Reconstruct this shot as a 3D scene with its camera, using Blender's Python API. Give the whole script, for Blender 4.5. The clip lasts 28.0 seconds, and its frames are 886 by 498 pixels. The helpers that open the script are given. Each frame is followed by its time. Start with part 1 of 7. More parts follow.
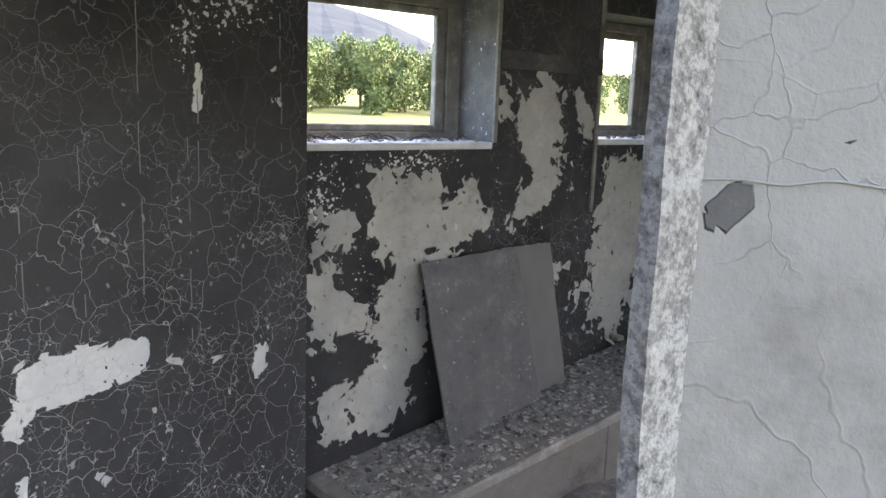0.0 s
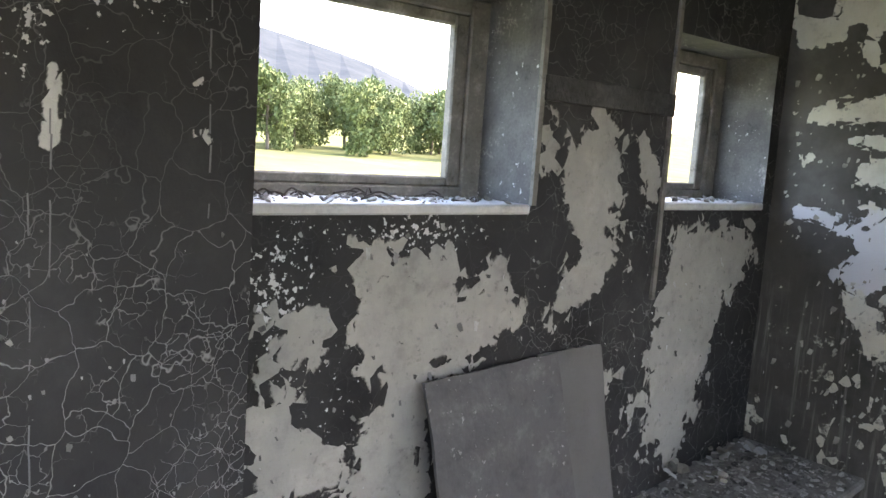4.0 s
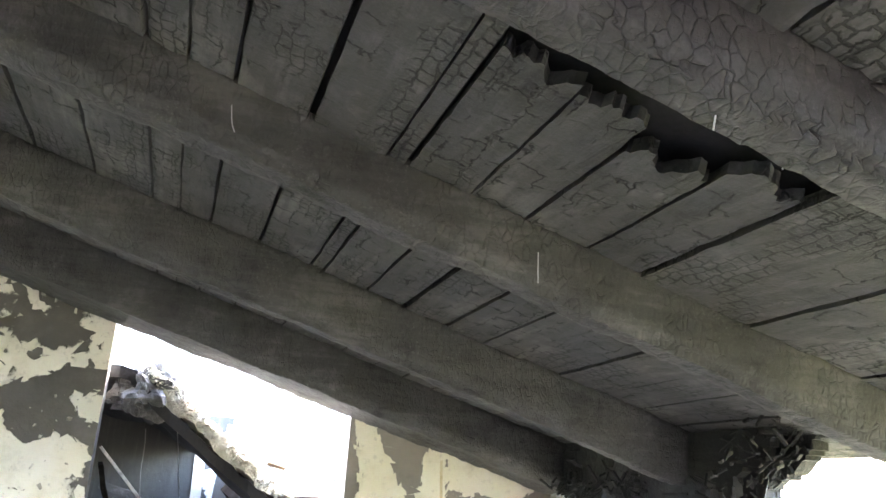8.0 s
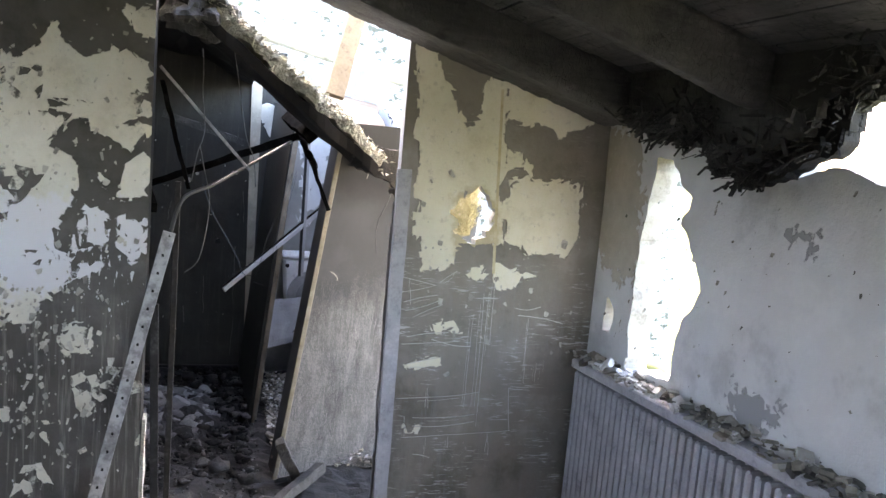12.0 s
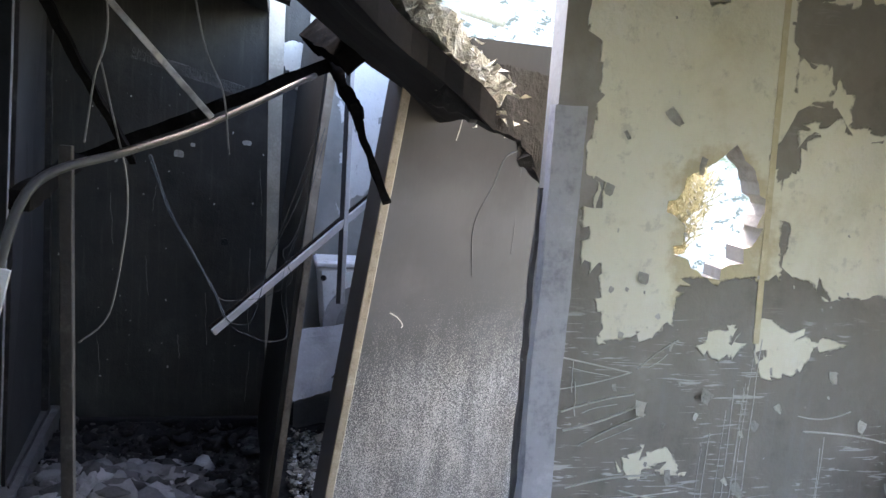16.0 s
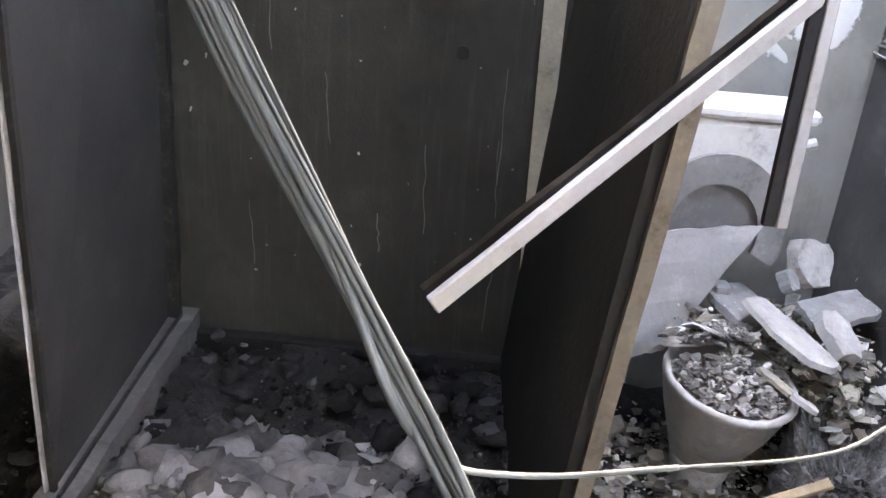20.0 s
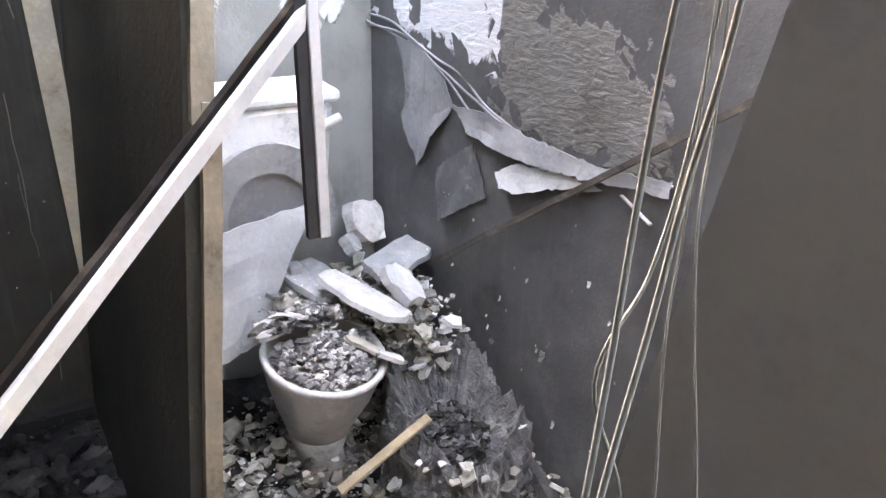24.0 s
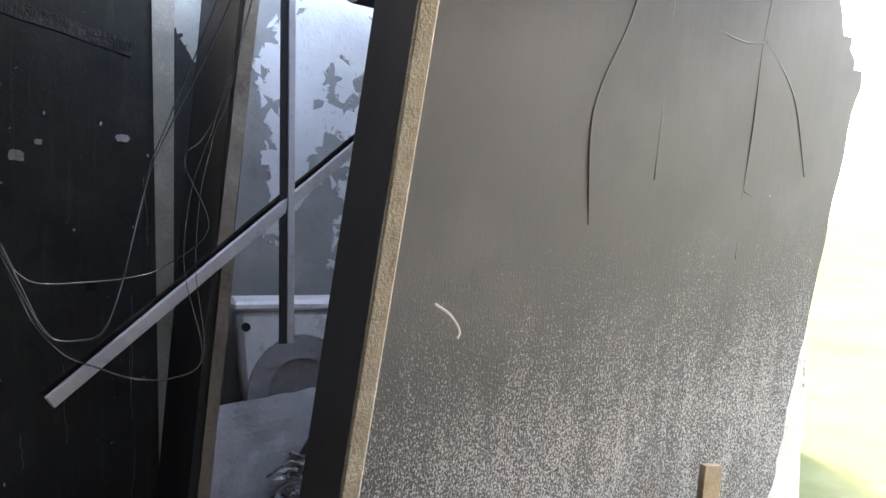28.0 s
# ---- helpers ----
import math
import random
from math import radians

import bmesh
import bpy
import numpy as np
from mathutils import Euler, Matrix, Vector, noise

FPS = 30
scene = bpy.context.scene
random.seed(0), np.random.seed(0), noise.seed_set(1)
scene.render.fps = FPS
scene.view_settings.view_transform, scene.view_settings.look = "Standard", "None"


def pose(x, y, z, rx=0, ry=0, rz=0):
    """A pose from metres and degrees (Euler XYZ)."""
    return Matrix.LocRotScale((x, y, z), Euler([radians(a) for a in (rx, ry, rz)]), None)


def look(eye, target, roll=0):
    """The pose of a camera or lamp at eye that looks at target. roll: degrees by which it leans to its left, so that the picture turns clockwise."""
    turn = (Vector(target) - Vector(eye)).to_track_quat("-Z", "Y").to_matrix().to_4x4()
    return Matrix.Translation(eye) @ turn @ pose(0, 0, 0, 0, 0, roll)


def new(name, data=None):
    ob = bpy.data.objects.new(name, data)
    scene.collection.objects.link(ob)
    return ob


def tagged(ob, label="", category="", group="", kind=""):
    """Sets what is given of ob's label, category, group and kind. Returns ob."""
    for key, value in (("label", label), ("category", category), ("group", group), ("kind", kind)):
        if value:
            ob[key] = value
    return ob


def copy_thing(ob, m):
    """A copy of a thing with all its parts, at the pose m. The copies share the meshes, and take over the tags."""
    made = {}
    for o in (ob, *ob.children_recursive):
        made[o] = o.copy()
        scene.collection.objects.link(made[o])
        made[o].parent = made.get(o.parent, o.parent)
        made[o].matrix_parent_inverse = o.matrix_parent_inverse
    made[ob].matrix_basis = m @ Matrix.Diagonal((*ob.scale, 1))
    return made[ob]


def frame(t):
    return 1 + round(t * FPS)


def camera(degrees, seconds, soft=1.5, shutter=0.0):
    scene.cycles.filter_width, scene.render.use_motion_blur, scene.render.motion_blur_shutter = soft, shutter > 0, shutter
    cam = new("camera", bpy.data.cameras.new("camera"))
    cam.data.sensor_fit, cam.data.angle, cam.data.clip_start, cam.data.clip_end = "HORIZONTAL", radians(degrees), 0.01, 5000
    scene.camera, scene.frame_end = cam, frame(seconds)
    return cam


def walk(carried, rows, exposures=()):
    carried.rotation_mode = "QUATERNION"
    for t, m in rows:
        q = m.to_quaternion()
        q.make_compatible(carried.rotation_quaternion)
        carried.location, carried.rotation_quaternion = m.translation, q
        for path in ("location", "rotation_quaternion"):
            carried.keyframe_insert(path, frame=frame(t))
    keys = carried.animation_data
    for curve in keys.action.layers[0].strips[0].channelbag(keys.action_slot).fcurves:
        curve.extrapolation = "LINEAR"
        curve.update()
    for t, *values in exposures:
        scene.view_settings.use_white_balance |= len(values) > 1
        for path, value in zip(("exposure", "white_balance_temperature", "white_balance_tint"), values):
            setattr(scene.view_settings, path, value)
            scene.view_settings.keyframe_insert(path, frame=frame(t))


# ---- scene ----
cam = camera(58.00, 28.0)
PATH = [
    (0, 0.0002, 0.0003, 1.6606, 79.54, -2.08, -38.73),
    (0.5, 0.0599, 0.0045, 1.7048, 79.31, -1.95, -34.24),
    (1, 0.0893, 0.1765, 1.6585, 79.40, -2.26, -31.14),
    (1.5, 0.1289, 0.5007, 1.6218, 79.71, -2.35, -28.56),
    (2, 0.2307, 0.7957, 1.6537, 80.28, -2.64, -27.96),
    (2.5, 0.3669, 0.9162, 1.6660, 81.17, -2.88, -27.87),
    (4.5, 0.7047, 1.0013, 1.6309, 83.38, -4.04, -49.98),
    (5, 0.7667, 0.9921, 1.5977, 83.76, -4.26, -62.95),
    (5.5, 0.9224, 0.9834, 1.5803, 84.14, -4.25, -74.38),
    (6, 1.0244, 0.9528, 1.6809, 84.08, -4.29, -84.84),
    (6.5, 1.0371, 0.9771, 1.8403, 84.68, -4.27, -94.62),
    (7, 1.0258, 1.1331, 1.8908, 89.17, -4.19, -104.94),
    (7.5, 1.0161, 1.1569, 1.9216, 96.17, -3.71, -108.47),
    (8, 0.9671, 1.1131, 1.9225, 106.97, -3.33, -108.45),
    (8.5, 0.9469, 1.1160, 1.9158, 115.35, -3.53, -108.34),
    (9, 0.9451, 1.1650, 1.9275, 116.20, -3.44, -109.00),
    (9.5, 0.9646, 1.1686, 1.9079, 114.98, -4.05, -108.09),
    (10, 0.9825, 1.1629, 1.9212, 112.98, -4.08, -107.87),
    (10.5, 1.0152, 1.1729, 1.8849, 103.86, -4.09, -107.46),
    (11, 1.0567, 1.1347, 1.8542, 94.25, -4.76, -107.07),
    (11.5, 1.0746, 1.1348, 1.8261, 84.95, -5.07, -106.40),
    (12, 1.0904, 1.1302, 1.8095, 82.53, -4.99, -105.30),
    (12.5, 1.0987, 1.1268, 1.7870, 80.75, -5.05, -104.31),
    (14.5, 1.9441, 1.0046, 1.7235, 80.66, -3.79, -102.40),
    (15, 2.3005, 1.0217, 1.7112, 80.57, -4.05, -101.71),
    (15.5, 2.5791, 0.9731, 1.6773, 80.80, -3.99, -101.62),
    (16, 2.9203, 0.9042, 1.6613, 80.82, -4.12, -101.74),
    (16.5, 3.2438, 0.8785, 1.5980, 80.85, -4.20, -101.76),
    (17, 3.5459, 0.8666, 1.5851, 80.49, -4.08, -101.78),
    (17.5, 3.7963, 0.8275, 1.5539, 79.35, -4.08, -101.30),
    (18, 3.9960, 0.8260, 1.5030, 77.74, -3.37, -97.48),
    (18.5, 4.1704, 0.8645, 1.3577, 74.88, -2.90, -92.14),
    (19, 4.4187, 0.9193, 1.2712, 72.11, -2.62, -88.43),
    (19.5, 4.6270, 1.0205, 1.2829, 69.50, -3.45, -86.52),
    (20, 4.8053, 1.0321, 1.3040, 67.75, -4.02, -85.58),
    (20.5, 4.8343, 1.0329, 1.3229, 66.60, -4.24, -85.19),
    (22.5, 4.9211, 1.0339, 1.3771, 64.65, -1.47, -106.21),
    (23, 4.9126, 1.0288, 1.3823, 64.59, -1.50, -115.77),
    (23.5, 4.8673, 1.0109, 1.4030, 64.09, -1.48, -118.07),
    (24, 4.8550, 0.9884, 1.4061, 65.92, -1.11, -118.49),
    (24.5, 4.8295, 0.9835, 1.4128, 76.12, -1.08, -117.95),
    (25, 4.7743, 0.9935, 1.4297, 83.12, -1.24, -117.86),
    (25.5, 4.6930, 1.0236, 1.4498, 85.49, -1.18, -117.61),
    (26, 4.6077, 1.0363, 1.4120, 87.61, -1.33, -117.39),
    (26.5, 4.4799, 1.0450, 1.3845, 87.88, -1.36, -116.67),
    (27, 4.3503, 1.0222, 1.3377, 88.13, -1.31, -114.26),
    (27.5, 4.2247, 0.9573, 1.2582, 88.23, -1.21, -111.12),
    (28, 4.0937, 0.8867, 1.2409, 87.67, -1.23, -109.01),
]
SKY, SUN = 0.15, 0.6
EXPOSURES = [(t, e, k, 18) for t, e, k in ((0.0, 4.3, 7600), (1.0, 4.95, 7550), (2.0, 5.2, 7400), (2.5, 5.0, 7500), (4.5, 4.5, 7700), (6.0, 5.1, 7700), (7.0, 4.95, 7600), (8.0, 6.6, 7100), (8.5, 8.1, 6450), (10.0, 8.2, 6450), (10.5, 6.4, 7000), (11.0, 5.7, 7200), (12.0, 4.95, 7500), (15.0, 4.8, 7600), (16.0, 4.8, 7000), (17.0, 4.8, 6700), (18.0, 4.95, 7700), (19.0, 6.1, 8600), (20.0, 6.6, 9700), (22.5, 7.0, 10000), (24.0, 7.0, 9900), (25.0, 5.95, 9500), (26.0, 5.5, 8700), (27.0, 4.8, 8200), (28.0, 4.55, 7800))]
walk(cam, [(t, pose(x, y, z, rx, ry, rz)) for t, x, y, z, rx, ry, rz in PATH], EXPOSURES)

# ---- world and sun ----
world = bpy.data.worlds.new("daylight")
scene.world = world
world.use_nodes = True
wn = world.node_tree.nodes
sky = wn.new("ShaderNodeTexSky")
sky.sky_type, sky.sun_disc = "NISHITA", False
sky.sun_elevation, sky.sun_rotation = radians(42), radians(102)
sky.air_density, sky.dust_density = 1.0, 2.5
wn["Background"].inputs["Strength"].default_value = SKY
world.node_tree.links.new(sky.outputs[0], wn["Background"].inputs["Color"])
sun = new("sun", bpy.data.lights.new("sun", "SUN"))
sun.data.energy, sun.data.angle, sun.data.color = SUN, radians(12), (1.0, 0.97, 0.93)
# light falls from the east, over the burnt-out roof
sun.matrix_world = look((10, -8, 14), (10 - math.sin(radians(102)), -8 - math.cos(radians(102)), 14 - math.tan(radians(42))))


# ---- node helpers ----
class Mat:
    def __init__(self, name, rough=0.8, metal=0.0, spec=0.4):
        self.m = bpy.data.materials.new(name)
        self.m.use_nodes = True
        self.t = self.m.node_tree
        self.b = self.t.nodes["Principled BSDF"]
        self.b.inputs["Roughness"].default_value = rough
        self.b.inputs["Metallic"].default_value = metal
        self.b.inputs["Specular IOR Level"].default_value = spec
        self.obj = self.n("ShaderNodeTexCoord").outputs["Object"]

    def n(self, kind, **kw):
        node = self.t.nodes.new(kind)
        for k, v in kw.items():
            if k in ("operation", "blend_type", "data_type", "feature", "attribute_name", "noise_dimensions", "distance"):
                setattr(node, k, v)
        return node

    def link(self, a, b):
        self.t.links.new(a, b)

    def put(self, socket, v):
        if isinstance(v, bpy.types.NodeSocket):
            self.link(v, socket)
        elif isinstance(v, (tuple, list)):
            socket.default_value = (*v, 1.0) if len(v) == 3 and len(socket.default_value) == 4 else v
        else:
            socket.default_value = v

    def math(self, op, a, b=0.0, clamp=False):
        node = self.n("ShaderNodeMath", operation=op)
        node.use_clamp = clamp
        self.put(node.inputs[0], a)
        self.put(node.inputs[1], b)
        return node.outputs[0]

    def scaled(self, scale):
        node = self.n("ShaderNodeMapping")
        self.link(self.obj, node.inputs["Vector"])
        node.inputs["Scale"].default_value = scale if isinstance(scale, tuple) else (scale, scale, scale)
        return node.outputs[0]

    def noise(self, scale, detail=4.0, rough=0.6, vec=None, distort=0.0):
        node = self.n("ShaderNodeTexNoise")
        self.link(vec or self.obj, node.inputs["Vector"])
        node.inputs["Scale"].default_value = scale
        node.inputs["Detail"].default_value = detail
        node.inputs["Roughness"].default_value = rough
        node.inputs["Distortion"].default_value = distort
        return node.outputs["Fac"]

    def wobbled(self, scale, amount):
        nz = self.n("ShaderNodeTexNoise")
        self.link(self.obj, nz.inputs["Vector"])
        nz.inputs["Scale"].default_value = scale
        nz.inputs["Detail"].default_value = 3.0
        mix = self.n("ShaderNodeVectorMath", operation="MULTIPLY_ADD")
        self.link(nz.outputs["Color"], mix.inputs[0])
        mix.inputs[1].default_value = (amount, amount, amount)
        self.link(self.obj, mix.inputs[2])
        return mix.outputs[0]

    def cells(self, scale, vec=None):
        node = self.n("ShaderNodeTexVoronoi")
        self.link(vec or self.obj, node.inputs["Vector"])
        node.inputs["Scale"].default_value = scale
        sep = self.n("ShaderNodeSeparateColor")
        self.link(node.outputs["Color"], sep.inputs[0])
        return sep.outputs[0]

    def edges(self, scale, vec=None):
        node = self.n("ShaderNodeTexVoronoi", feature="DISTANCE_TO_EDGE")
        self.link(vec or self.obj, node.inputs["Vector"])
        node.inputs["Scale"].default_value = scale
        return node.outputs["Distance"]

    def ramp(self, fac, lo, hi, a=0.0, b=1.0):
        node = self.n("ShaderNodeMapRange")
        node.clamp = True
        node.interpolation_type = "SMOOTHSTEP"
        self.put(node.inputs["Value"], fac)
        for k, v in (("From Min", lo), ("From Max", hi), ("To Min", a), ("To Max", b)):
            self.put(node.inputs[k], v)
        return node.outputs[0]

    def mix(self, fac, a, b):
        node = self.n("ShaderNodeMix", data_type="RGBA")
        self.put(node.inputs[0], fac)
        self.put(node.inputs[6], a)
        self.put(node.inputs[7], b)
        return node.outputs[2]

    def tone(self, fac, colours, lo=0.3, hi=0.7):
        """Colours blended over a noise."""
        out = colours[0]
        step = (hi - lo) / max(1, len(colours) - 1)
        for k, c in enumerate(colours[1:]):
            out = self.mix(self.ramp(fac, lo + k * step, lo + (k + 1) * step), out, c)
        return out

    def attr(self, name):
        return self.n("ShaderNodeAttribute", attribute_name=name).outputs["Fac"]

    def done(self, colour, height=None, strength=0.4, dist=0.01, rough=None):
        self.put(self.b.inputs["Base Color"], colour)
        if rough is not None:
            self.put(self.b.inputs["Roughness"], rough)
        if height is not None:
            bump = self.n("ShaderNodeBump")
            bump.inputs["Strength"].default_value = strength
            bump.inputs["Distance"].default_value = dist
            self.link(height, bump.inputs["Height"])
            self.link(bump.outputs[0], self.b.inputs["Normal"])
        return self.m


def simple(name, colours, scale=6.0, rough=0.85, metal=0.0, bump=0.4, dist=0.004, spec=0.3, fine=90.0, flecks=0.0):
    """A surface of blended tones with stains at one scale and grain at another."""
    s = Mat(name, rough, metal, spec)
    big, small = s.noise(scale, 5.0, 0.65), s.noise(fine, 3.0, 0.6)
    fac = s.math("ADD", s.math("MULTIPLY", big, 0.75), s.math("MULTIPLY", small, 0.25))
    col, high = s.tone(fac, colours), s.math("ADD", s.math("MULTIPLY", big, 0.6), s.math("MULTIPLY", small, 0.5))
    if flecks:
        fl = s.math("MULTIPLY", s.ramp(s.noise(52.0, 3.0, 0.6), 0.64, 0.68), s.ramp(s.noise(7.0, 3.0, 0.6), 0.45, 0.6))
        col = s.mix(s.math("MULTIPLY", fl, flecks), col, tuple(min(0.8, 2.2 * c) for c in colours[-1]))
        high = s.math("ADD", high, s.math("MULTIPLY", fl, 1.0))
    return s.done(col, high, bump, dist)


def peeling(name, paint, under, pale=None, s1=9.0, s2=22.0, cracks=0.0, streaks=0.0, rough=0.75, soft=0.03, specks=0.0, scrapes=0.0, ribs=0.0, speck_z=1.0, relief=1.0, mottle=0.35, crack_tone=(0.42, 0.42, 0.41), net=(7.5, 0.012), fine_net=(17.0, 0.022), spread=(0.36, 0.56)):
    """Paint that has come off in angular flakes: 'peel' says how much is gone, 'pale' how chalky the rest is."""
    s = Mat(name, rough, 0.0, 0.22)
    wob = s.wobbled(7.0, 0.05)
    v = s.math("ADD", s.math("MULTIPLY", s.cells(s1, wob), 0.50), s.math("MULTIPLY", s.cells(s2, wob), 0.30))
    v = s.math("ADD", v, s.math("MULTIPLY", s.noise(45.0, 5.0, 0.65), 0.26))
    gone = s.ramp(s.math("SUBTRACT", s.attr("peel"), v), -soft, soft)
    tone1 = s.noise(3.0, 6.0, 0.65)
    col_p = s.tone(tone1, paint)
    height = s.math("MULTIPLY", s.noise(110.0, 3.0), 0.25)
    if streaks:
        st = s.noise(1.0, 4.0, 0.7, s.scaled((38.0, 38.0, 2.2)))
        low = s.attr("streak")
        col_p = s.mix(s.math("MULTIPLY", s.ramp(st, 0.5, 0.72), s.math("MULTIPLY", low, streaks)), col_p, (0.26, 0.25, 0.23))
    if cracks:
        cover = s.ramp(s.noise(2.3, 4.0, 0.6), spread[0], spread[1])
        net2 = s.ramp(s.edges(fine_net[0], s.wobbled(15.0, 0.075)), 0.0, fine_net[1], 1.0, 0.0)
        net = s.ramp(s.edges(net[0], s.wobbled(8.0, 0.12)), 0.0, net[1], 1.0, 0.0)
        where = s.math("MULTIPLY", cover, s.attr("crack"))
        where2 = s.math("MULTIPLY", s.ramp(s.noise(5.0, 4.0, 0.6), 0.46, 0.58), s.attr("crack"))
        net = s.math("MAXIMUM", s.math("MULTIPLY", net, where), s.math("MULTIPLY", net2, where2))
        col_p = s.mix(s.math("MULTIPLY", net, cracks), col_p, crack_tone)
        height = s.math("ADD", height, s.math("MULTIPLY", net, 0.7 * cracks))
    if specks:
        sp = s.ramp(s.math("SUBTRACT", s.math("MULTIPLY", s.attr("speck"), 0.62), s.noise(55.0, 3.0, 0.55, s.scaled((1.0, 1.0, speck_z)))), -0.02, 0.02)
        col_p = s.mix(s.math("MULTIPLY", sp, specks), col_p, (0.62, 0.62, 0.62))
    if scrapes:
        sc = s.noise(1.0, 3.0, 0.6, s.scaled((11.0, 11.0, 120.0)), 1.2)
        sc = s.math("MULTIPLY", s.ramp(sc, 0.58, 0.63), s.ramp(s.noise(4.5, 3.0, 0.6), 0.48, 0.58))
        col_p = s.mix(s.math("MULTIPLY", sc, s.math("MULTIPLY", s.attr("streak"), scrapes)), col_p, (0.62, 0.61, 0.58))
    tone2 = s.noise(5.0, 7.0, 0.7)
    col_u = s.tone(tone2, under)
    col_u = s.mix(s.math("MULTIPLY", s.ramp(s.noise(19.0, 6.0, 0.75), 0.5, 0.72), mottle), col_u, under[0])
    col_u = s.mix(s.math("MULTIPLY", s.ramp(s.noise(31.0, 5.0, 0.7), 0.56, 0.70), mottle * 0.8), col_u, paint[1])
    if pale:
        chalk = s.ramp(s.math("SUBTRACT", s.attr("pale"), s.noise(14.0, 6.0, 0.65)), -0.12, 0.12)
        col_u = s.mix(chalk, col_u, pale)
    colour = s.mix(gone, col_p, col_u)
    height = s.math("ADD", height, s.math("ADD", s.math("MULTIPLY", gone, 1.1), s.math("MULTIPLY", s.noise(26.0, 5.0, 0.65), 0.45)))
    if ribs:
        rb = s.noise(1.0, 4.0, 0.6, s.scaled((34.0, 34.0, 85.0)), 0.5)
        height = s.math("ADD", height, s.math("MULTIPLY", s.math("MULTIPLY", rb, gone), ribs))
    return s.done(colour, height, 0.75 * relief, 0.006)


CHAR = ((0.022, 0.022, 0.022), (0.050, 0.0495, 0.048), (0.092, 0.091, 0.087))


def charred(name, tones=CHAR, along="y", rough=0.65, strength=1.0, block=1.0, amount=1.0):
    """Burnt wood: along x it cracks into blocks, along y it swells into small scales."""
    s = Mat(name, rough, 0.0, 0.35)

    def way(a, c):
        return s.scaled((a, c, c) if along == "x" else (c, a, c))

    def warped(vec, scale, wander):
        warp = s.n("ShaderNodeTexNoise")
        s.link(s.obj, warp.inputs["Vector"])
        warp.inputs["Scale"].default_value = scale
        warp.inputs["Detail"].default_value = 4.0
        warp.inputs["Roughness"].default_value = 0.65
        add = s.n("ShaderNodeVectorMath", operation="MULTIPLY_ADD")
        s.link(warp.outputs["Color"], add.inputs[0])
        add.inputs[1].default_value = (wander, wander, wander)
        s.link(vec, add.inputs[2])
        return add.outputs[0]

    def blocks(a, c, width, wander):
        """Joints of a running bond of blocks, 1/a long and 1/c wide."""
        node = s.n("ShaderNodeTexBrick")
        s.link(warped(s.scaled((a, c, c)), 14.0, wander), node.inputs["Vector"])
        for key, value in (("Scale", 1.0), ("Mortar Size", width), ("Mortar Smooth", 0.6), ("Brick Width", 1.0), ("Row Height", 1.0)):
            node.inputs[key].default_value = value
        return node.outputs["Fac"]
    big = s.noise(4.0, 6.0, 0.7)
    grain = s.noise(1.0, 5.0, 0.65, way(4.0, 38.0))
    where = s.ramp(s.noise(5.0, 4.0, 0.65), 0.44, 0.54)
    dense = s.ramp(s.noise(3.6, 3.0, 0.6, s.scaled((1.0, 2.2, 1.0))), 0.50, 0.58)
    broken = s.ramp(s.noise(24.0, 2.0, 0.5), 0.40, 0.50)
    fine = s.noise(150.0, 4.0, 0.7)
    if along == "x":
        coarse = s.math("MULTIPLY", s.math("MULTIPLY", blocks(13.0 * block, 21.0 * block, 0.045, 1.1), where), broken)
        small = s.math("MULTIPLY", blocks(36.0 * block, 52.0 * block, 0.10, 1.7), dense)
        crack = s.math("MULTIPLY", s.math("MAXIMUM", coarse, s.math("MULTIPLY", small, 0.75)), amount)
        swell = s.math("MULTIPLY", s.noise(55.0, 3.0, 0.6), s.ramp(dense, 0.0, 1.0, 0.05, 0.35))
    else:
        net = s.edges(1.0, warped(way(44.0 * block, 25.0 * block), 30.0, 0.5))
        crack = s.math("MULTIPLY", s.math("MULTIPLY", s.ramp(net, 0.0, 0.05, 1.0, 0.0), s.math("MULTIPLY", where, broken)), amount)
        swell = s.math("ADD", s.ramp(net, 0.0, 0.2, 0.0, 0.05), s.math("MULTIPLY", s.noise(1.0, 3.0, 0.6, way(60.0, 26.0), 0.3), 0.30))
    fac = s.math("ADD", s.math("MULTIPLY", big, 0.65), s.math("MULTIPLY", grain, 0.35))
    col = s.tone(fac, tones, 0.36, 0.64)
    col = s.mix(s.math("MULTIPLY", s.ramp(fine, 0.54, 0.66, 0.0, 0.4), s.ramp(dense, 0.0, 1.0, 0.3, 1.0)), col, tuple(1.3 * c for c in tones[2]))
    col = s.mix(s.math("MULTIPLY", s.ramp(s.noise(9.0, 5.0, 0.7), 0.60, 0.74), 0.35), col, tuple(1.6 * c for c in tones[2]))
    col = s.mix(s.math("MULTIPLY", crack, 0.9), col, (0.006, 0.006, 0.006))
    h = s.math("ADD", s.math("MULTIPLY", fine, 0.10), s.math("MULTIPLY", big, 0.6))
    h = s.math("ADD", h, s.math("ADD", s.math("MULTIPLY", grain, 0.2), swell))
    h = s.math("SUBTRACT", h, s.math("MULTIPLY", crack, 0.35))
    return s.done(col, h, strength, 0.016)


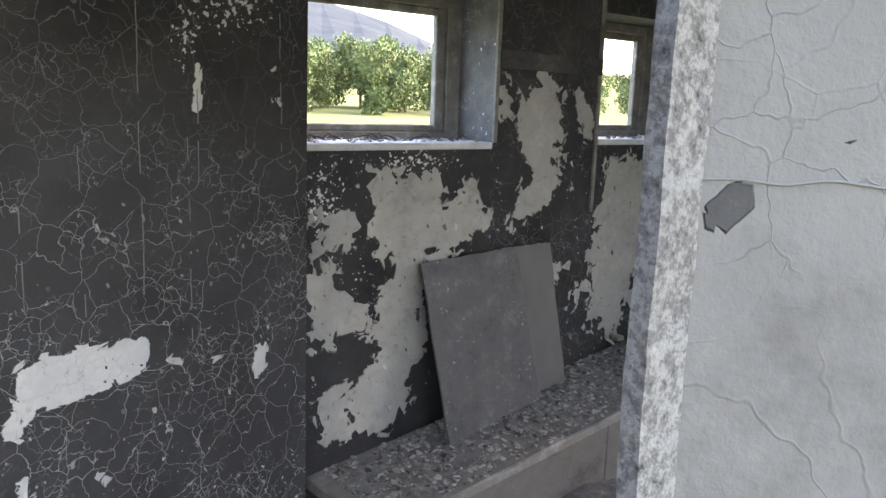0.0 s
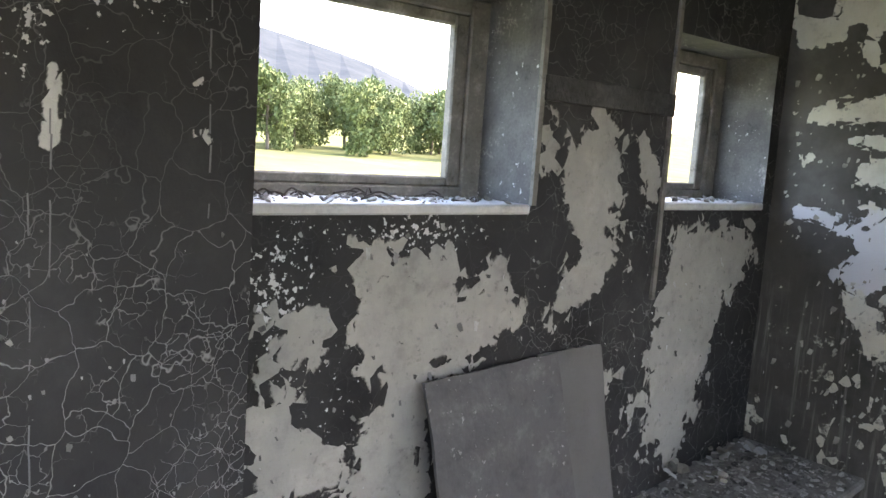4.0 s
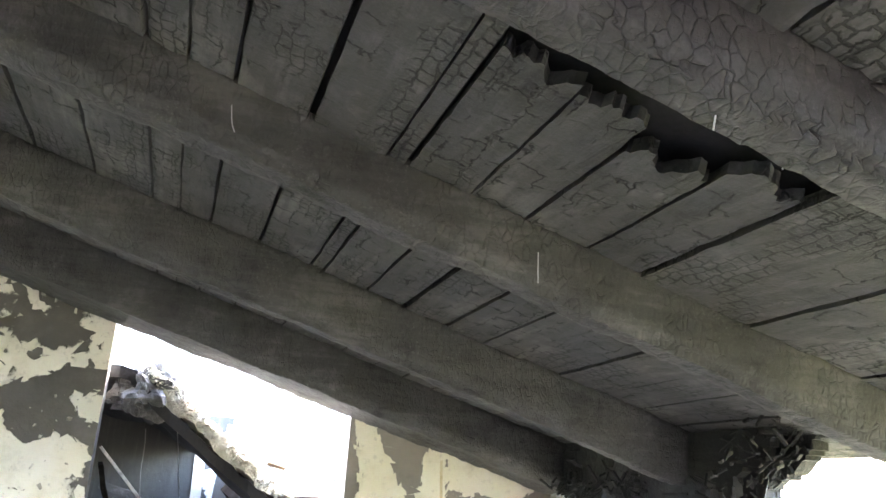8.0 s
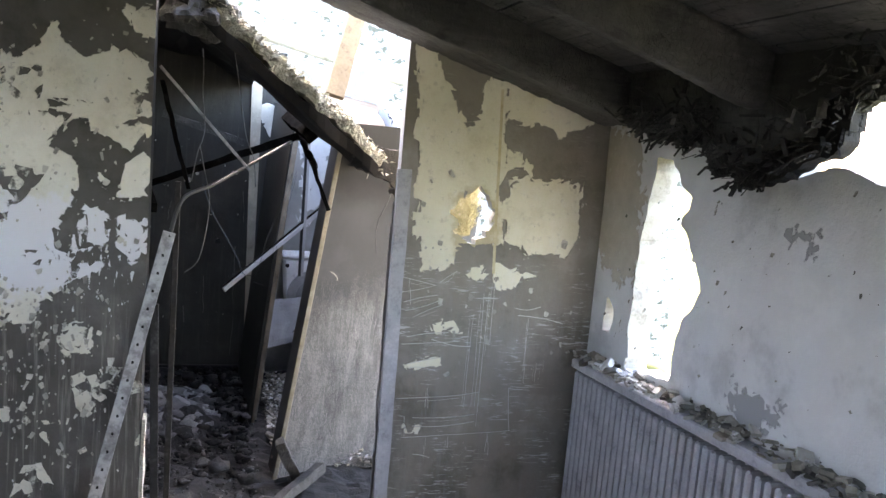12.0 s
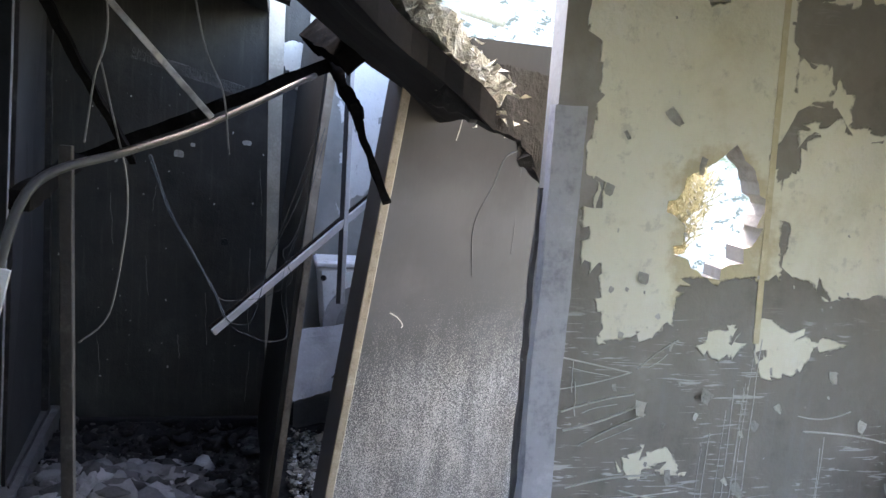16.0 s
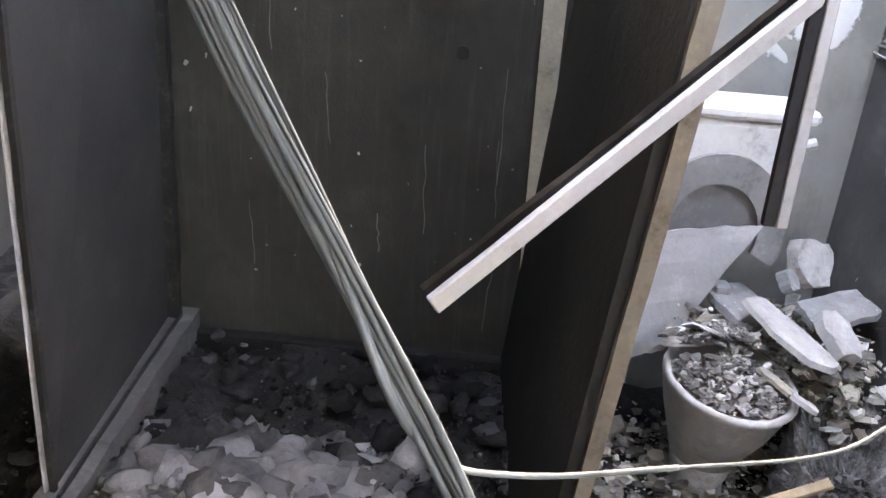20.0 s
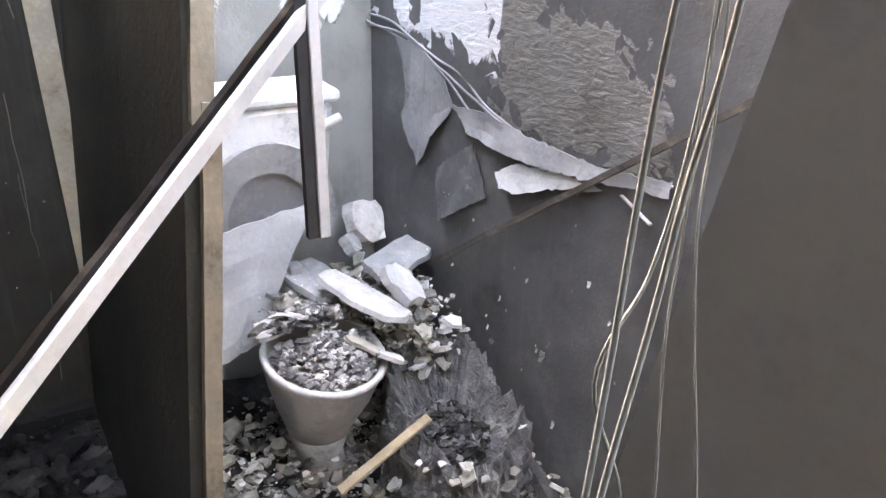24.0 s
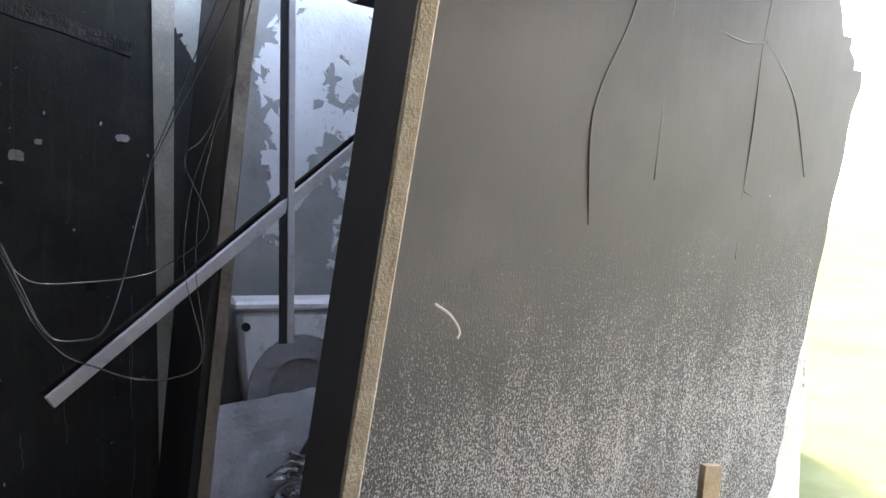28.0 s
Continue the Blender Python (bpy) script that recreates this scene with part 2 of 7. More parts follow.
# ---- mesh helpers ----
def link(name, bm, mat, parent=None, label="", smooth=False):
    me = bpy.data.meshes.new(name)
    bm.normal_update()
    bm.to_mesh(me)
    bm.free()
    for m in mat if isinstance(mat, (list, tuple)) else [mat]:
        me.materials.append(m)
    if smooth:
        me.polygons.foreach_set("use_smooth", [True] * len(me.polygons))
    ob = new(name, me)
    if parent is not None:
        ob.parent = parent
    if label:
        tagged(ob, label)
    return ob


part = link


def empty(name, label, category, group="", kind="", at=(0, 0, 0)):
    ob = new(name)
    ob.location = at
    return tagged(ob, label, category, group, kind)


def box(bm, lo, hi, m=None, bevel=0.0):
    """A box between two corners, turned by m, with its edges taken off."""
    c = [(a + b) / 2 for a, b in zip(lo, hi)]
    d = [abs(b - a) for a, b in zip(lo, hi)]
    r = bmesh.ops.create_cube(bm, size=1.0, matrix=Matrix.Translation(c) @ Matrix.Diagonal((*d, 1)))
    if bevel:
        edges = list({e for v in r["verts"] for e in v.link_edges})
        r = bmesh.ops.bevel(bm, geom=edges, offset=bevel, segments=1, affect="EDGES")
    if m is not None:
        bmesh.ops.transform(bm, matrix=m, verts=r["verts"])
    return r["verts"]


def bar(bm, a, b, w, h, up=(0, 0, 1), bevel=0.0, cuts=0, rough=0.0, seed=0):
    """A straight timber or strip from a to b, w across and h along up, if wanted cut up along its length and roughened."""
    a, b = Vector(a), Vector(b)
    z = (b - a).normalized()
    x = Vector(up).cross(z)
    x = x.normalized() if x.length > 1e-4 else Vector((1, 0, 0))
    y = z.cross(x)
    L = (b - a).length
    n = max(1, cuts)
    rings = []
    for k in range(n + 1):
        p = a + z * (L * k / n)
        ring = []
        for sx, sy in ((-1, -1), (0, -1), (1, -1), (1, 0), (1, 1), (0, 1), (-1, 1), (-1, 0)) if rough else ((-1, -1), (1, -1), (1, 1), (-1, 1)):
            q = p + x * (sx * w / 2) + y * (sy * h / 2)
            if rough:
                q += noise.noise_vector(q * 9.0 + Vector((seed * 3.1, 0, 0))) * rough + noise.noise_vector(q * 31.0) * rough * 0.45
            ring.append(bm.verts.new(q))
        rings.append(ring)
    c = len(rings[0])
    out = []
    for r0, r1 in zip(rings, rings[1:]):
        for k in range(c):
            out.append(bm.faces.new((r0[k], r0[(k + 1) % c], r1[(k + 1) % c], r1[k])))
    bm.faces.new(rings[0][::-1])
    bm.faces.new(rings[-1])
    if bevel and not rough:
        es = {e for f in out for e in f.edges}
        bmesh.ops.bevel(bm, geom=list(es), offset=bevel, segments=1, affect="EDGES")


def tube(name, points, r, mat, parent=None, label="", sides=6, wobble=0.0, seed=0):
    """A wire or cable through some points, smoothed."""
    pts = [Vector(p) for p in points]
    fine = []
    for k in range(len(pts) - 1):
        p0, p1, p2, p3 = pts[max(k - 1, 0)], pts[k], pts[k + 1], pts[min(k + 2, len(pts) - 1)]
        for j in range(8):
            t = j / 8
            fine.append(0.5 * ((2 * p1) + (p2 - p0) * t + (2 * p0 - 5 * p1 + 4 * p2 - p3) * t * t + (3 * p1 - p0 - 3 * p2 + p3) * t ** 3))
    fine.append(pts[-1])
    bm = bmesh.new()
    rings = []
    for k, p in enumerate(fine):
        z = (fine[min(k + 1, len(fine) - 1)] - fine[max(k - 1, 0)]).normalized()
        x = z.cross(Vector((0.31, 0.83, 0.46))).normalized()
        y = z.cross(x)
        if wobble:
            p = p + noise.noise_vector(p * 7 + Vector((seed, 0, 0))) * wobble
        rings.append([bm.verts.new(p + (x * math.cos(a) + y * math.sin(a)) * r) for a in (2 * math.pi * j / sides for j in range(sides))])
    for r0, r1 in zip(rings, rings[1:]):
        for j in range(sides):
            bm.faces.new((r0[j], r0[(j + 1) % sides], r1[(j + 1) % sides], r1[j]))
    bm.faces.new(rings[0][::-1])
    bm.faces.new(rings[-1])
    return link(name, bm, mat, parent, label, smooth=True)


def sheet(name, origin, along, depth, width, top, mats, cell=0.03, holes=(), torn=None, attrs=None, lump=0.0, base=0.0, parent=None, up=(0, 0, 1), lean=0.0):
    """A wall or panel: an upright grid from origin along a direction, with real thickness, square holes (u0, v0, u1, v1),
    torn openings (torn(u, v) below 0 is open), a top line top(u) and attributes for its wear."""
    along, depth, up = Vector(along).normalized(), Vector(depth), Vector(up)
    origin = Vector(origin)
    topf = top if callable(top) else (lambda u: top)
    hmax = max(topf(width * k / 20) for k in range(21))
    us, vs = {0.0, width}, {base, hmax}
    for u0, v0, u1, v1 in holes:
        us |= {u0, u1}
        vs |= {v0, v1}

    def fill(vals):
        vals = sorted(x for x in vals)
        out = []
        for a, b in zip(vals, vals[1:]):
            n = max(1, math.ceil((b - a) / cell))
            out += [a + (b - a) * k / n for k in range(n)]
        return out + [vals[-1]]
    us, vs = fill(us), fill(vs)
    nu, nv = len(us), len(vs)

    def snapped(u, v):
        if torn is None:
            return u, v
        f = torn(u, v)
        if abs(f) < cell * 0.75:
            e = 0.004
            gu, gv = (torn(u + e, v) - torn(u - e, v)) / (2 * e), (torn(u, v + e) - torn(u, v - e)) / (2 * e)
            g = gu * gu + gv * gv
            if g > 1e-6:
                du, dv = -f * gu / g, -f * gv / g
                lim = cell * 0.6
                u, v = u + max(-lim, min(lim, du)), v + max(-lim, min(lim, dv))
        return u, v
    verts, keep = [], {}
    for i, u in enumerate(us):
        for j, v in enumerate(vs):
            uu, vv = snapped(u, v)
            vv = min(vv, topf(uu))
            p = origin + along * uu + up * vv
            if lump:
                p = p + depth.normalized() * noise.noise(Vector((uu * 2.6, vv * 2.6, 3.7))) * lump
            keep[i, j] = (p, uu, vv)
    bm = bmesh.new()
    lay = [bm.verts.layers.float.new(k) for k in (attrs or {})]
    front, back = {}, {}

    def vert(store, key, off):
        if key not in store:
            p, uu, vv = keep[key]
            w = bm.verts.new(p + off)
            for l, fn in zip(lay, (attrs or {}).values()):
                w[l] = fn(uu, vv)
            store[key] = w
        return store[key]
    cells = {}
    for i in range(nu - 1):
        for j in range(nv - 1):
            cu, cv = (us[i] + us[i + 1]) / 2, (vs[j] + vs[j + 1]) / 2
            if vs[j] >= topf(cu) - 0.002:
                continue
            if any(u0 < cu < u1 and v0 < cv < v1 for u0, v0, u1, v1 in holes):
                continue
            if torn is not None and torn(cu, cv) < 0:
                continue
            cells[i, j] = True
    zero = Vector((0, 0, 0))
    for i, j in cells:
        k = ((i, j), (i + 1, j), (i + 1, j + 1), (i, j + 1))
        for store, off, flip in ((front, zero, False), (back, depth, True)):
            q = [vert(store, x, off) for x in k]
            try:
                bm.faces.new(q[::-1] if flip else q)
            except ValueError:
                pass
        for a, b, nb in ((k[0], k[1], (i, j - 1)), (k[1], k[2], (i + 1, j)), (k[2], k[3], (i, j + 1)), (k[3], k[0], (i - 1, j))):
            if nb not in cells:
                f = bm.faces.new((vert(front, b, zero), vert(front, a, zero), vert(back, a, depth), vert(back, b, depth)))
                f.material_index = 1
    bmesh.ops.recalc_face_normals(bm, faces=bm.faces)
    return link(name, bm, mats, parent)


# ---- materials ----
SOOT = ((0.020, 0.020, 0.021), (0.035, 0.035, 0.036), (0.055, 0.054, 0.054))
m_dark = peeling("cracked_soot_paint", ((0.028, 0.028, 0.0295), (0.043, 0.043, 0.0445), (0.062, 0.061, 0.062)), ((0.50, 0.50, 0.48), (0.62, 0.61, 0.58)), cracks=0.8, specks=1.0, rough=0.55, net=(8.0, 0.013), fine_net=(21.0, 0.024), spread=(0.26, 0.40))
m_window = peeling("sooty_wall_paint", SOOT, ((0.26, 0.255, 0.235), (0.36, 0.35, 0.32), (0.44, 0.42, 0.38)), pale=(0.5, 0.49, 0.46), specks=1.0, cracks=0.4, s1=14.0)
m_east = peeling("flaking_cream_paint", ((0.055, 0.053, 0.047), (0.095, 0.091, 0.082), (0.14, 0.134, 0.122)), ((0.55, 0.53, 0.44), (0.66, 0.64, 0.55), (0.72, 0.70, 0.62)), pale=(0.68, 0.68, 0.70), streaks=0.8, specks=1.0, speck_z=0.4, s1=8.0, s2=26.0)
m_yellow = peeling("blistered_brown_paint", ((0.15, 0.138, 0.115), (0.25, 0.232, 0.20), (0.35, 0.328, 0.29)), ((0.66, 0.62, 0.47), (0.76, 0.73, 0.59), (0.80, 0.78, 0.68)), pale=(0.58, 0.51, 0.33), streaks=0.7, specks=0.8, scrapes=0.75)
m_white = peeling("stained_whitewash", ((0.075, 0.072, 0.068), (0.135, 0.133, 0.129), (0.155, 0.153, 0.149)), ((0.035, 0.035, 0.035), (0.05, 0.05, 0.05)), cracks=0.2, relief=1.2, crack_tone=(0.055, 0.054, 0.052))
m_roughcast = peeling("roughcast_limewash", ((0.48, 0.48, 0.49), (0.66, 0.66, 0.665), (0.74, 0.74, 0.74)), ((0.42, 0.385, 0.33), (0.54, 0.50, 0.43)), pale=(0.34, 0.34, 0.35), cracks=0.0, s1=16.0, s2=40.0, relief=1.3)
m_cell = peeling("sooty_cell_wall", ((0.05, 0.05, 0.05), (0.085, 0.085, 0.085), (0.13, 0.13, 0.129)), ((0.11, 0.105, 0.095), (0.15, 0.143, 0.132), (0.20, 0.19, 0.18)), pale=(0.55, 0.55, 0.56), streaks=0.06, specks=0.5, s1=18.0, ribs=2.6)
m_cellback = peeling("peeled_cell_paint", ((0.17, 0.17, 0.155), (0.24, 0.24, 0.225), (0.32, 0.315, 0.30)), ((0.52, 0.52, 0.505), (0.60, 0.60, 0.585)), specks=0.8, streaks=0.4, s1=14.0)
m_backdark = peeling("smoked_black_panel", ((0.020, 0.0208, 0.0195), (0.034, 0.0348, 0.032), (0.052, 0.052, 0.048)), ((0.50, 0.48, 0.42), (0.64, 0.62, 0.54)), streaks=0.10, specks=0.5, rough=0.55)
m_plaster = simple("broken_plaster", ((0.22, 0.21, 0.19), (0.38, 0.37, 0.34), (0.5, 0.49, 0.46)), 9.0)
m_reveal = simple("soiled_reveal", ((0.06, 0.06, 0.06), (0.11, 0.11, 0.108), (0.15, 0.15, 0.146), (0.42, 0.41, 0.38)), 5.0, bump=0.7, flecks=0.7)
m_bead = simple("chipped_bead", ((0.02, 0.02, 0.02), (0.09, 0.09, 0.088), (0.17, 0.17, 0.168), (0.22, 0.22, 0.215)), 110.0, 0.9, bump=0.9, dist=0.004, fine=330.0)
m_frame = simple("weathered_window_wood", ((0.09, 0.085, 0.075), (0.2, 0.19, 0.17), (0.36, 0.34, 0.31)), 11.0)
m_black = simple("soot_black", ((0.010, 0.010, 0.011), (0.020, 0.020, 0.021), (0.030, 0.029, 0.028)), 4.0, 0.8, bump=0.3, spec=0.15)
m_char = charred("charred_timber", amount=0.35, block=1.5)
m_board = charred("charred_roof_board", ((0.026, 0.026, 0.026), (0.052, 0.0515, 0.050), (0.10, 0.099, 0.096)), "x", 0.75, 1.0, 0.9)
m_blackchar = charred("blackened_eave", ((0.008, 0.008, 0.008), (0.018, 0.018, 0.018), (0.042, 0.042, 0.041)), "x", 0.7, 1.0, 1.2)
m_smoke = simple("smoked_grey_board", ((0.066, 0.066, 0.068), (0.088, 0.088, 0.089), (0.112, 0.111, 0.110)), 2.5, 0.5, bump=0.08, spec=0.6)
m_sootsteel = simple("sooty_steel", ((0.012, 0.012, 0.013), (0.028, 0.028, 0.028), (0.075, 0.075, 0.075)), 14.0, 0.5, 0.3)
m_chipboard = simple("chipboard_edge", ((0.20, 0.175, 0.13), (0.31, 0.28, 0.22), (0.42, 0.39, 0.32)), 30.0, 0.8, fine=240.0, bump=0.8)
m_wood = simple("bare_wood_edge", ((0.17, 0.13, 0.082), (0.28, 0.225, 0.15), (0.38, 0.32, 0.235)), 18.0, 0.75, fine=200.0, bump=0.6)
m_rubble = simple("ash_rubble", ((0.06, 0.06, 0.06), (0.16, 0.155, 0.15), (0.36, 0.35, 0.33)), 16.0, 0.95, bump=0.8, dist=0.01)
m_ash = simple("black_ash", ((0.008, 0.008, 0.009), (0.020, 0.020, 0.021), (0.055, 0.055, 0.056)), 14.0, 0.95, bump=0.8, dist=0.01)
m_chip = simple("plaster_chip", ((0.25, 0.25, 0.24), (0.45, 0.44, 0.42), (0.62, 0.61, 0.59)), 20.0, 0.9)
m_wool = simple("mineral_wool", ((0.30, 0.29, 0.24), (0.48, 0.47, 0.40), (0.62, 0.62, 0.56)), 14.0, 1.0, bump=1.0, dist=0.02)
m_steel = simple("dull_steel", ((0.24, 0.24, 0.26), (0.40, 0.40, 0.425), (0.52, 0.52, 0.545)), 10.0, 0.55, 0.0)
m_slat = simple("white_plastic_slat", ((0.20, 0.20, 0.197), (0.30, 0.30, 0.297), (0.36, 0.36, 0.357)), 12.0, 0.5, bump=0.1)
m_ceramic = simple("sooty_ceramic", ((0.16, 0.157, 0.15), (0.36, 0.355, 0.345), (0.52, 0.52, 0.51)), 9.0, 0.38, bump=0.15)
m_cistern = simple("stained_white_ceramic", ((0.40, 0.40, 0.39), (0.66, 0.66, 0.645), (0.76, 0.76, 0.75)), 9.0, 0.35, bump=0.1)
m_grey = simple("grey_board", ((0.07, 0.07, 0.072), (0.10, 0.10, 0.102), (0.16, 0.16, 0.158)), 9.0, 0.6, bump=0.5, dist=0.006, fine=45.0, flecks=0.8)
m_joist = simple("black_char", ((0.003, 0.003, 0.003), (0.007, 0.007, 0.007), (0.018, 0.018, 0.018)), 12.0, 0.95, spec=0.0)
m_field = simple("dry_meadow", ((0.08, 0.095, 0.038), (0.115, 0.125, 0.058), (0.16, 0.165, 0.09)), 0.3, 1.0, fine=4.0, spec=0.0)
m_leaf = simple("leaves", ((0.035, 0.056, 0.022), (0.075, 0.10, 0.035), (0.16, 0.18, 0.055)), 0.8, 0.8, fine=6.0, bump=0.0)
# the bluish haze of distance is put into the hills' colour
m_hill = simple("hazed_hill", ((0.028, 0.034, 0.041), (0.045, 0.052, 0.058)), 0.01, 1.0, fine=0.1, bump=0.0, spec=0.0)


def frosted():
    """Board whose paint has blistered to a fine frost, smooth and turning black towards its top."""
    s = Mat("frosted_board", 0.5, 0.0, 0.3)
    frost = s.attr("frost")
    st = s.noise(1.0, 5.0, 0.7, s.scaled((22.0, 22.0, 3.0)))
    grain = s.noise(1.0, 3.0, 0.6, s.scaled((380.0, 380.0, 280.0)))
    patch = s.math("ADD", s.math("MULTIPLY", grain, 0.78), s.math("MULTIPLY", st, 0.22))
    sp = s.math("MULTIPLY", s.ramp(patch, s.ramp(frost, 0.0, 1.0, 0.60, 0.47), s.ramp(frost, 0.0, 1.0, 0.66, 0.58)), frost)
    base = s.tone(s.noise(2.2, 5.0, 0.6), ((0.046, 0.048, 0.051), (0.061, 0.064, 0.067), (0.080, 0.083, 0.087)))
    col = s.mix(sp, base, (0.33, 0.33, 0.32))
    col = s.mix(s.ramp(s.math("SUBTRACT", 0.205, s.noise(75.0, 2.0)), -0.01, 0.02), col, (0.5, 0.5, 0.48))
    black = s.ramp(s.math("ADD", s.attr("darker"), s.math("MULTIPLY", s.noise(3.0, 5.0, 0.6), 0.5)), 0.45, 1.15)
    col = s.mix(black, col, (0.012, 0.012, 0.013))
    h = s.math("ADD", s.math("MULTIPLY", grain, s.math("MULTIPLY", frost, 1.2)), s.math("MULTIPLY", st, 0.25))
    return s.done(col, h, 0.5, 0.005, s.ramp(frost, 0.0, 1.0, 0.5, 0.65))


m_frost = frosted()
# worn patches, each a rough outline in metres along and up its wall
PEEL_PILLAR = [
    [(1.51, 1.72), (1.64, 1.81), (1.74, 1.8), (1.83, 1.48), (1.75, 1.4), (1.86, 1.24), (1.74, 1.18), (1.43, 1.02), (1.55, 1.35), (1.47, 1.46), (1.48, 1.64)],
    [(1.88, 1.74), (1.99, 1.68), (2.05, 1.51), (1.97, 1.52)],
    [(1.33, 1.78), (1.37, 1.76), (1.38, 1.6), (1.34, 1.62)]]
PEEL_UNDER_WINDOW = [
    [(0.57, 1.34), (1, 1.33), (1.05, 1.22), (1.19, 1.3), (1.26, 1.18), (1.35, 1.08), (1.11, 0.95), (0.91, 0.92), (0.93, 0.63), (0.86, 0.28), (0.73, 0.14), (0.52, 0.16), (0.48, 0.39), (0.66, 0.54), (0.64, 0.77), (0.71, 0.93), (0.62, 1.08), (0.62, 1.23)]]
PEEL_CORNER = [
    [(0.32, 1.12), (0.4, 1.18), (0.56, 1.18), (0.55, 1.11), (0.44, 1), (0.46, 0.88), (0.64, 0.77), (0.64, 0.64), (0.37, 0.61), (0.29, 0.69), (0.33, 0.94)],
    [(0.34, 0.36), (0.46, 0.42), (0.6, 0.42), (0.52, 0.16), (0.41, 0.18)]]
PEEL_SMALL_WINDOW = [
    [(2.18, 1.37), (2.35, 1.41), (2.78, 1.39), (2.84, 1.24), (2.6, 1.06), (2.54, 0.85), (2.45, 0.57), (2.35, 0.33), (2.09, 0.46), (2.07, 0.85), (2.13, 1.17)],
    [(1.78, 0.87), (1.86, 0.85), (1.86, 0.75), (1.8, 0.74)],
    [(1.95, 0.71), (2.06, 0.68), (2, 0.59), (1.92, 0.58)]]
PEEL_DARK = [
    [(2.08, 0.84), (2.16, 0.87), (2.35, 0.85), (2.43, 0.88), (2.5, 0.84), (2.5, 0.75), (2.33, 0.7), (2.15, 0.69), (2.12, 0.65), (2.08, 0.69)],
    [(2.58, 0.76), (2.63, 0.75), (2.62, 0.7), (2.58, 0.71)],
    [(2.93, 0.72), (2.99, 0.74), (2.98, 0.62), (2.94, 0.6)],
    [(2.7, 1.76), (2.72, 1.75), (2.72, 1.6), (2.7, 1.6)]]
PEEL_DARK_SMALL = [
    [(2.04, 0.66), (2.1, 0.68), (2.1, 0.63), (2.06, 0.61)],
    [(2.3, 0.45), (2.38, 0.41), (2.36, 0.35), (2.32, 0.37)],
    [(1.75, 0.68), (1.83, 0.65), (1.82, 0.62), (1.74, 0.64)],
    [(2.74, 0.73), (2.81, 0.72), (2.81, 0.7), (2.75, 0.7)],
    [(2.08, 0.49), (2.13, 0.47), (2.12, 0.43), (2.07, 0.45)],
    [(2.55, 0.53), (2.6, 0.52), (2.59, 0.47), (2.56, 0.48)],
    [(3.02, 1.66), (3.05, 1.66), (3.06, 1.62), (3.02, 1.62)],
    [(3.02, 1.76), (3.05, 1.76), (3.05, 1.74), (3.02, 1.74)]]
PEEL_CREAM = [
    [(0.01, 2.28), (0.14, 2.23), (0.13, 2.16), (0.16, 2.07), (0.21, 2.03), (0.23, 1.94), (0.26, 1.91), (0.32, 1.93), (0.33, 2.06), (0.36, 2.16), (0.42, 2.13), (0.42, 1.98), (0.44, 1.87), (0.44, 1.66), (0.41, 1.66), (0.46, 1.42), (0.25, 1.40), (0.25, 1.31), (0.12, 1.29), (0.09, 1.43), (0.06, 1.7), (0.05, 1.92)],
    [(0.36, 2.16), (0.80, 2.04), (0.80, 1.94), (0.69, 1.91), (0.67, 1.85), (0.64, 1.9), (0.58, 1.92), (0.5, 1.9), (0.43, 1.91), (0.41, 2.07)],
    [(0.44, 1.83), (0.51, 1.82), (0.55, 1.74), (0.45, 1.73)],
    [(0.45, 1.70), (0.54, 1.71), (0.56, 1.69), (0.79, 1.71), (0.80, 1.45), (0.76, 1.37), (0.58, 1.38), (0.54, 1.43), (0.48, 1.44)]]
PEEL_CREAM_SMALL = [
    [(0.44, 1.33), (0.50, 1.30), (0.54, 1.31), (0.64, 1.285), (0.54, 1.275), (0.52, 1.23), (0.46, 1.24)],
    [(0.3, 1.31), (0.4, 1.32), (0.36, 1.26)],
    [(0.19, 1.08), (0.28, 1.1), (0.33, 1.03), (0.2, 1.03)],
    [(0.06, 0.91), (0.23, 0.93), (0.24, 0.89), (0.09, 0.86)],
    [(0.1, 0.63), (0.17, 0.63), (0.16, 0.6), (0.11, 0.6)]]
SCORCH = [
    [(0.23, 1.6), (0.27, 1.65), (0.36, 1.64), (0.41, 1.61), (0.45, 1.41), (0.38, 1.37), (0.26, 1.37)]]
BARE_SOUTH = [
    [(0.13, 1.98), (0.52, 1.89), (0.62, 1.39), (0.5, 1.3), (0.34, 1.34), (0.18, 1.44)],
    [(1.42, 1.65), (1.49, 1.65), (1.5, 1.61), (1.45, 1.6)],
    [(1.27, 1.11), (1.37, 1.16), (1.5, 1.11), (1.35, 1.03)]]
GAP_SOUTH = [
    [(0.64, 1.83), (0.74, 1.83), (0.82, 1.74), (0.9, 1.7), (0.85, 1.61), (0.99, 1.46), (1.02, 1.39), (0.93, 1.26), (0.9, 1.04), (0.58, 0.99), (0.57, 1.38)],
    [(0.36, 1.25), (0.43, 1.20), (0.42, 1.08), (0.35, 1.12)]]
BARE_CELL = [
    [(-0.19, 2.15), (0.11, 2.10), (0.85, 1.80), (1.0, 1.72), (0.98, 1.637), (0.89, 1.532), (0.69, 1.386), (0.61, 1.326), (0.6, 1.148), (0.56, 1.02), (0.39, 1.08), (0.12, 1.13), (-0.17, 1.24)],
    [(0.59, 1.20), (0.90, 1.17), (0.99, 1.10), (1.09, 1.05), (1.11, 0.92), (0.91, 0.897), (0.69, 0.9), (0.56, 0.951)],
    [(1.05, 1.477), (1.17, 1.446), (1.22, 1.372), (1.19, 1.293), (1.1, 1.305)]]
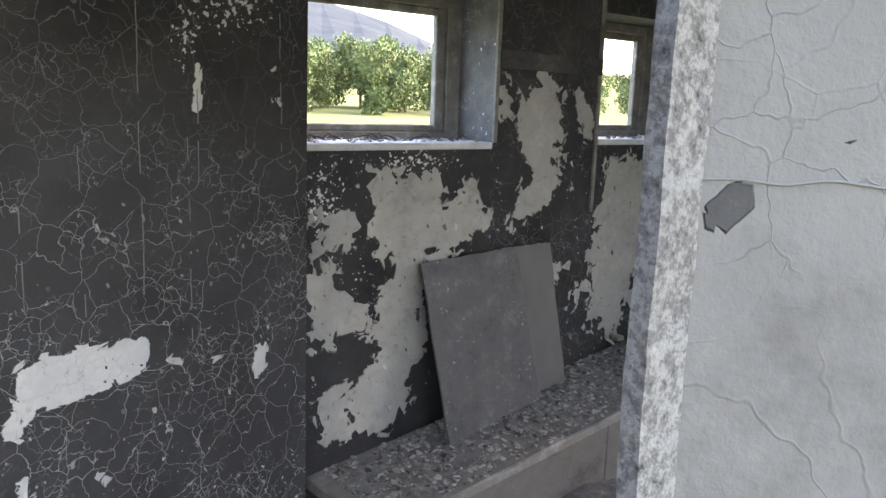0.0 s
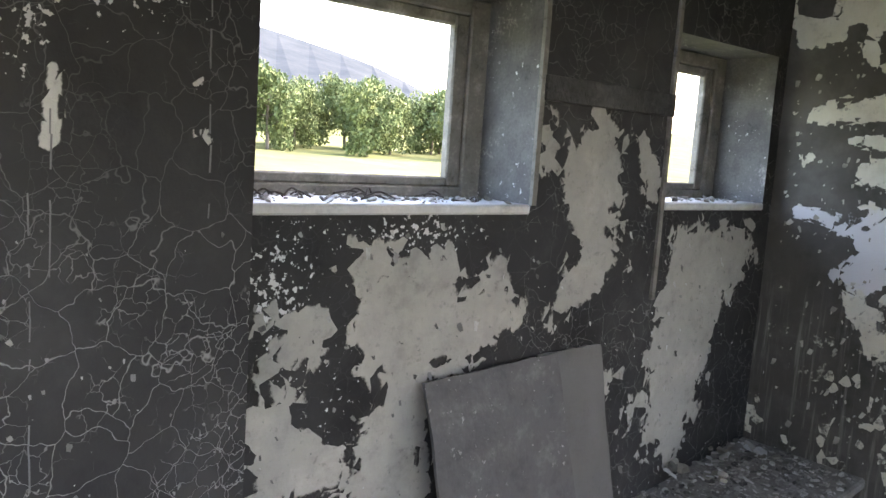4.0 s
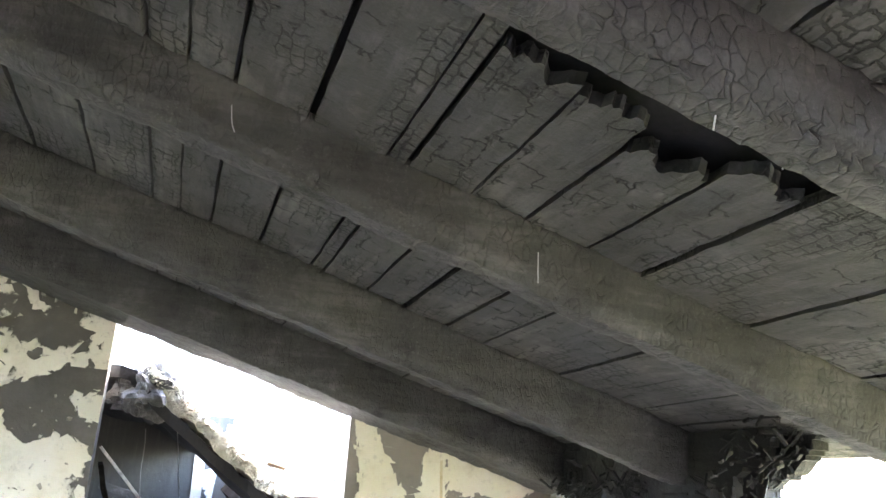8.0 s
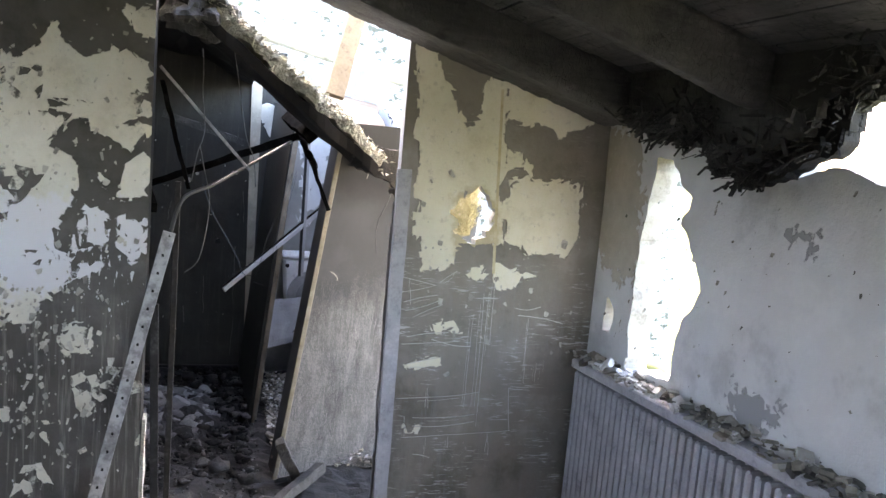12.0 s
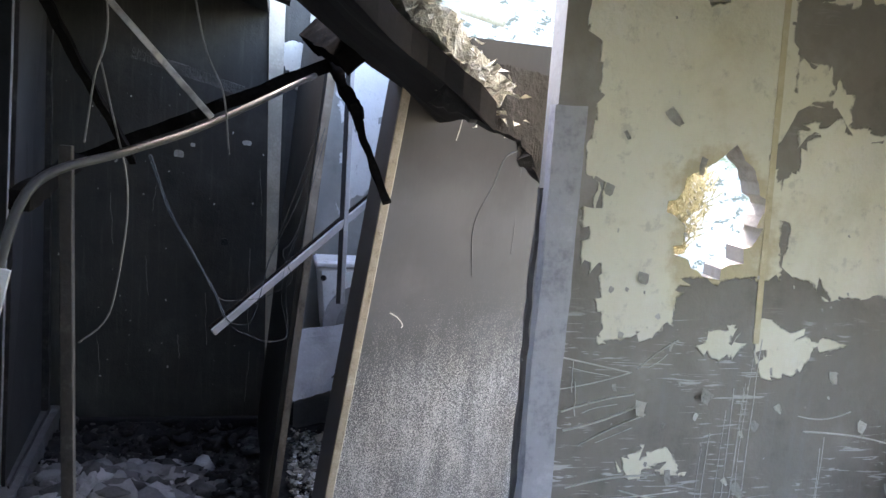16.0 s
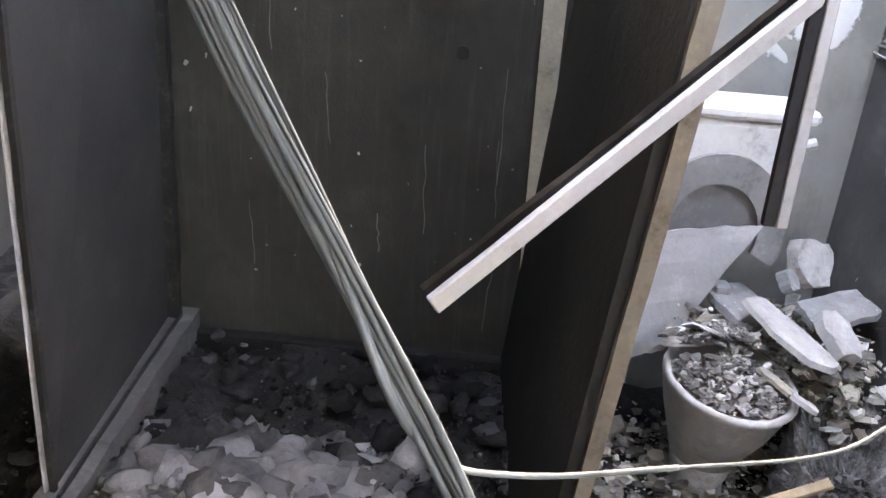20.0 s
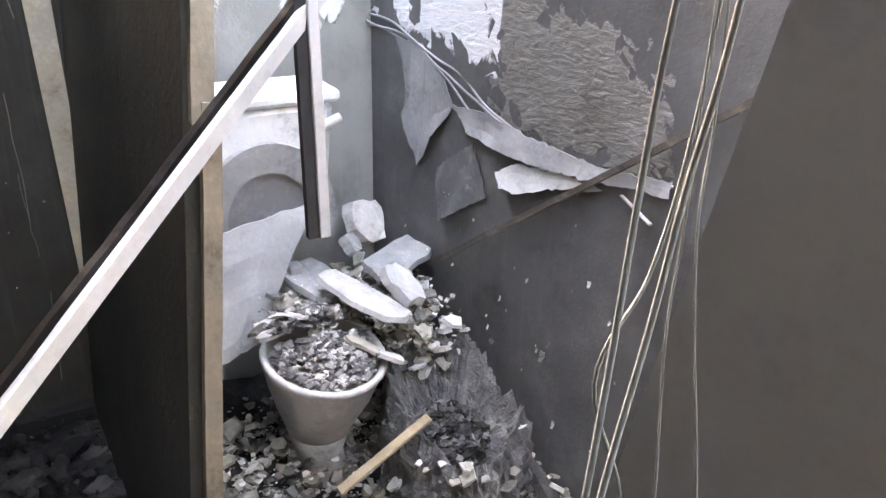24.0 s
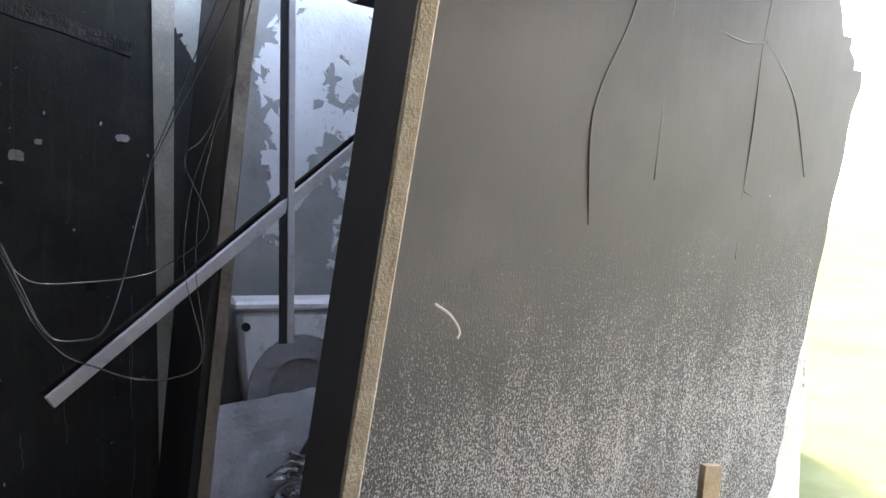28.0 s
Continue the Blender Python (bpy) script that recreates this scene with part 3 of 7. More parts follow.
BARE_BACK = [
    [(1.105, 1.97), (1.20, 1.99), (1.25, 1.84), (1.215, 1.69), (1.15, 1.76), (1.115, 1.84)]]
BARE_CELL_BACK = [
    [(0.28, 1.84), (0.39, 2.01), (0.7, 2.18), (0.71, 1.75), (0.66, 1.71), (0.62, 1.56), (0.56, 1.59), (0.53, 1.78), (0.46, 1.34), (0.33, 1.17)],
    [(0.54, 1.45), (0.72, 1.45), (0.69, 1.2), (0.63, 1.05), (0.54, 1.09)]]

# ---- the shell of the burnt building ----
YW, XE, YS, FL = 2.86, 4.214, -0.46, 0.0


def z_roof(y):
    return 2.264 + (y - 0.439) * 0.295


def inside(poly, u, v):
    """Distance from the outline of a patch, in metres: above 0 within it."""
    best, odd = 9.0, False
    for (a, b), (c, d) in zip(poly, poly[1:] + poly[:1]):
        du, dv = c - a, d - b
        t = max(0.0, min(1.0, ((u - a) * du + (v - b) * dv) / (du * du + dv * dv + 1e-9)))
        best = min(best, math.hypot(u - a - t * du, v - b - t * dv))
        if (b > v) != (d > v) and u < (c - a) * (v - b) / (d - b) + a:
            odd = not odd
    return best if odd else -best


def worn(patches, base=-0.1, k=5.5):
    reach = (0.5 - max(base, -1.0)) / k + 0.01
    boxes = [(min(a for a, _ in p) - reach, max(a for a, _ in p) + reach, min(b for _, b in p) - reach, max(b for _, b in p) + reach, p) for p in patches]

    def f(u, v):
        return max([base] + [min(1.3, 0.5 + k * inside(p, u, v)) for a, b, c, d, p in boxes if a < u < b and c < v < d])
    return f


none = lambda u, v: -0.3
full = lambda u, v: 1.0
hump = lambda u, v, u0, v0, ru, rv: math.exp(-((u - u0) / ru) ** 2 - ((v - v0) / rv) ** 2)


def structure(ob, label, category):
    return tagged(ob, label, category, kind="structure")


# window wall: u runs along x from 1.30
WIN = ((0.12, 1.465, 1.31, 2.16), (2.06, 1.48, 2.835, 2.15))
structure(sheet("wall_north", (1.30, YW, -0.3), (1, 0, 0), (0, 0.30, 0), XE - 1.30 + 0.1, z_roof(YW) + 0.4, [m_window, m_reveal], 0.025,
                [(a, b + 0.3, c, d + 0.3) for a, b, c, d in WIN], lump=0.006,
                attrs={"peel": (lambda f: lambda u, v: f(u, v - 0.3))(worn(PEEL_PILLAR + PEEL_UNDER_WINDOW + PEEL_CORNER + PEEL_SMALL_WINDOW)),
                       "pale": none,
                       "speck": lambda u, v: 0.30 + 0.42 * hump(u, v, 0.85, 1.70, 0.35, 0.09) + 0.4 * hump(u, v, 0.35, 1.55, 0.15, 0.2) + 0.25 * hump(u, v, 0.55, 1.2, 0.2, 0.3),
                       "crack": lambda u, v: 0.7 if u > 1.3 else 0.15}),
          "soot-blackened plaster wall with peeled grey patches and two windows", "wall")
# dark wall beside the windows
structure(sheet("wall_north_west", (-1.6, 2.13, -0.3), (3.13, 0.60, 0), (-0.03, 0.15, 0), 3.187, 3.3, [m_dark, m_dark], 0.025, lump=0.004,
                attrs={"peel": (lambda f: lambda u, v: f(u, v - 0.3))(worn(PEEL_DARK + PEEL_DARK_SMALL, -0.2, 16.0)),
                       "speck": lambda u, v: 0.30 + 0.22 * max(0.0, min(1.0, (1.0 - v) / 0.5)) + 0.42 * hump(u, v, 2.85, 2.25, 0.25, 0.14) + 0.35 * hump(u, v, 2.66, 2.1, 0.05, 0.12),
                       "crack": lambda u, v: max(0.45, min(1.0, (2.1 - v) / 0.5)) * (1.0 - 0.75 * hump(u, v, 2.85, 2.0, 0.25, 0.3))}),
          "black sooty wall with a net of pale cracks", "wall")


CREAM_TOP = [
    [(0.04, 1.91), (0.26, 1.95), (0.45, 2.01), (0.53, 2.02), (0.57, 1.96), (0.78, 1.94), (0.7, 2.0), (0.6, 2.05), (0.59, 2.11), (0.78, 2.11), (0.9, 2.04), (0.97, 1.96), (1.01, 2.02), (1.03, 1.99), (1.12, 2.07), (1.13, 2.13), (1.25, 2.02), (1.35, 2.07), (1.47, 2.0), (1.5, 1.79), (0.29, 1.79), (0.37, 1.82), (0.37, 1.87), (0.05, 1.88)]]
CREAM_MIDDLE = [
    [(0.29, 1.80), (1.5, 1.80), (1.47, 1.75), (1.42, 1.67), (1.35, 1.71), (1.28, 1.75), (1.27, 1.82), (1.2, 1.77), (1.15, 1.69), (1.24, 1.64), (1.25, 1.54), (1.21, 1.43), (1.17, 1.38), (0.42, 1.40), (0.52, 1.48), (0.53, 1.57), (0.46, 1.62), (0.39, 1.59), (0.34, 1.62), (0.37, 1.71), (0.51, 1.71), (0.49, 1.76), (0.32, 1.78)]]
CREAM_LOW = [
    [(0.35, 1.42), (1.18, 1.42), (1.2, 1.28), (1.34, 1.27), (1.29, 1.22), (1.1, 1.12), (1.09, 1.06), (0.96, 1.04), (0.88, 1.08), (0.75, 1.03), (0.76, 0.98), (0.68, 0.98), (0.57, 0.9), (0.5, 0.9), (0.45, 1.01), (0.4, 1.05), (0.37, 1.16), (0.32, 1.21), (0.42, 1.33)],
    [(0.35, 1.39), (0.24, 1.42), (0.11, 1.43), (0.1, 1.5), (0.24, 1.5), (0.33, 1.48), (0.41, 1.54), (0.53, 1.5)]]
CREAM_SPOTS = [
    [(0.03, 2.32), (0.05, 2.21), (0.16, 2.19), (0.24, 2.22), (0.25, 2.3), (0.17, 2.32)],
    [(0.3, 2.21), (0.38, 2.2), (0.4, 2.13), (0.47, 2.13), (0.51, 2.17), (0.53, 2.1), (0.52, 2.03), (0.41, 2.07)],
    [(0.32, 2.34), (0.35, 2.25), (0.46, 2.27), (0.55, 2.22), (0.61, 2.25), (0.61, 2.34)],
    [(0.72, 2.36), (0.75, 2.17), (0.82, 2.25), (0.85, 2.17), (0.94, 2.15), (1.01, 2.21), (1.11, 2.18), (1.16, 2.21), (1.31, 2.27), (1.35, 2.36)],
    [(1.32, 2.24), (1.35, 2.18), (1.41, 2.1), (1.49, 2.09), (1.49, 2.2), (1.43, 2.2)],
    [(0.12, 1.73), (0.16, 1.75), (0.19, 1.71), (0.14, 1.67)],
    [(0.8, 2.16), (0.85, 2.16), (0.85, 2.12), (0.82, 2.12)]]
CREAM_SIDE = [
    [(1.28, 1.63), (1.35, 1.6), (1.46, 1.68), (1.49, 1.53), (1.38, 1.51), (1.31, 1.55)],
    [(1.21, 1.31), (1.23, 1.43), (1.28, 1.48), (1.33, 1.43), (1.33, 1.37), (1.26, 1.29)],
    [(1.39, 1.43), (1.48, 1.45), (1.49, 1.35), (1.43, 1.28), (1.4, 1.33)],
    [(1.18, 0.98), (1.24, 1.05), (1.31, 1.03), (1.31, 0.94), (1.22, 0.93)]]
SCORCHED_SPOTS = [
    [(0.37, 1.87), (0.55, 1.87), (0.55, 1.82), (0.37, 1.82)],
    [(0.57, 1.76), (0.69, 1.77), (0.71, 1.73), (0.64, 1.7), (0.67, 1.66), (0.6, 1.7)],
    [(0.63, 1.64), (0.74, 1.65), (0.76, 1.59), (0.68, 1.58)],
    [(0.65, 1.55), (0.73, 1.56), (0.77, 1.47), (0.72, 1.42), (0.65, 1.45)],
    [(0.84, 1.29), (0.88, 1.35), (0.96, 1.25), (0.92, 1.2), (0.86, 1.22)],
    [(0.85, 1.76), (0.9, 1.76), (0.9, 1.73), (0.86, 1.73)],
    [(0.8, 1.85), (0.85, 1.86), (0.85, 1.83), (0.8, 1.82)],
    [(1.14, 1.85), (1.2, 1.86), (1.2, 1.84), (1.14, 1.84)],
    [(1.22, 1.85), (1.29, 1.86), (1.29, 1.84), (1.22, 1.84)]]
DULL_BLISTERS = [
    [(0.67, 0.22), (0.82, 0.28), (0.96, 0.23), (0.95, 0.11), (0.72, 0.06)],
    [(0.65, 0.46), (0.71, 0.39), (0.7, 0.35), (0.66, 0.36)],
    [(0.93, 0.72), (1.02, 0.71), (1.02, 0.6), (0.95, 0.62)],
    [(1.26, 0.8), (1.31, 0.71), (1.28, 0.68)]]
cream_area = worn(CREAM_TOP + CREAM_MIDDLE + CREAM_LOW + CREAM_SPOTS + CREAM_SIDE, -0.05, 13.0)
cream_gone = worn(SCORCHED_SPOTS, -0.4, 24.0)
blisters = worn(DULL_BLISTERS, -0.05, 10.0)


def cream_left(u, v):
    low = 0.2 + 0.16 * hump(u, v, 0.7, 0.55, 0.5, 0.3) if v < 0.95 else -0.05
    cap = 0.86 + 0.42 * noise.noise(Vector((u * 4.2, v * 4.2, 2))) - 0.10 * hump(u, v, 0.85, 1.2, 0.6, 0.16)
    near_cream = cream_area(u, v)
    if v > 2.28:
        near_cream = max(near_cream, 0.56 + 0.6 * noise.noise(Vector((u * 5, v * 5, 8))))
    gone = cream_gone(u, v)
    body = min(near_cream, cap, 1.05 - 1.3 * gone if gone > 0.1 else 9.0)
    return max(body, low, min(0.42, blisters(u, v)))


structure(sheet("wall_east", (XE, YW, -0.3), (0, -1, 0), (0.11, 0, 0), YW - 1.378, lambda u: z_roof(YW - u) + 0.36, [m_east, m_black], 0.017, lump=0.004,
                attrs={"peel": lambda u, v: cream_left(u, v - 0.3), "pale": lambda u, v: 0.95 * math.exp(-((v - 0.3 - 1.33) / 0.22) ** 2),
                       "streak": lambda u, v: max(0.0, min(1.0, (1.5 - v) / 0.25)), "speck": lambda u, v: 0.34 + 0.09 * max(0.0, min(1.0, (1.4 - v) / 0.2)) + 0.3 * hump(u, v, 1.3, 1.55, 0.25, 0.2)}),
          "cream paint flaking off a scorched black wall", "wall")


def yellow_hole(u, v):
    return math.hypot((u - 0.325) / 0.085, (v - 1.53) / 0.105) * 0.09 - 0.09 + noise.noise(Vector((u * 25, v * 25, 1))) * 0.03


structure(sheet("wall_east_south", (XE, 0.44, -0.3), (0, -1, 0), (0.06, 0, 0), 0.9, lambda u: z_roof(0.44 - u) + 0.36, [m_yellow, m_plaster], 0.02, lump=0.003,
                torn=lambda u, v: yellow_hole(u, v - 0.3),
                attrs={"peel": (lambda f: lambda u, v: f(u, v - 0.3))(worn(PEEL_CREAM + PEEL_CREAM_SMALL, 0.02, 14.0)),
                       "pale": (lambda f: lambda u, v: f(u, v - 0.3))(worn(SCORCH, -0.3, 5.0)),
                       "streak": lambda u, v: 0.9 if v < 1.65 else 0.15, "speck": lambda u, v: 0.36}),
          "blistered cream and brown wall with a hole burnt through it", "wall")
structure(sheet("wall_south", (4.45, YS, -0.3), (-1, 0, 0), (0, -0.10, 0), 2.55, lambda u: 2.46 - 0.34 * max(0.0, min(1.0, (u - 1.2) / 0.2)) + 0.02 * math.sin(u * 17), [m_roughcast, m_plaster], 0.025, lump=0.012,
                torn=lambda u, v: -max(inside(p, u, v - 0.3) for p in GAP_SOUTH) + noise.noise(Vector((u * 15, v * 15, 4))) * 0.02,
                attrs={"peel": (lambda f: lambda u, v: f(u, v - 0.3))(worn(BARE_SOUTH)), "pale": lambda u, v: 0.9 if u > 1.1 else -0.3, "crack": full}),
          "white roughcast wall with a broken opening to the daylight", "wall")
# never in view, added to close the west side and hold back skylight
structure(sheet("wall_west_unseen", (-1.6, 2.13, -0.3), (0, -1, 0), (-0.2, 0, 0), 2.6, 2.9, [m_white, m_plaster], 0.2, attrs={"peel": none, "crack": full}),
          "unseen whitewashed wall added to dim the entrance", "wall")
# added out of view; its opening lets daylight reach the wall stub
structure(sheet("wall_south_west_unseen", (1.25, YS, -0.3), (-1, 0, 0), (0, -0.10, 0), 2.85, 2.8, [m_white, m_plaster], 0.2, [(0.15, 0.3, 1.85, 2.4)], attrs={"peel": none, "crack": none}), "unseen whitewashed wall, its opening added to let daylight onto the stub", "wall")
# out of view, added to keep sky and sun off the sooty wall
structure(link("ceiling_shade", (lambda b: (box(b, (-1.85, 0.55, 2.5), (1.19, 2.2, 2.6)), box(b, (-1.85, 2.2, 2.62), (1.19, 3.1, 2.7)), b)[2])(bmesh.new()), m_black), "unseen black ceiling added to shade the entrance", "ceiling")
stub = structure(sheet("wall_stub", (0.45, 0.30, -0.3), (0.78, -0.62, 0), (0.022, 0.028, 0), 0.95, 3.0, [m_white, m_plaster], 0.025, lump=0.008,
                       attrs={"peel": worn([[(0.012, 1.913), (0.052, 1.915), (0.034, 1.895), (0.020, 1.88), (0.012, 1.89)], [(0.088, 1.978), (0.103, 1.972), (0.11, 1.945), (0.093, 1.95)], [(0.05, 2.03), (0.062, 2.03), (0.06, 2.02)]], -0.2, 40.0), "crack": lambda u, v: 0.8}),
                 "cracked white plaster wall end with a rough corner bead", "wall")
bm = bmesh.new()
bar(bm, (0.4325, 0.304, -0.3), (0.4325, 0.304, 2.7), 0.042, 0.016, up=(0, 1, 0), cuts=260, rough=0.0026, seed=4)
part("corner_bead", bm, m_bead, stub, "chipped corner bead")

# ground of the rooms, a rough bed of dust and ash
# the first floor is out of view, made pale to bounce light onto the roof
for name, mat, x0, x1, label in (("floor", m_rubble, -1.9, 4.2, "unseen rubble floor, made pale to bounce light upwards"), ("floor_dark", m_ash, 4.2, 8.3, "floor buried under black ash")):
    bm = bmesh.new()
    bmesh.ops.create_grid(bm, x_segments=90, y_segments=70, size=1.0, matrix=Matrix.Translation(((x0 + x1) / 2, 1.2, 0)) @ Matrix.Diagonal(((x1 - x0) / 2, 2.1, 1, 1)))
    for v in bm.verts:
        p = v.co
        h = noise.noise(p * 3.0) * 0.05 + noise.noise(p * 9.0) * 0.03 + noise.noise(p * 23.0) * 0.012
        base = -0.16 if p.x < 4.0 else min(0.02, -0.16 + (p.x - 4.0) * 0.4)
        v.co.z = base + h
    structure(link(name, bm, mat), label, "floor")

# dark room behind the doorway, and the toilet cell
structure(sheet("wall_back_dark", (7.0, 1.97, -0.2), (0, -1, 0), (0.1, 0, 0), 1.26, 2.55, [m_backdark, m_black], 0.02, lump=0.004,
                attrs={"peel": (lambda f: lambda u, v: f(u, v - 0.2))(worn(BARE_BACK, -0.2, 16.0)), "streak": lambda u, v: 0.7, "speck": lambda u, v: 0.31}),
          "black smoke-stained wall panel with a pale edge", "wall")
structure(sheet("wall_cell_back", (6.985, 0.75, -0.2), (0, -1, 0), (0.12, 0, 0), 0.74, 2.5, [m_cellback, m_plaster], 0.025,
                attrs={"peel": (lambda f: lambda u, v: f(u + 0.10, v - 0.2))(worn(BARE_CELL_BACK)), "streak": full, "speck": lambda u, v: 0.38}),
          "peeling pale wall behind the toilet", "wall")
def y_cell(x):
    """Face of the toilet cell's side wall, which stands a little askew."""
    return (x - 6.54) * 0.13


structure(sheet("wall_cell_south", (7.07, y_cell(7.07), -0.2), (-1, -0.13, 0), (0.013, -0.10, 0), 1.80, lambda u: max(2.22 - 0.45 * max(0.0, u - 0.35), 2.10 - 4.0 * max(0.0, 1.12 - u)), [m_cell, m_plaster], 0.025, lump=0.006,
                         attrs={"peel": (lambda f: lambda u, v: f(u - 0.07, v - 0.2))(worn(BARE_CELL)), "pale": lambda u, v: 0.95 if (u < 0.66 and v > 1.2) or v > 1.54 else -0.2,
                                "streak": full, "speck": lambda u, v: 0.33}),
                   "sooty wall whose plaster has torn away from a white textured board", "wall")
structure(link("wall_north_east", (lambda b: (box(b, (4.33, 2.86, -0.3), (8.2, 3.1, 2.4)), b)[1])(bmesh.new()), m_black), "outer wall of the burnt room", "wall")
structure(link("wall_far_east", (lambda b: (box(b, (8.0, 0.9, -0.3), (8.2, 2.86, 2.4)), b)[1])(bmesh.new()), m_black), "black end wall of the burnt room", "wall")


def slab(bm, y0, z0, y1, z1, x0, x1, thick=0.05, n=24):
    """A sagging ceiling sheet between two heights, ragged along its front."""
    top, bot = {}, {}
    for i in range(n + 1):
        for j in range(9):
            y = y0 + (y1 - y0) * i / n
            xa = x0 + noise.noise(Vector((y * 9, x0, 0))) * 0.04
            x = xa + (x1 - xa) * (j / 8) ** 1.6
            z = z0 + (z1 - z0) * i / n + noise.noise(Vector((x * 4, y * 6, 2))) * 0.03
            bot[i, j] = bm.verts.new((x, y, z))
            top[i, j] = bm.verts.new((x, y, z + thick + 0.02 * noise.noise(Vector((x * 20, y * 20, 0)))))
    for i in range(n):
        for j in range(8):
            bm.faces.new((bot[i, j], bot[i + 1, j], bot[i + 1, j + 1], bot[i, j + 1]))
            bm.faces.new((top[i, j], top[i, j + 1], top[i + 1, j + 1], top[i + 1, j]))
    rim = [(i, 0) for i in range(n + 1)] + [(n, j) for j in range(1, 9)] + [(i, 8) for i in range(n - 1, -1, -1)] + [(0, j) for j in range(7, 0, -1)]
    for a, b in zip(rim, rim[1:] + rim[:1]):
        bm.faces.new((bot[a], top[a], top[b], bot[b]))
    bmesh.ops.recalc_face_normals(bm, faces=bm.faces)


bm = bmesh.new()
slab(bm, 0.50, 1.66, 1.30, 2.25, 4.38, 5.02)
slab(bm, 0.86, 2.06, 1.30, 2.27, 5.02, 6.35)
slab(bm, 0.95, 2.1, 1.30, 2.27, 6.35, 7.1)
slab(bm, 1.28, 2.26, 2.88, 2.45, 4.40, 8.1)
structure(link("ceiling_dark", bm, m_black), "sagging burnt ceiling", "ceiling")

# leaning partition with a bare wooden edge
PU = Vector((-0.13, -0.11, 1.0)).normalized()


P_EDGE = ((0.0, 0.86), (1.05, 0.86), (1.4, 0.85), (1.62, 0.85), (1.68, 0.77), (1.78, 0.72), (1.85, 0.63), (2.05, 0.45))
PA = Vector((0.20, -0.80, 0.0)).normalized()
P_FOOT = Vector((5.158, 0.775, -0.1))


def p_torn(u, v):
    right = P_EDGE[-1][1]
    for (v0, e0), (v1, e1) in zip(P_EDGE, P_EDGE[1:]):
        if v0 <= v <= v1:
            right = e0 + (e1 - e0) * (v - v0) / (v1 - v0)
    return right + noise.noise(Vector((v * 14, 3, 0))) * 0.02 - u


def on_partition(u, v, off=0.0):
    """A place on the leaning partition's face, off proud of it."""
    return P_FOOT + PA * u + PU * v - PA.cross(PU).normalized() * off


# the second mask fades the face to black towards its top
pw = structure(sheet("wall_partition", P_FOOT, PA, (0.155, 0.04, 0), 1.0, 2.0, [m_frost, m_smoke], 0.025, torn=p_torn, up=PU, lump=0.003,
                     attrs={"frost": lambda u, v: max(0.0, min(1.0, (1.34 - v + 0.12 * u) / 0.38)), "darker": lambda u, v: max(0.0, (v - 1.45) / 0.33) - 0.55 * hump(u, v, 0.72, 1.72, 0.13, 0.2)}),
               "leaning partition with a heat-frosted grey face", "wall")
bm = bmesh.new()
e0, e1 = on_partition(-0.012, 0.0, 0.0), on_partition(-0.012, 1.93, 0.0)
bar(bm, e0 + Vector((0.004, 0, 0)), e1 + Vector((0.004, 0, 0)), 0.023, 0.012, up=(1, 0, 0), bevel=0.002)
part("edge_board", bm, m_chipboard, pw, "pale unburnt chipboard edge")
tube("burnt_strip", [on_partition(u, v, o) for u, v, o in ((-0.012, 1.172, 0.004), (0.004, 1.165, 0.016), (0.010, 1.13, 0.018), (0.006, 1.0, 0.016), (0.008, 0.8, 0.018), (0.004, 0.4, 0.014))], 0.0085, m_joist, pw, "burnt strip hanging down the partition's edge", wobble=0.004)
# raised cracks in the blistered paint of the partition
for pts in (((0.358, 1.722), (0.313, 1.697), (0.295, 1.623), (0.263, 1.508), (0.29, 1.351)), ((0.393, 1.801), (0.370, 1.728), (0.375, 1.626), (0.391, 1.509), (0.40, 1.42)),
            ((0.386, 1.655), (0.453, 1.643), (0.53, 1.632), (0.574, 1.636)), ((0.575, 1.72), (0.575, 1.634), (0.588, 1.535), (0.603, 1.406), (0.62, 1.30)), ((0.58, 1.64), (0.68, 1.56), (0.75, 1.44)), ((0.605, 1.41), (0.68, 1.39), (0.80, 1.37))):
    tube("paint_crack", [on_partition(u, v, 0.0004) for u, v in pts], 0.0018, m_frost, pw, wobble=0.003)
tube("paint_curl", [on_partition(u, v, 0.003) for u, v in ((0.063, 1.252), (0.084, 1.240), (0.098, 1.228), (0.108, 1.214), (0.106, 1.205))], 0.0032, m_plaster, pw, "curl of white paint")
tube("paint_curl", [on_partition(u, v, 0.001) for u, v in ((0.158, 1.849), (0.158, 1.777), (0.153, 1.735))], 0.0012, m_plaster, pw, "thin white scratch")
bm = bmesh.new()
lo = [bm.verts.new(p) for p in ((5.93, 0.862, -0.1), (6.99, 0.905, -0.1), (6.99, 0.945, -0.1), (5.93, 0.902, -0.1))]
hi = [bm.verts.new(p) for p in ((5.93, 0.677, 1.95), (6.99, 0.738, 2.0), (6.99, 0.778, 2.0), (5.93, 0.717, 1.95))]
for k in range(4):
    bm.faces.new((lo[k], lo[(k + 1) % 4], hi[(k + 1) % 4], hi[k]))
bm.faces.new(hi)
bm.faces.new(lo[::-1])
bmesh.ops.recalc_face_normals(bm, faces=bm.faces)
pc = structure(link("wall_cell_north", bm, m_backdark), "black leaning partition between the burnt room and the toilet cell", "wall")
m_smokedwood = simple("smoked_wood_edge", ((0.07, 0.058, 0.043), (0.17, 0.145, 0.11), (0.26, 0.225, 0.18)), 9.0)
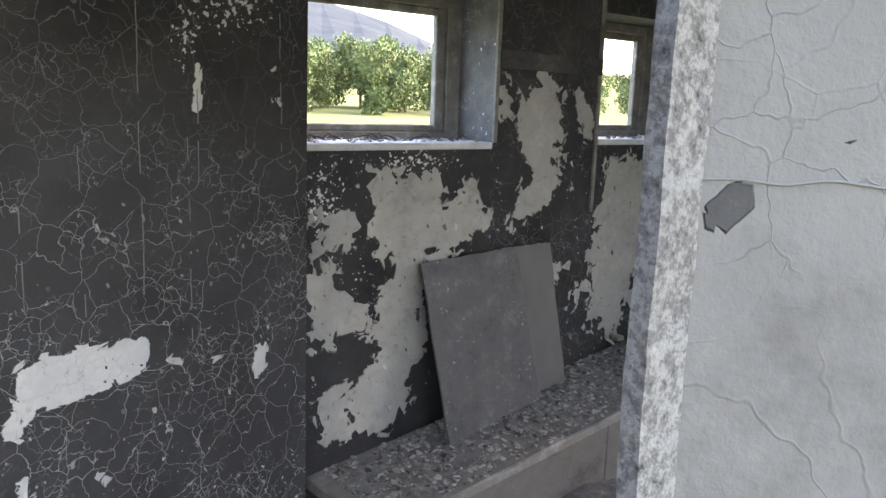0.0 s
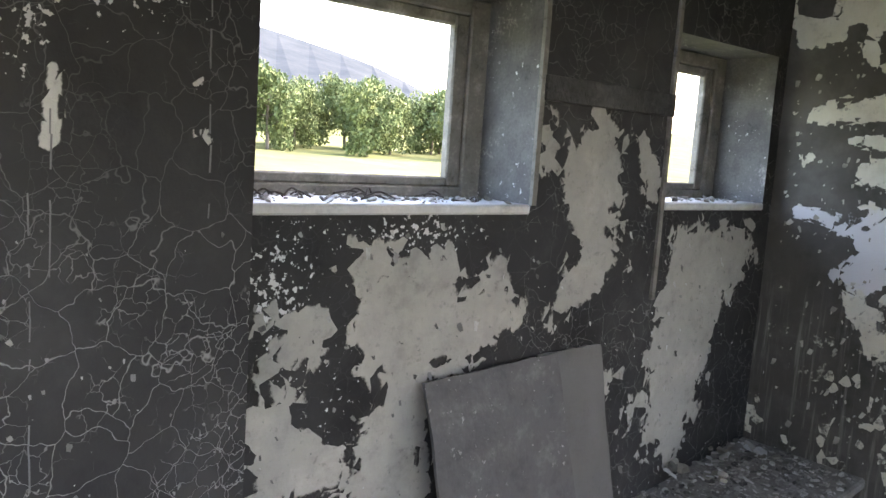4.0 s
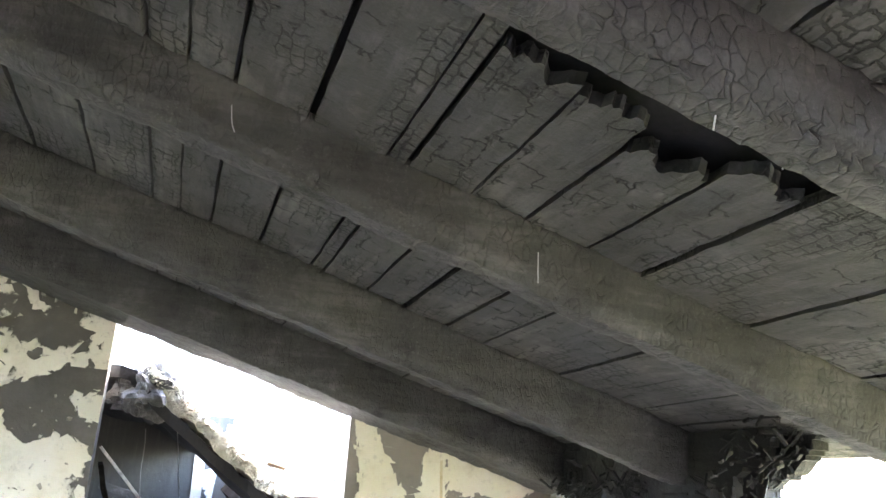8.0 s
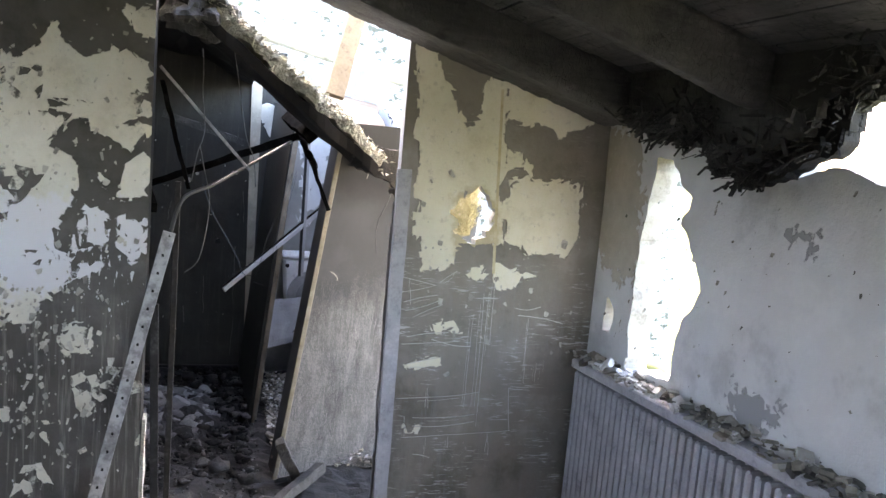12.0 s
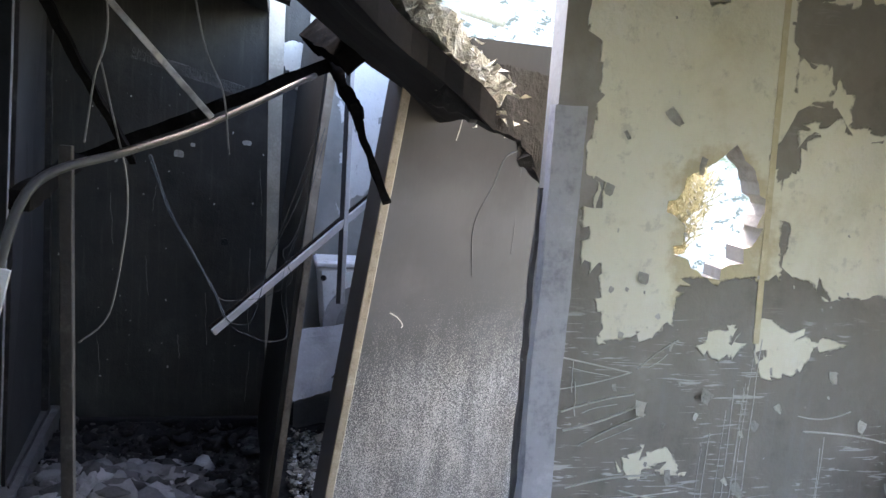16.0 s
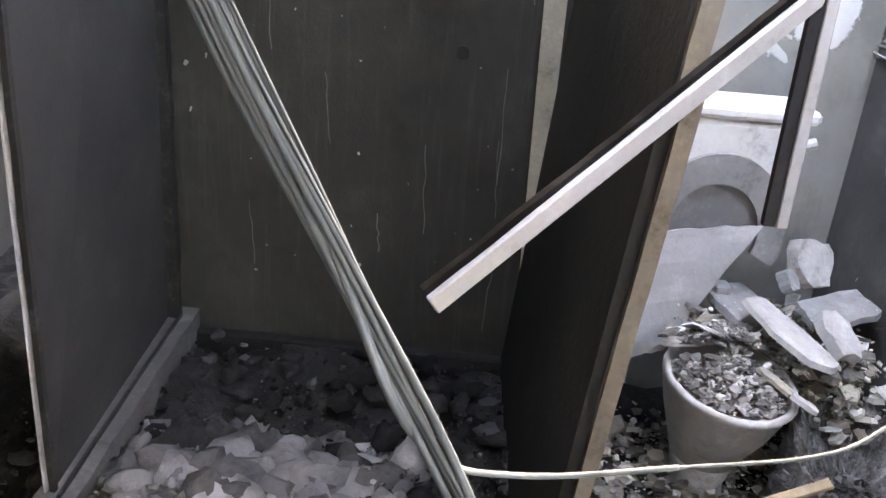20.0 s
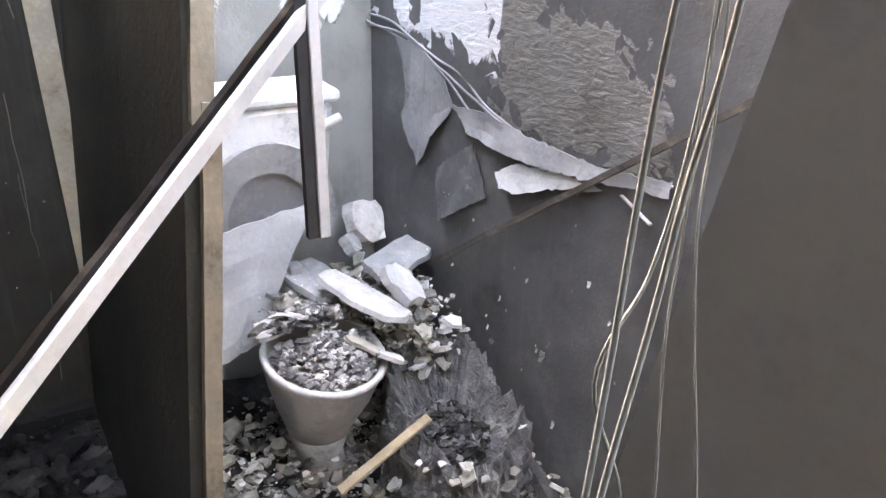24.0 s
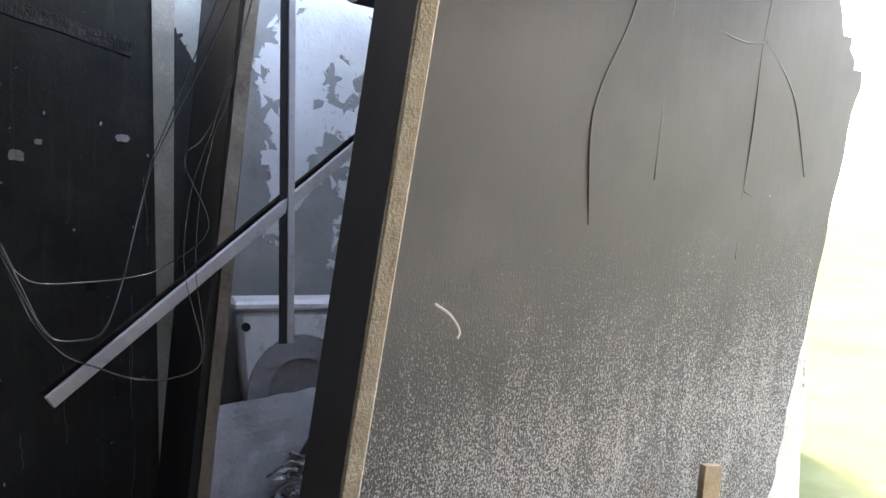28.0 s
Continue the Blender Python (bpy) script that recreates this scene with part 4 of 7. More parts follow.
for a, b, w in (((5.915, 0.870, -0.1), (5.91, 0.758, 1.15), 0.026), ((5.914, 0.772, 1.12), (5.917, 0.690, 1.95), 0.030)):
    bm = bmesh.new()
    bar(bm, a, b, w, 0.020, up=(1, 0, 0), cuts=30, rough=0.0015, seed=w * 100)
    part("edge_board", bm, m_smokedwood, pc, "scorched wood edging")
bm = bmesh.new()
for p in ((6.13, 1.885, 0.13), (7.0, 1.965, 0.13), (7.0, 1.99, 0.13), (6.13, 1.91, 0.13), (6.02, 1.76, 2.4), (7.0, 1.92, 2.4), (7.0, 1.945, 2.4), (6.02, 1.785, 2.4)):
    bm.verts.new(p)
bm.verts.ensure_lookup_table()
for q in ((0, 1, 2, 3), (4, 5, 6, 7), (0, 1, 5, 4), (1, 2, 6, 5), (2, 3, 7, 6), (3, 0, 4, 7)):
    bm.faces.new([bm.verts[k] for k in q])
bmesh.ops.recalc_face_normals(bm, faces=bm.faces)
m_sidepanel = simple("smoked_side_panel", ((0.022, 0.022, 0.0225), (0.036, 0.036, 0.0365), (0.055, 0.055, 0.054)), 5.0, 0.6, bump=0.2)
sp = structure(link("wall_panel_side", bm, m_sidepanel), "smoked grey side panel of the burnt room", "wall")
for off, mat, w in ((0.0, m_sootsteel, 0.012), (0.014, m_steel, 0.004)):
    bm = bmesh.new()
    bar(bm, (6.125 - off * 0.3, 1.886 + off, 0.11), (6.015 - off * 0.3, 1.761 + off, 2.4), w, 0.014, up=(1, 0, 0), cuts=24, rough=0.0015)
    part("edge_strip", bm, mat, sp, "thin metal edge strip")
bm = bmesh.new()
bar(bm, (6.94, 1.945, 0.13), (6.94, 1.915, 2.4), 0.04, 0.03, up=(1, 0, 0), cuts=60, rough=0.006, seed=8)
part("corner_batten", bm, m_sootsteel, sp, "flaking corner batten")
bm = bmesh.new()
bar(bm, (6.02, 1.865, 0.03), (7.0, 1.935, 0.03), 0.09, 0.20, cuts=30, rough=0.004)
part("plinth", bm, simple("dusty_plinth", ((0.06, 0.06, 0.061), (0.10, 0.10, 0.10), (0.16, 0.16, 0.158)), 8.0, 0.8), sp, "dusty plinth box")
bm = bmesh.new()
bar(bm, (6.10, 1.862, 0.134), (6.94, 1.925, 0.134), 0.008, 0.01, cuts=20, rough=0.002)
part("plinth_rail", bm, m_sootsteel, sp, "narrow rail on the plinth")
bm = bmesh.new()
box(bm, (6.96, 0.93, -0.05), (7.0, 1.95, 0.07), None, 0.006)
structure(link("baseboard", bm, m_black), "burnt skirting board", "skirting")

# roof: rafters down the slope, boards across them
def burnt_beam(x0, w, h, ya, yb, seed):
    """A rafter burnt to rounded edges, with the ripples and scales of char across it."""
    bm = bmesh.new()
    n = int((ya - yb) / 0.012)
    side, wide = 7, max(6, int(w / 0.016))
    prof = [(-0.5, 0.5 - j / side) for j in range(side)] + [(-0.5 + j / wide, -0.5) for j in range(wide)] + [(0.5, -0.5 + j / side) for j in range(side + 1)]
    rows = []
    for i in range(n + 1):
        y = ya + (yb - ya) * i / n
        row = []
        for a, b in prof:
            p = Vector((x0 + a * w, y, z_roof(y) + 0.112 - h * 0.5 + b * h))
            q = Vector((a * w + seed * 3.1, y, b * h))
            scale = abs(noise.noise(Vector((q.x * 17, q.y * 42, q.z * 17 + seed)))) * 0.006 + abs(noise.noise(Vector((q.x * 34, q.y * 19, q.z * 34)))) * 0.006
            bulge = noise.noise(Vector((q.x * 6, q.y * 5, q.z * 6))) * 0.010 + noise.noise(Vector((q.x * 70, q.y * 80, q.z * 70))) * 0.0022
            eaten = 0.014 if abs(a) > 0.49 and b < -0.4 else 0.0
            inward = Vector((-1.0 if a > 0.49 else (1.0 if a < -0.49 else 0.0), 0, 1.0 if b < -0.49 else 0.0))
            p += inward * (scale - 0.003 + bulge + eaten)
            row.append(bm.verts.new(p))
        rows.append(row)
    c = len(prof)
    for r0, r1 in zip(rows, rows[1:]):
        for j in range(c):
            bm.faces.new((r0[j], r0[(j + 1) % c], r1[(j + 1) % c], r1[j]))
    bm.faces.new(rows[0])
    bm.faces.new(rows[-1][::-1])
    bmesh.ops.recalc_face_normals(bm, faces=bm.faces)
    return bm



roof = structure(empty("roof_frame", "", ""), "charred rafters of the boarded roof", "roof")
for k, (x, w, h, y_end) in enumerate(((1.60, 0.085, 0.115, -0.60), (2.275, 0.095, 0.125, -0.58), (3.09, 0.10, 0.165, -0.56), (4.04, 0.33, 0.185, -0.40))):
    beam = part("rafter", burnt_beam(x, w, h, 3.1, y_end, k), m_char, roof)
    beam.data.polygons.foreach_set("use_smooth", [True] * len(beam.data.polygons))
rng = random.Random(5)
JOINTS = (-0.56, -0.42, -0.30, -0.17, -0.05, 0.09, 0.206, 0.327, 0.438, 0.565, 0.67, 0.793, 0.826, 0.969, 1.098, 1.178, 1.247, 1.393, 1.542, 1.69, 1.83, 1.98, 2.1, 2.26, 2.4, 2.55, 2.68, 2.83, 2.97, 3.12)
BURNT_ENDS = {0.67: 1.80, 0.565: 1.82, 0.438: 1.87, 0.327: 1.80, 0.206: 1.70}
bm = bmesh.new()
for y, y2 in zip(JOINTS, JOINTS[1:]):
    wide = y2 - y
    xs = [1.2, 1.60, 2.275, 3.09, 4.3]
    for a, b in zip(xs, xs[1:]):
        lift = rng.uniform(-0.004, 0.004)
        a2 = BURNT_ENDS.get(y, a) if a == 1.60 else a
        m = Matrix.Translation((0, y + wide / 2, z_roof(y + wide / 2) + 0.113 + lift)) @ Matrix.Rotation(math.atan(0.295) + rng.uniform(-0.004, 0.004), 4, "X")
        gap = rng.choice((0.0015, 0.003, 0.006))
        n, cut = (14, 5) if a2 == a else (14, 18)
        lo, hi = [], []
        for i in range(n + 1):
            for j in range(cut + 1):
                x = a2 + (b + 0.002 - a2) * i / n
                v = -wide / 2 + (wide - gap) * j / cut
                if i == 0 and a2 != a:
                    x += 0.05 * noise.noise(Vector((j * 0.16, y * 7, 3))) + 0.024 * noise.noise(Vector((j * 0.43, y * 7, 6))) + 0.010 * noise.noise(Vector((j * 1.3, y * 9, 1)))
                w = noise.noise(Vector((x * 16, (y + v) * 26, 0))) * 0.0035 + noise.noise(Vector((x * 45, (y + v) * 60, 5))) * 0.002
                fray = 0.003 * noise.noise(Vector((x * 40, y, j))) if j in (0, cut) else 0.0
                lo.append(bm.verts.new(m @ Vector((x, v + fray, -0.011 + w))))
                hi.append(bm.verts.new(m @ Vector((x, v + fray, 0.011))))
        c = cut + 1
        for i in range(n):
            for j in range(cut):
                k = i * c + j
                bm.faces.new((lo[k], lo[k + 1], lo[k + c + 1], lo[k + c]))
                bm.faces.new((hi[k], hi[k + c], hi[k + c + 1], hi[k + 1]))
        rim = [i * c for i in range(n)] + [n * c + j for j in range(cut)] + [i * c + cut for i in range(n, 0, -1)] + [j for j in range(cut, 0, -1)]
        for p, q in zip(rim, rim[1:] + rim[:1]):
            bm.faces.new((lo[p], lo[q], hi[q], hi[p]))
bmesh.ops.recalc_face_normals(bm, faces=bm.faces)
structure(link("ceiling_boards", bm, m_board), "charred roof boards with black joints", "ceiling")
# felt above the boards, with a small hole burnt through
bm = bmesh.new()
xs, ys = (1.15, 1.985, 2.02, 4.32), (-0.52, 0.365, 0.395, 3.2)
for i in range(3):
    for j in range(3):
        if (i, j) != (1, 1):
            vs = box(bm, (xs[i], ys[j], 0.0), (xs[i + 1], ys[j + 1], 0.02))
            for v in vs:
                v.co.z += z_roof(v.co.y) + 0.155
structure(link("ceiling_felt", bm, m_black), "roofing felt over the boards", "roof")
# bent nails left in the rafters
rng = random.Random(77)
for x, y in ((1.68, 0.78), (1.675, 0.70), (1.68, 0.66), (1.675, 0.60), (1.68, 0.50), (1.675, 0.485), (1.60, 1.25), (1.68, 1.5), (2.19, 1.1), (2.2, 0.55), (1.59, 0.3), (1.6, 0.62)):
    z = z_roof(y) + 0.055 if 1.65 < x < 1.75 else z_roof(y) + 0.01
    x = x - 0.015 if 1.65 < x < 1.75 else x
    dx, dy = rng.uniform(-0.012, 0.012), rng.uniform(-0.012, 0.012)
    tube("nail", [(x, y, z + 0.03), (x + dx * 0.4, y + dy * 0.4, z), (x + dx, y + dy, z - rng.uniform(0.015, 0.03))], 0.0011, m_steel, roof, sides=5)

# ---- helpers for loose things ----
def thing(name, bm, mat, label, category, group="", smooth=False):
    return tagged(link(name, bm, mat, smooth=smooth), label, category, group)


def chips(name, n, place, size, mat, label, category="debris", seed=1, flat=0.35, kind="stuff"):
    """Broken crumbs, each with its own jagged shape, lying where place(rng) says."""
    rng = random.Random(seed)
    verts, faces = [], []
    for _ in range(n):
        p, s = place(rng), size[0] + (size[1] - size[0]) * rng.random() ** 2.5
        m = Euler((rng.uniform(-0.6, 0.6), rng.uniform(-0.6, 0.6), rng.uniform(0, 6.3))).to_matrix()
        k = len(verts)
        sides = rng.choice((4, 5, 5, 6))
        t = s * flat * rng.uniform(0.4, 1.3)
        ring = [(s * rng.uniform(0.55, 1.1) * math.cos(6.283 * j / sides + rng.uniform(-0.3, 0.3)), s * rng.uniform(0.45, 0.9) * math.sin(6.283 * j / sides)) for j in range(sides)]
        for z, f in ((-t / 2, 1.0), (t / 2, rng.uniform(0.75, 0.98))):
            for x, y in ring:
                verts.append(Vector(p) + m @ Vector((x * f, y * f, z + rng.uniform(-0.12, 0.12) * t)))
        faces.append([k + j for j in range(sides)][::-1])
        faces.append([k + sides + j for j in range(sides)])
        for j in range(sides):
            faces.append([k + j, k + (j + 1) % sides, k + sides + (j + 1) % sides, k + sides + j])
    me = bpy.data.meshes.new(name)
    me.from_pydata([v[:] for v in verts], [], faces)
    me.materials.append(mat)
    return tagged(new(name, me), label, category, kind=kind)


def speckled(name, tones):
    """Crumbs of several tones, one tone for each piece."""
    s = Mat(name, 0.95, 0.0, 0.25)
    geo = s.n("ShaderNodeNewGeometry")
    fac = s.math("ADD", s.math("MULTIPLY", geo.outputs["Random Per Island"], 0.75), s.math("MULTIPLY", s.noise(40.0, 4.0), 0.25))
    return s.done(s.tone(fac, tones, 0.1, 0.85), s.math("ADD", s.math("MULTIPLY", s.noise(38.0, 5.0, 0.7), 1.0), s.math("MULTIPLY", s.noise(130.0, 4.0), 0.35)), 0.8, 0.012)


m_crumb = speckled("grey_crumbs", ((0.05, 0.05, 0.05), (0.10, 0.10, 0.098), (0.17, 0.165, 0.16), (0.26, 0.25, 0.24), (0.42, 0.41, 0.39)))
m_benchcrumb = speckled("dusty_crumbs", ((0.07, 0.07, 0.068), (0.17, 0.165, 0.155), (0.27, 0.26, 0.24), (0.36, 0.345, 0.32), (0.55, 0.54, 0.51)))
m_ashcrumb = speckled("ash_crumbs", ((0.008, 0.008, 0.009), (0.016, 0.016, 0.016), (0.03, 0.03, 0.03), (0.06, 0.06, 0.06), (0.14, 0.14, 0.145)))
m_pale = speckled("pale_crumbs", ((0.07, 0.07, 0.067), (0.16, 0.155, 0.14), (0.26, 0.245, 0.205), (0.38, 0.365, 0.33), (0.52, 0.52, 0.51)))
m_wire = simple("grey_wire", ((0.07, 0.07, 0.068), (0.15, 0.15, 0.145), (0.24, 0.24, 0.235)), 30.0, 0.6, 0.2)
m_greenwire = simple("sooty_green_cable", ((0.022, 0.023, 0.027), (0.036, 0.044, 0.053), (0.050, 0.062, 0.075), (0.070, 0.087, 0.104)), 16.0, 0.85, spec=0.15)
m_brown = simple("scorched_timber", ((0.075, 0.052, 0.030), (0.21, 0.145, 0.080), (0.32, 0.225, 0.125)), 7.0, 0.7)
m_rust = simple("rusty_lath", ((0.025, 0.02, 0.017), (0.06, 0.05, 0.042), (0.14, 0.12, 0.10)), 12.0, 0.8)
m_sill = simple("pale_stone_sill", ((0.42, 0.42, 0.42), (0.58, 0.58, 0.57), (0.7, 0.7, 0.69)), 12.0, 0.7)
m_strip = simple("pale_metal_strip", ((0.08, 0.08, 0.08), (0.24, 0.24, 0.238), (0.42, 0.42, 0.415), (0.52, 0.52, 0.515)), 14.0, 0.6, 0.2, fine=60.0)
m_bark = simple("bark", ((0.06, 0.05, 0.04), (0.12, 0.10, 0.08)), 3.0, 0.95)


m_benchdust = simple("bench_dust", ((0.14, 0.135, 0.125), (0.24, 0.23, 0.21), (0.36, 0.35, 0.32)), 12.0, 0.95, bump=0.8, dist=0.008)


def bench_top(x):
    return 0.085 + 0.125 * (x - 2.0)


# ---- windows ----
def window(name, x0, x1, z0, z1, y, label, w=0.055):
    """A bare wooden window frame with its casement rails and a stone sill."""
    ob = structure(empty(name, "", ""), label, "window")
    fr = []
    for lo, hi, nm in (((x0, y, z0), (x0 + w * 1.6, y + 0.06, z1), "jamb"), ((x1 - w * 1.6, y, z0), (x1, y + 0.06, z1), "jamb"),
                       ((x0 + w * 1.6, y, z1 - w), (x1 - w * 1.6, y + 0.06, z1), "head"), ((x0 + w * 1.6, y, z0), (x1 - w * 1.6, y + 0.06, z0 + w * 0.7), "bottom_rail"),
                       ((x1 - w * 2.7, y + 0.012, z0 + w * 0.7), (x1 - w * 1.6, y + 0.05, z1 - w), "casement_stile"), ((x0 + w * 1.6, y + 0.012, z0 + w * 0.7), (x0 + w * 2.6, y + 0.05, z1 - w), "casement_stile"),
                       ((x0 + w * 2.6, y + 0.012, z0 + w * 0.7), (x1 - w * 2.7, y + 0.05, z0 + w * 1.3), "casement_rail"), ((x0 + w * 2.6, y + 0.012, z1 - w * 1.7), (x1 - w * 2.7, y + 0.05, z1 - w), "casement_rail")):
        bm = bmesh.new()
        box(bm, lo, hi, None, 0.006)
        part(nm, bm, m_frame, ob)
    bm = bmesh.new()
    vs = box(bm, (x0 - 0.0, YW - 0.012, z0 - 0.03), (x1, YW + 0.32, z0 + 0.002), None, 0.006)
    part("window_sill", bm, m_sill, ob, "pale dusty stone sill")
    return ob


window("window_1", 1.42, 2.60, 1.475, 2.155, YW + 0.25, "sooty wooden window frame without glass")
window("window_2", 3.362, 4.128, 1.49, 2.145, YW + 0.25, "small sooty wooden window frame without glass")
rng = random.Random(9)
twigs = empty("sill_litter", "dry twigs and plaster flakes on the window sill", "litter", at=(0, 0, 0))
for k in range(16):
    x, y = rng.uniform(1.6, 2.4), rng.uniform(YW + 0.05, YW + 0.22)
    a = rng.uniform(0, 6.3)
    L = rng.uniform(0.05, 0.16)
    tube("twig", [(x, y, 1.486), (x + L * 0.5 * math.cos(a), y + 0.3 * L * math.sin(a), 1.495 + rng.uniform(0, 0.015)), (x + L * math.cos(a), y + 0.5 * L * math.sin(a), 1.487)], 0.003, m_rust, twigs, sides=5)
chips("sill_crumbs", 260, lambda r: (lambda k: (r.uniform(1.46, 2.56) if k else r.uniform(3.40, 4.09), YW + r.uniform(0.01, 0.23), (1.480 if k else 1.495) + r.uniform(0, 0.006)))(r.random() < 0.65), (0.004, 0.026), m_pale, "plaster crumbs and flakes on the window sills", seed=41, flat=0.35)
bm = bmesh.new()
box(bm, (2.62, YW - 0.022, 1.825), (3.352, YW - 0.001, 1.91), None, 0.003)
thing("wall_batten", bm, m_char, "burnt black batten nailed across the wall", "batten")
# bare strips beside the window openings
for x, z0, z1 in ((2.612, 1.475, 2.7), (3.345, 1.1, 2.6)):
    bm = bmesh.new()
    bar(bm, (x, YW - 0.006, z0), (x, YW - 0.006, z1), 0.022, 0.014, up=(0, 1, 0), cuts=24, rough=0.002)
    structure(link("trim", bm, m_frame), "chipped corner strip beside the window", "trim")

# ---- bench with its litter ----
bench = empty("bench", "boxed-in bench under the windows, sagging and covered with crumbs", "bench")
bm = bmesh.new()
n = 40
rows = []
for i in range(n + 1):
    x = 1.60 + (XE - 1.60) * i / n
    r = max(0.0, 1 - (x - 1.60) / 0.35)
    yf = 2.29 + 0.38 * (1 - math.sqrt(max(0.0, 1 - r * r)))
    rows.append([bm.verts.new((x, y, z)) for y, z in ((YW, bench_top(x)), (yf + 0.01, bench_top(x)), (yf, bench_top(x) - 0.008), (yf, bench_top(x) - 0.04), (yf + 0.02, bench_top(x) - 0.045), (YW, bench_top(x) - 0.045))])
for a, b in zip(rows, rows[1:]):
    for j in range(6):
        bm.faces.new((a[j], a[(j + 1) % 6], b[(j + 1) % 6], b[j]))
bm.faces.new(rows[0][::-1])
bm.faces.new(rows[-1])
bmesh.ops.recalc_face_normals(bm, faces=bm.faces)
part("seat", bm, m_benchdust, bench, "dust-grey bench top")
bm = bmesh.new()
for a, b in ((1.75, 2.97), (2.98, XE)):
    vs = [bm.verts.new(p) for p in ((a, 2.33, -0.3), (b, 2.33, -0.3), (b, 2.33, bench_top(b) - 0.046), (a, 2.33, bench_top(a) - 0.046))]
    ws = [bm.verts.new(v.co + Vector((0, 0.03, 0))) for v in vs]
    bm.faces.new(vs)
    bm.faces.new(ws[::-1])
    for k in range(4):
        bm.faces.new((vs[k], ws[k], ws[(k + 1) % 4], vs[(k + 1) % 4]))
bmesh.ops.recalc_face_normals(bm, faces=bm.faces)
part("front_panel", bm, simple("bench_front", ((0.10, 0.095, 0.085), (0.17, 0.16, 0.145), (0.23, 0.21, 0.19)), 5.0), bench, "grey-brown front board")


def on_bench(rng):
    x, y = rng.uniform(1.68, XE - 0.02), rng.uniform(2.31, YW - 0.01)
    heap = max(0.0, noise.noise(Vector((x * 5, y * 7, 0)))) * 0.03 + 0.05 * max(0, x - 3.4) * max(0, y - 2.5)
    return (x, y, bench_top(x) + rng.uniform(0, heap + 0.006))


chips("bench_litter", 5600, on_bench, (0.002, 0.024), m_benchcrumb, "ash and plaster crumbs strewn over the bench", seed=3)
chips("white_flakes", 26, lambda r: (r.uniform(3.55, XE - 0.05), r.uniform(2.62, YW - 0.02), bench_top(3.9) + r.uniform(0.02, 0.06)), (0.02, 0.05), m_pale, "white plaster flakes in the corner of the bench", seed=4)


def leaning_board(name, bl, br, tl, tr, thick, mat, label):
    a, b, c, d = map(Vector, (bl, br, tr, tl))
    nrm = (b - a).cross(d - a).normalized() * thick
    bm = bmesh.new()
    nu, nv = 14, 16
    rows = [[[bm.verts.new(a.lerp(b, i / nu).lerp(d.lerp(c, i / nu), j / nv) + nrm * s + nrm.normalized() * noise.noise(Vector((i * 0.3, j * 0.3, 1.7))) * 0.008 + (Vector((0, 0, noise.noise(Vector((i * 0.6, 2, 2))) * 0.012)) if j in (0, nv) else Vector()))
             for j in range(nv + 1)] for i in range(nu + 1)] for s in (0, 1)]
    for i in range(nu):
        for j in range(nv):
            q = [(i, j), (i + 1, j), (i + 1, j + 1), (i, j + 1)]
            bm.faces.new([rows[0][x][y] for x, y in q])
            bm.faces.new([rows[1][x][y] for x, y in q][::-1])
    rim = [(i, 0) for i in range(nu)] + [(nu, j) for j in range(nv)] + [(i, nv) for i in range(nu, 0, -1)] + [(0, j) for j in range(nv, 0, -1)]
    for p, q in zip(rim, rim[1:] + rim[:1]):
        bm.faces.new((rows[0][p[0]][p[1]], rows[1][p[0]][p[1]], rows[1][q[0]][q[1]], rows[0][q[0]][q[1]]))
    bmesh.ops.recalc_face_normals(bm, faces=bm.faces)
    return thing(name, bm, mat, label, "board")


leaning_board("grey_panel", (2.215, 2.63, bench_top(2.21)), (2.84, 2.68, bench_top(2.84)), (2.155, 2.815, 0.935), (2.755, 2.825, 0.958), 0.012, m_grey, "grey burnt board leaning on the wall above the bench")
leaning_board("grey_panel", (2.70, 2.735, bench_top(2.70)), (3.085, 2.735, bench_top(3.085)), (2.68, 2.84, 0.955), (3.015, 2.84, 0.960), 0.010, m_smoke, "narrower grey board standing behind the other")

# ---- radiator under the broken opening ----
rad = empty("radiator", "grey ribbed radiator below the broken opening, debris on top", "radiator")
x = 2.05
while x < 4.14:
    bm = bmesh.new()
    box(bm, (x, YS + 0.03, 0.15), (x + 0.027, YS + 0.085, 0.90 + 0.07 * (4.14 - x) / 1.6), None, 0.008)
    part("rib", bm, m_steel, rad)
    x += 0.043
bm = bmesh.new()
vs = box(bm, (2.0, YS + 0.012, -0.02), (4.17, YS + 0.09, 0.02), None, 0.006)
for v in bm.verts:
    v.co.z += 0.925 + 0.09 * (4.17 - v.co.x) / 1.6
part("top_grille", bm, m_steel, rad, "bent top rail")
bm = bmesh.new()
box(bm, (2.0, YS + 0.012, 0.13), (4.17, YS + 0.05, 0.90), None, 0.004)
part("back_plate", bm, m_sootsteel, rad, "sooty back plate")
chips("radiator_litter", 420, lambda r: (lambda x: (x, YS + r.uniform(0.0, 0.10), 0.95 + 0.09 * (4.17 - x) / 1.6 + r.uniform(0, 0.03)))(r.uniform(2.1, 4.2)), (0.008, 0.05), m_pale, "plaster chips lying along the radiator", seed=6)

# ---- doorway: steel post, bent strips and tubes ----
post = empty("door_post", "dented grey steel corner post of the doorway", "post")
bm = bmesh.new()
bar(bm, (4.185, 0.424, -0.2), (4.19, 0.430, 1.70), 0.055, 0.03, up=(1, 0, 0), cuts=60, rough=0.003)
part("flange", bm, m_steel, post)
bm = bmesh.new()
bar(bm, (4.222, 0.453, -0.2), (4.222, 0.459, 1.56), 0.008, 0.012, up=(1, 0, 0), cuts=160, rough=0.007, seed=3)
part("charred_edge", bm, m_grey, post, "charred torn edge")


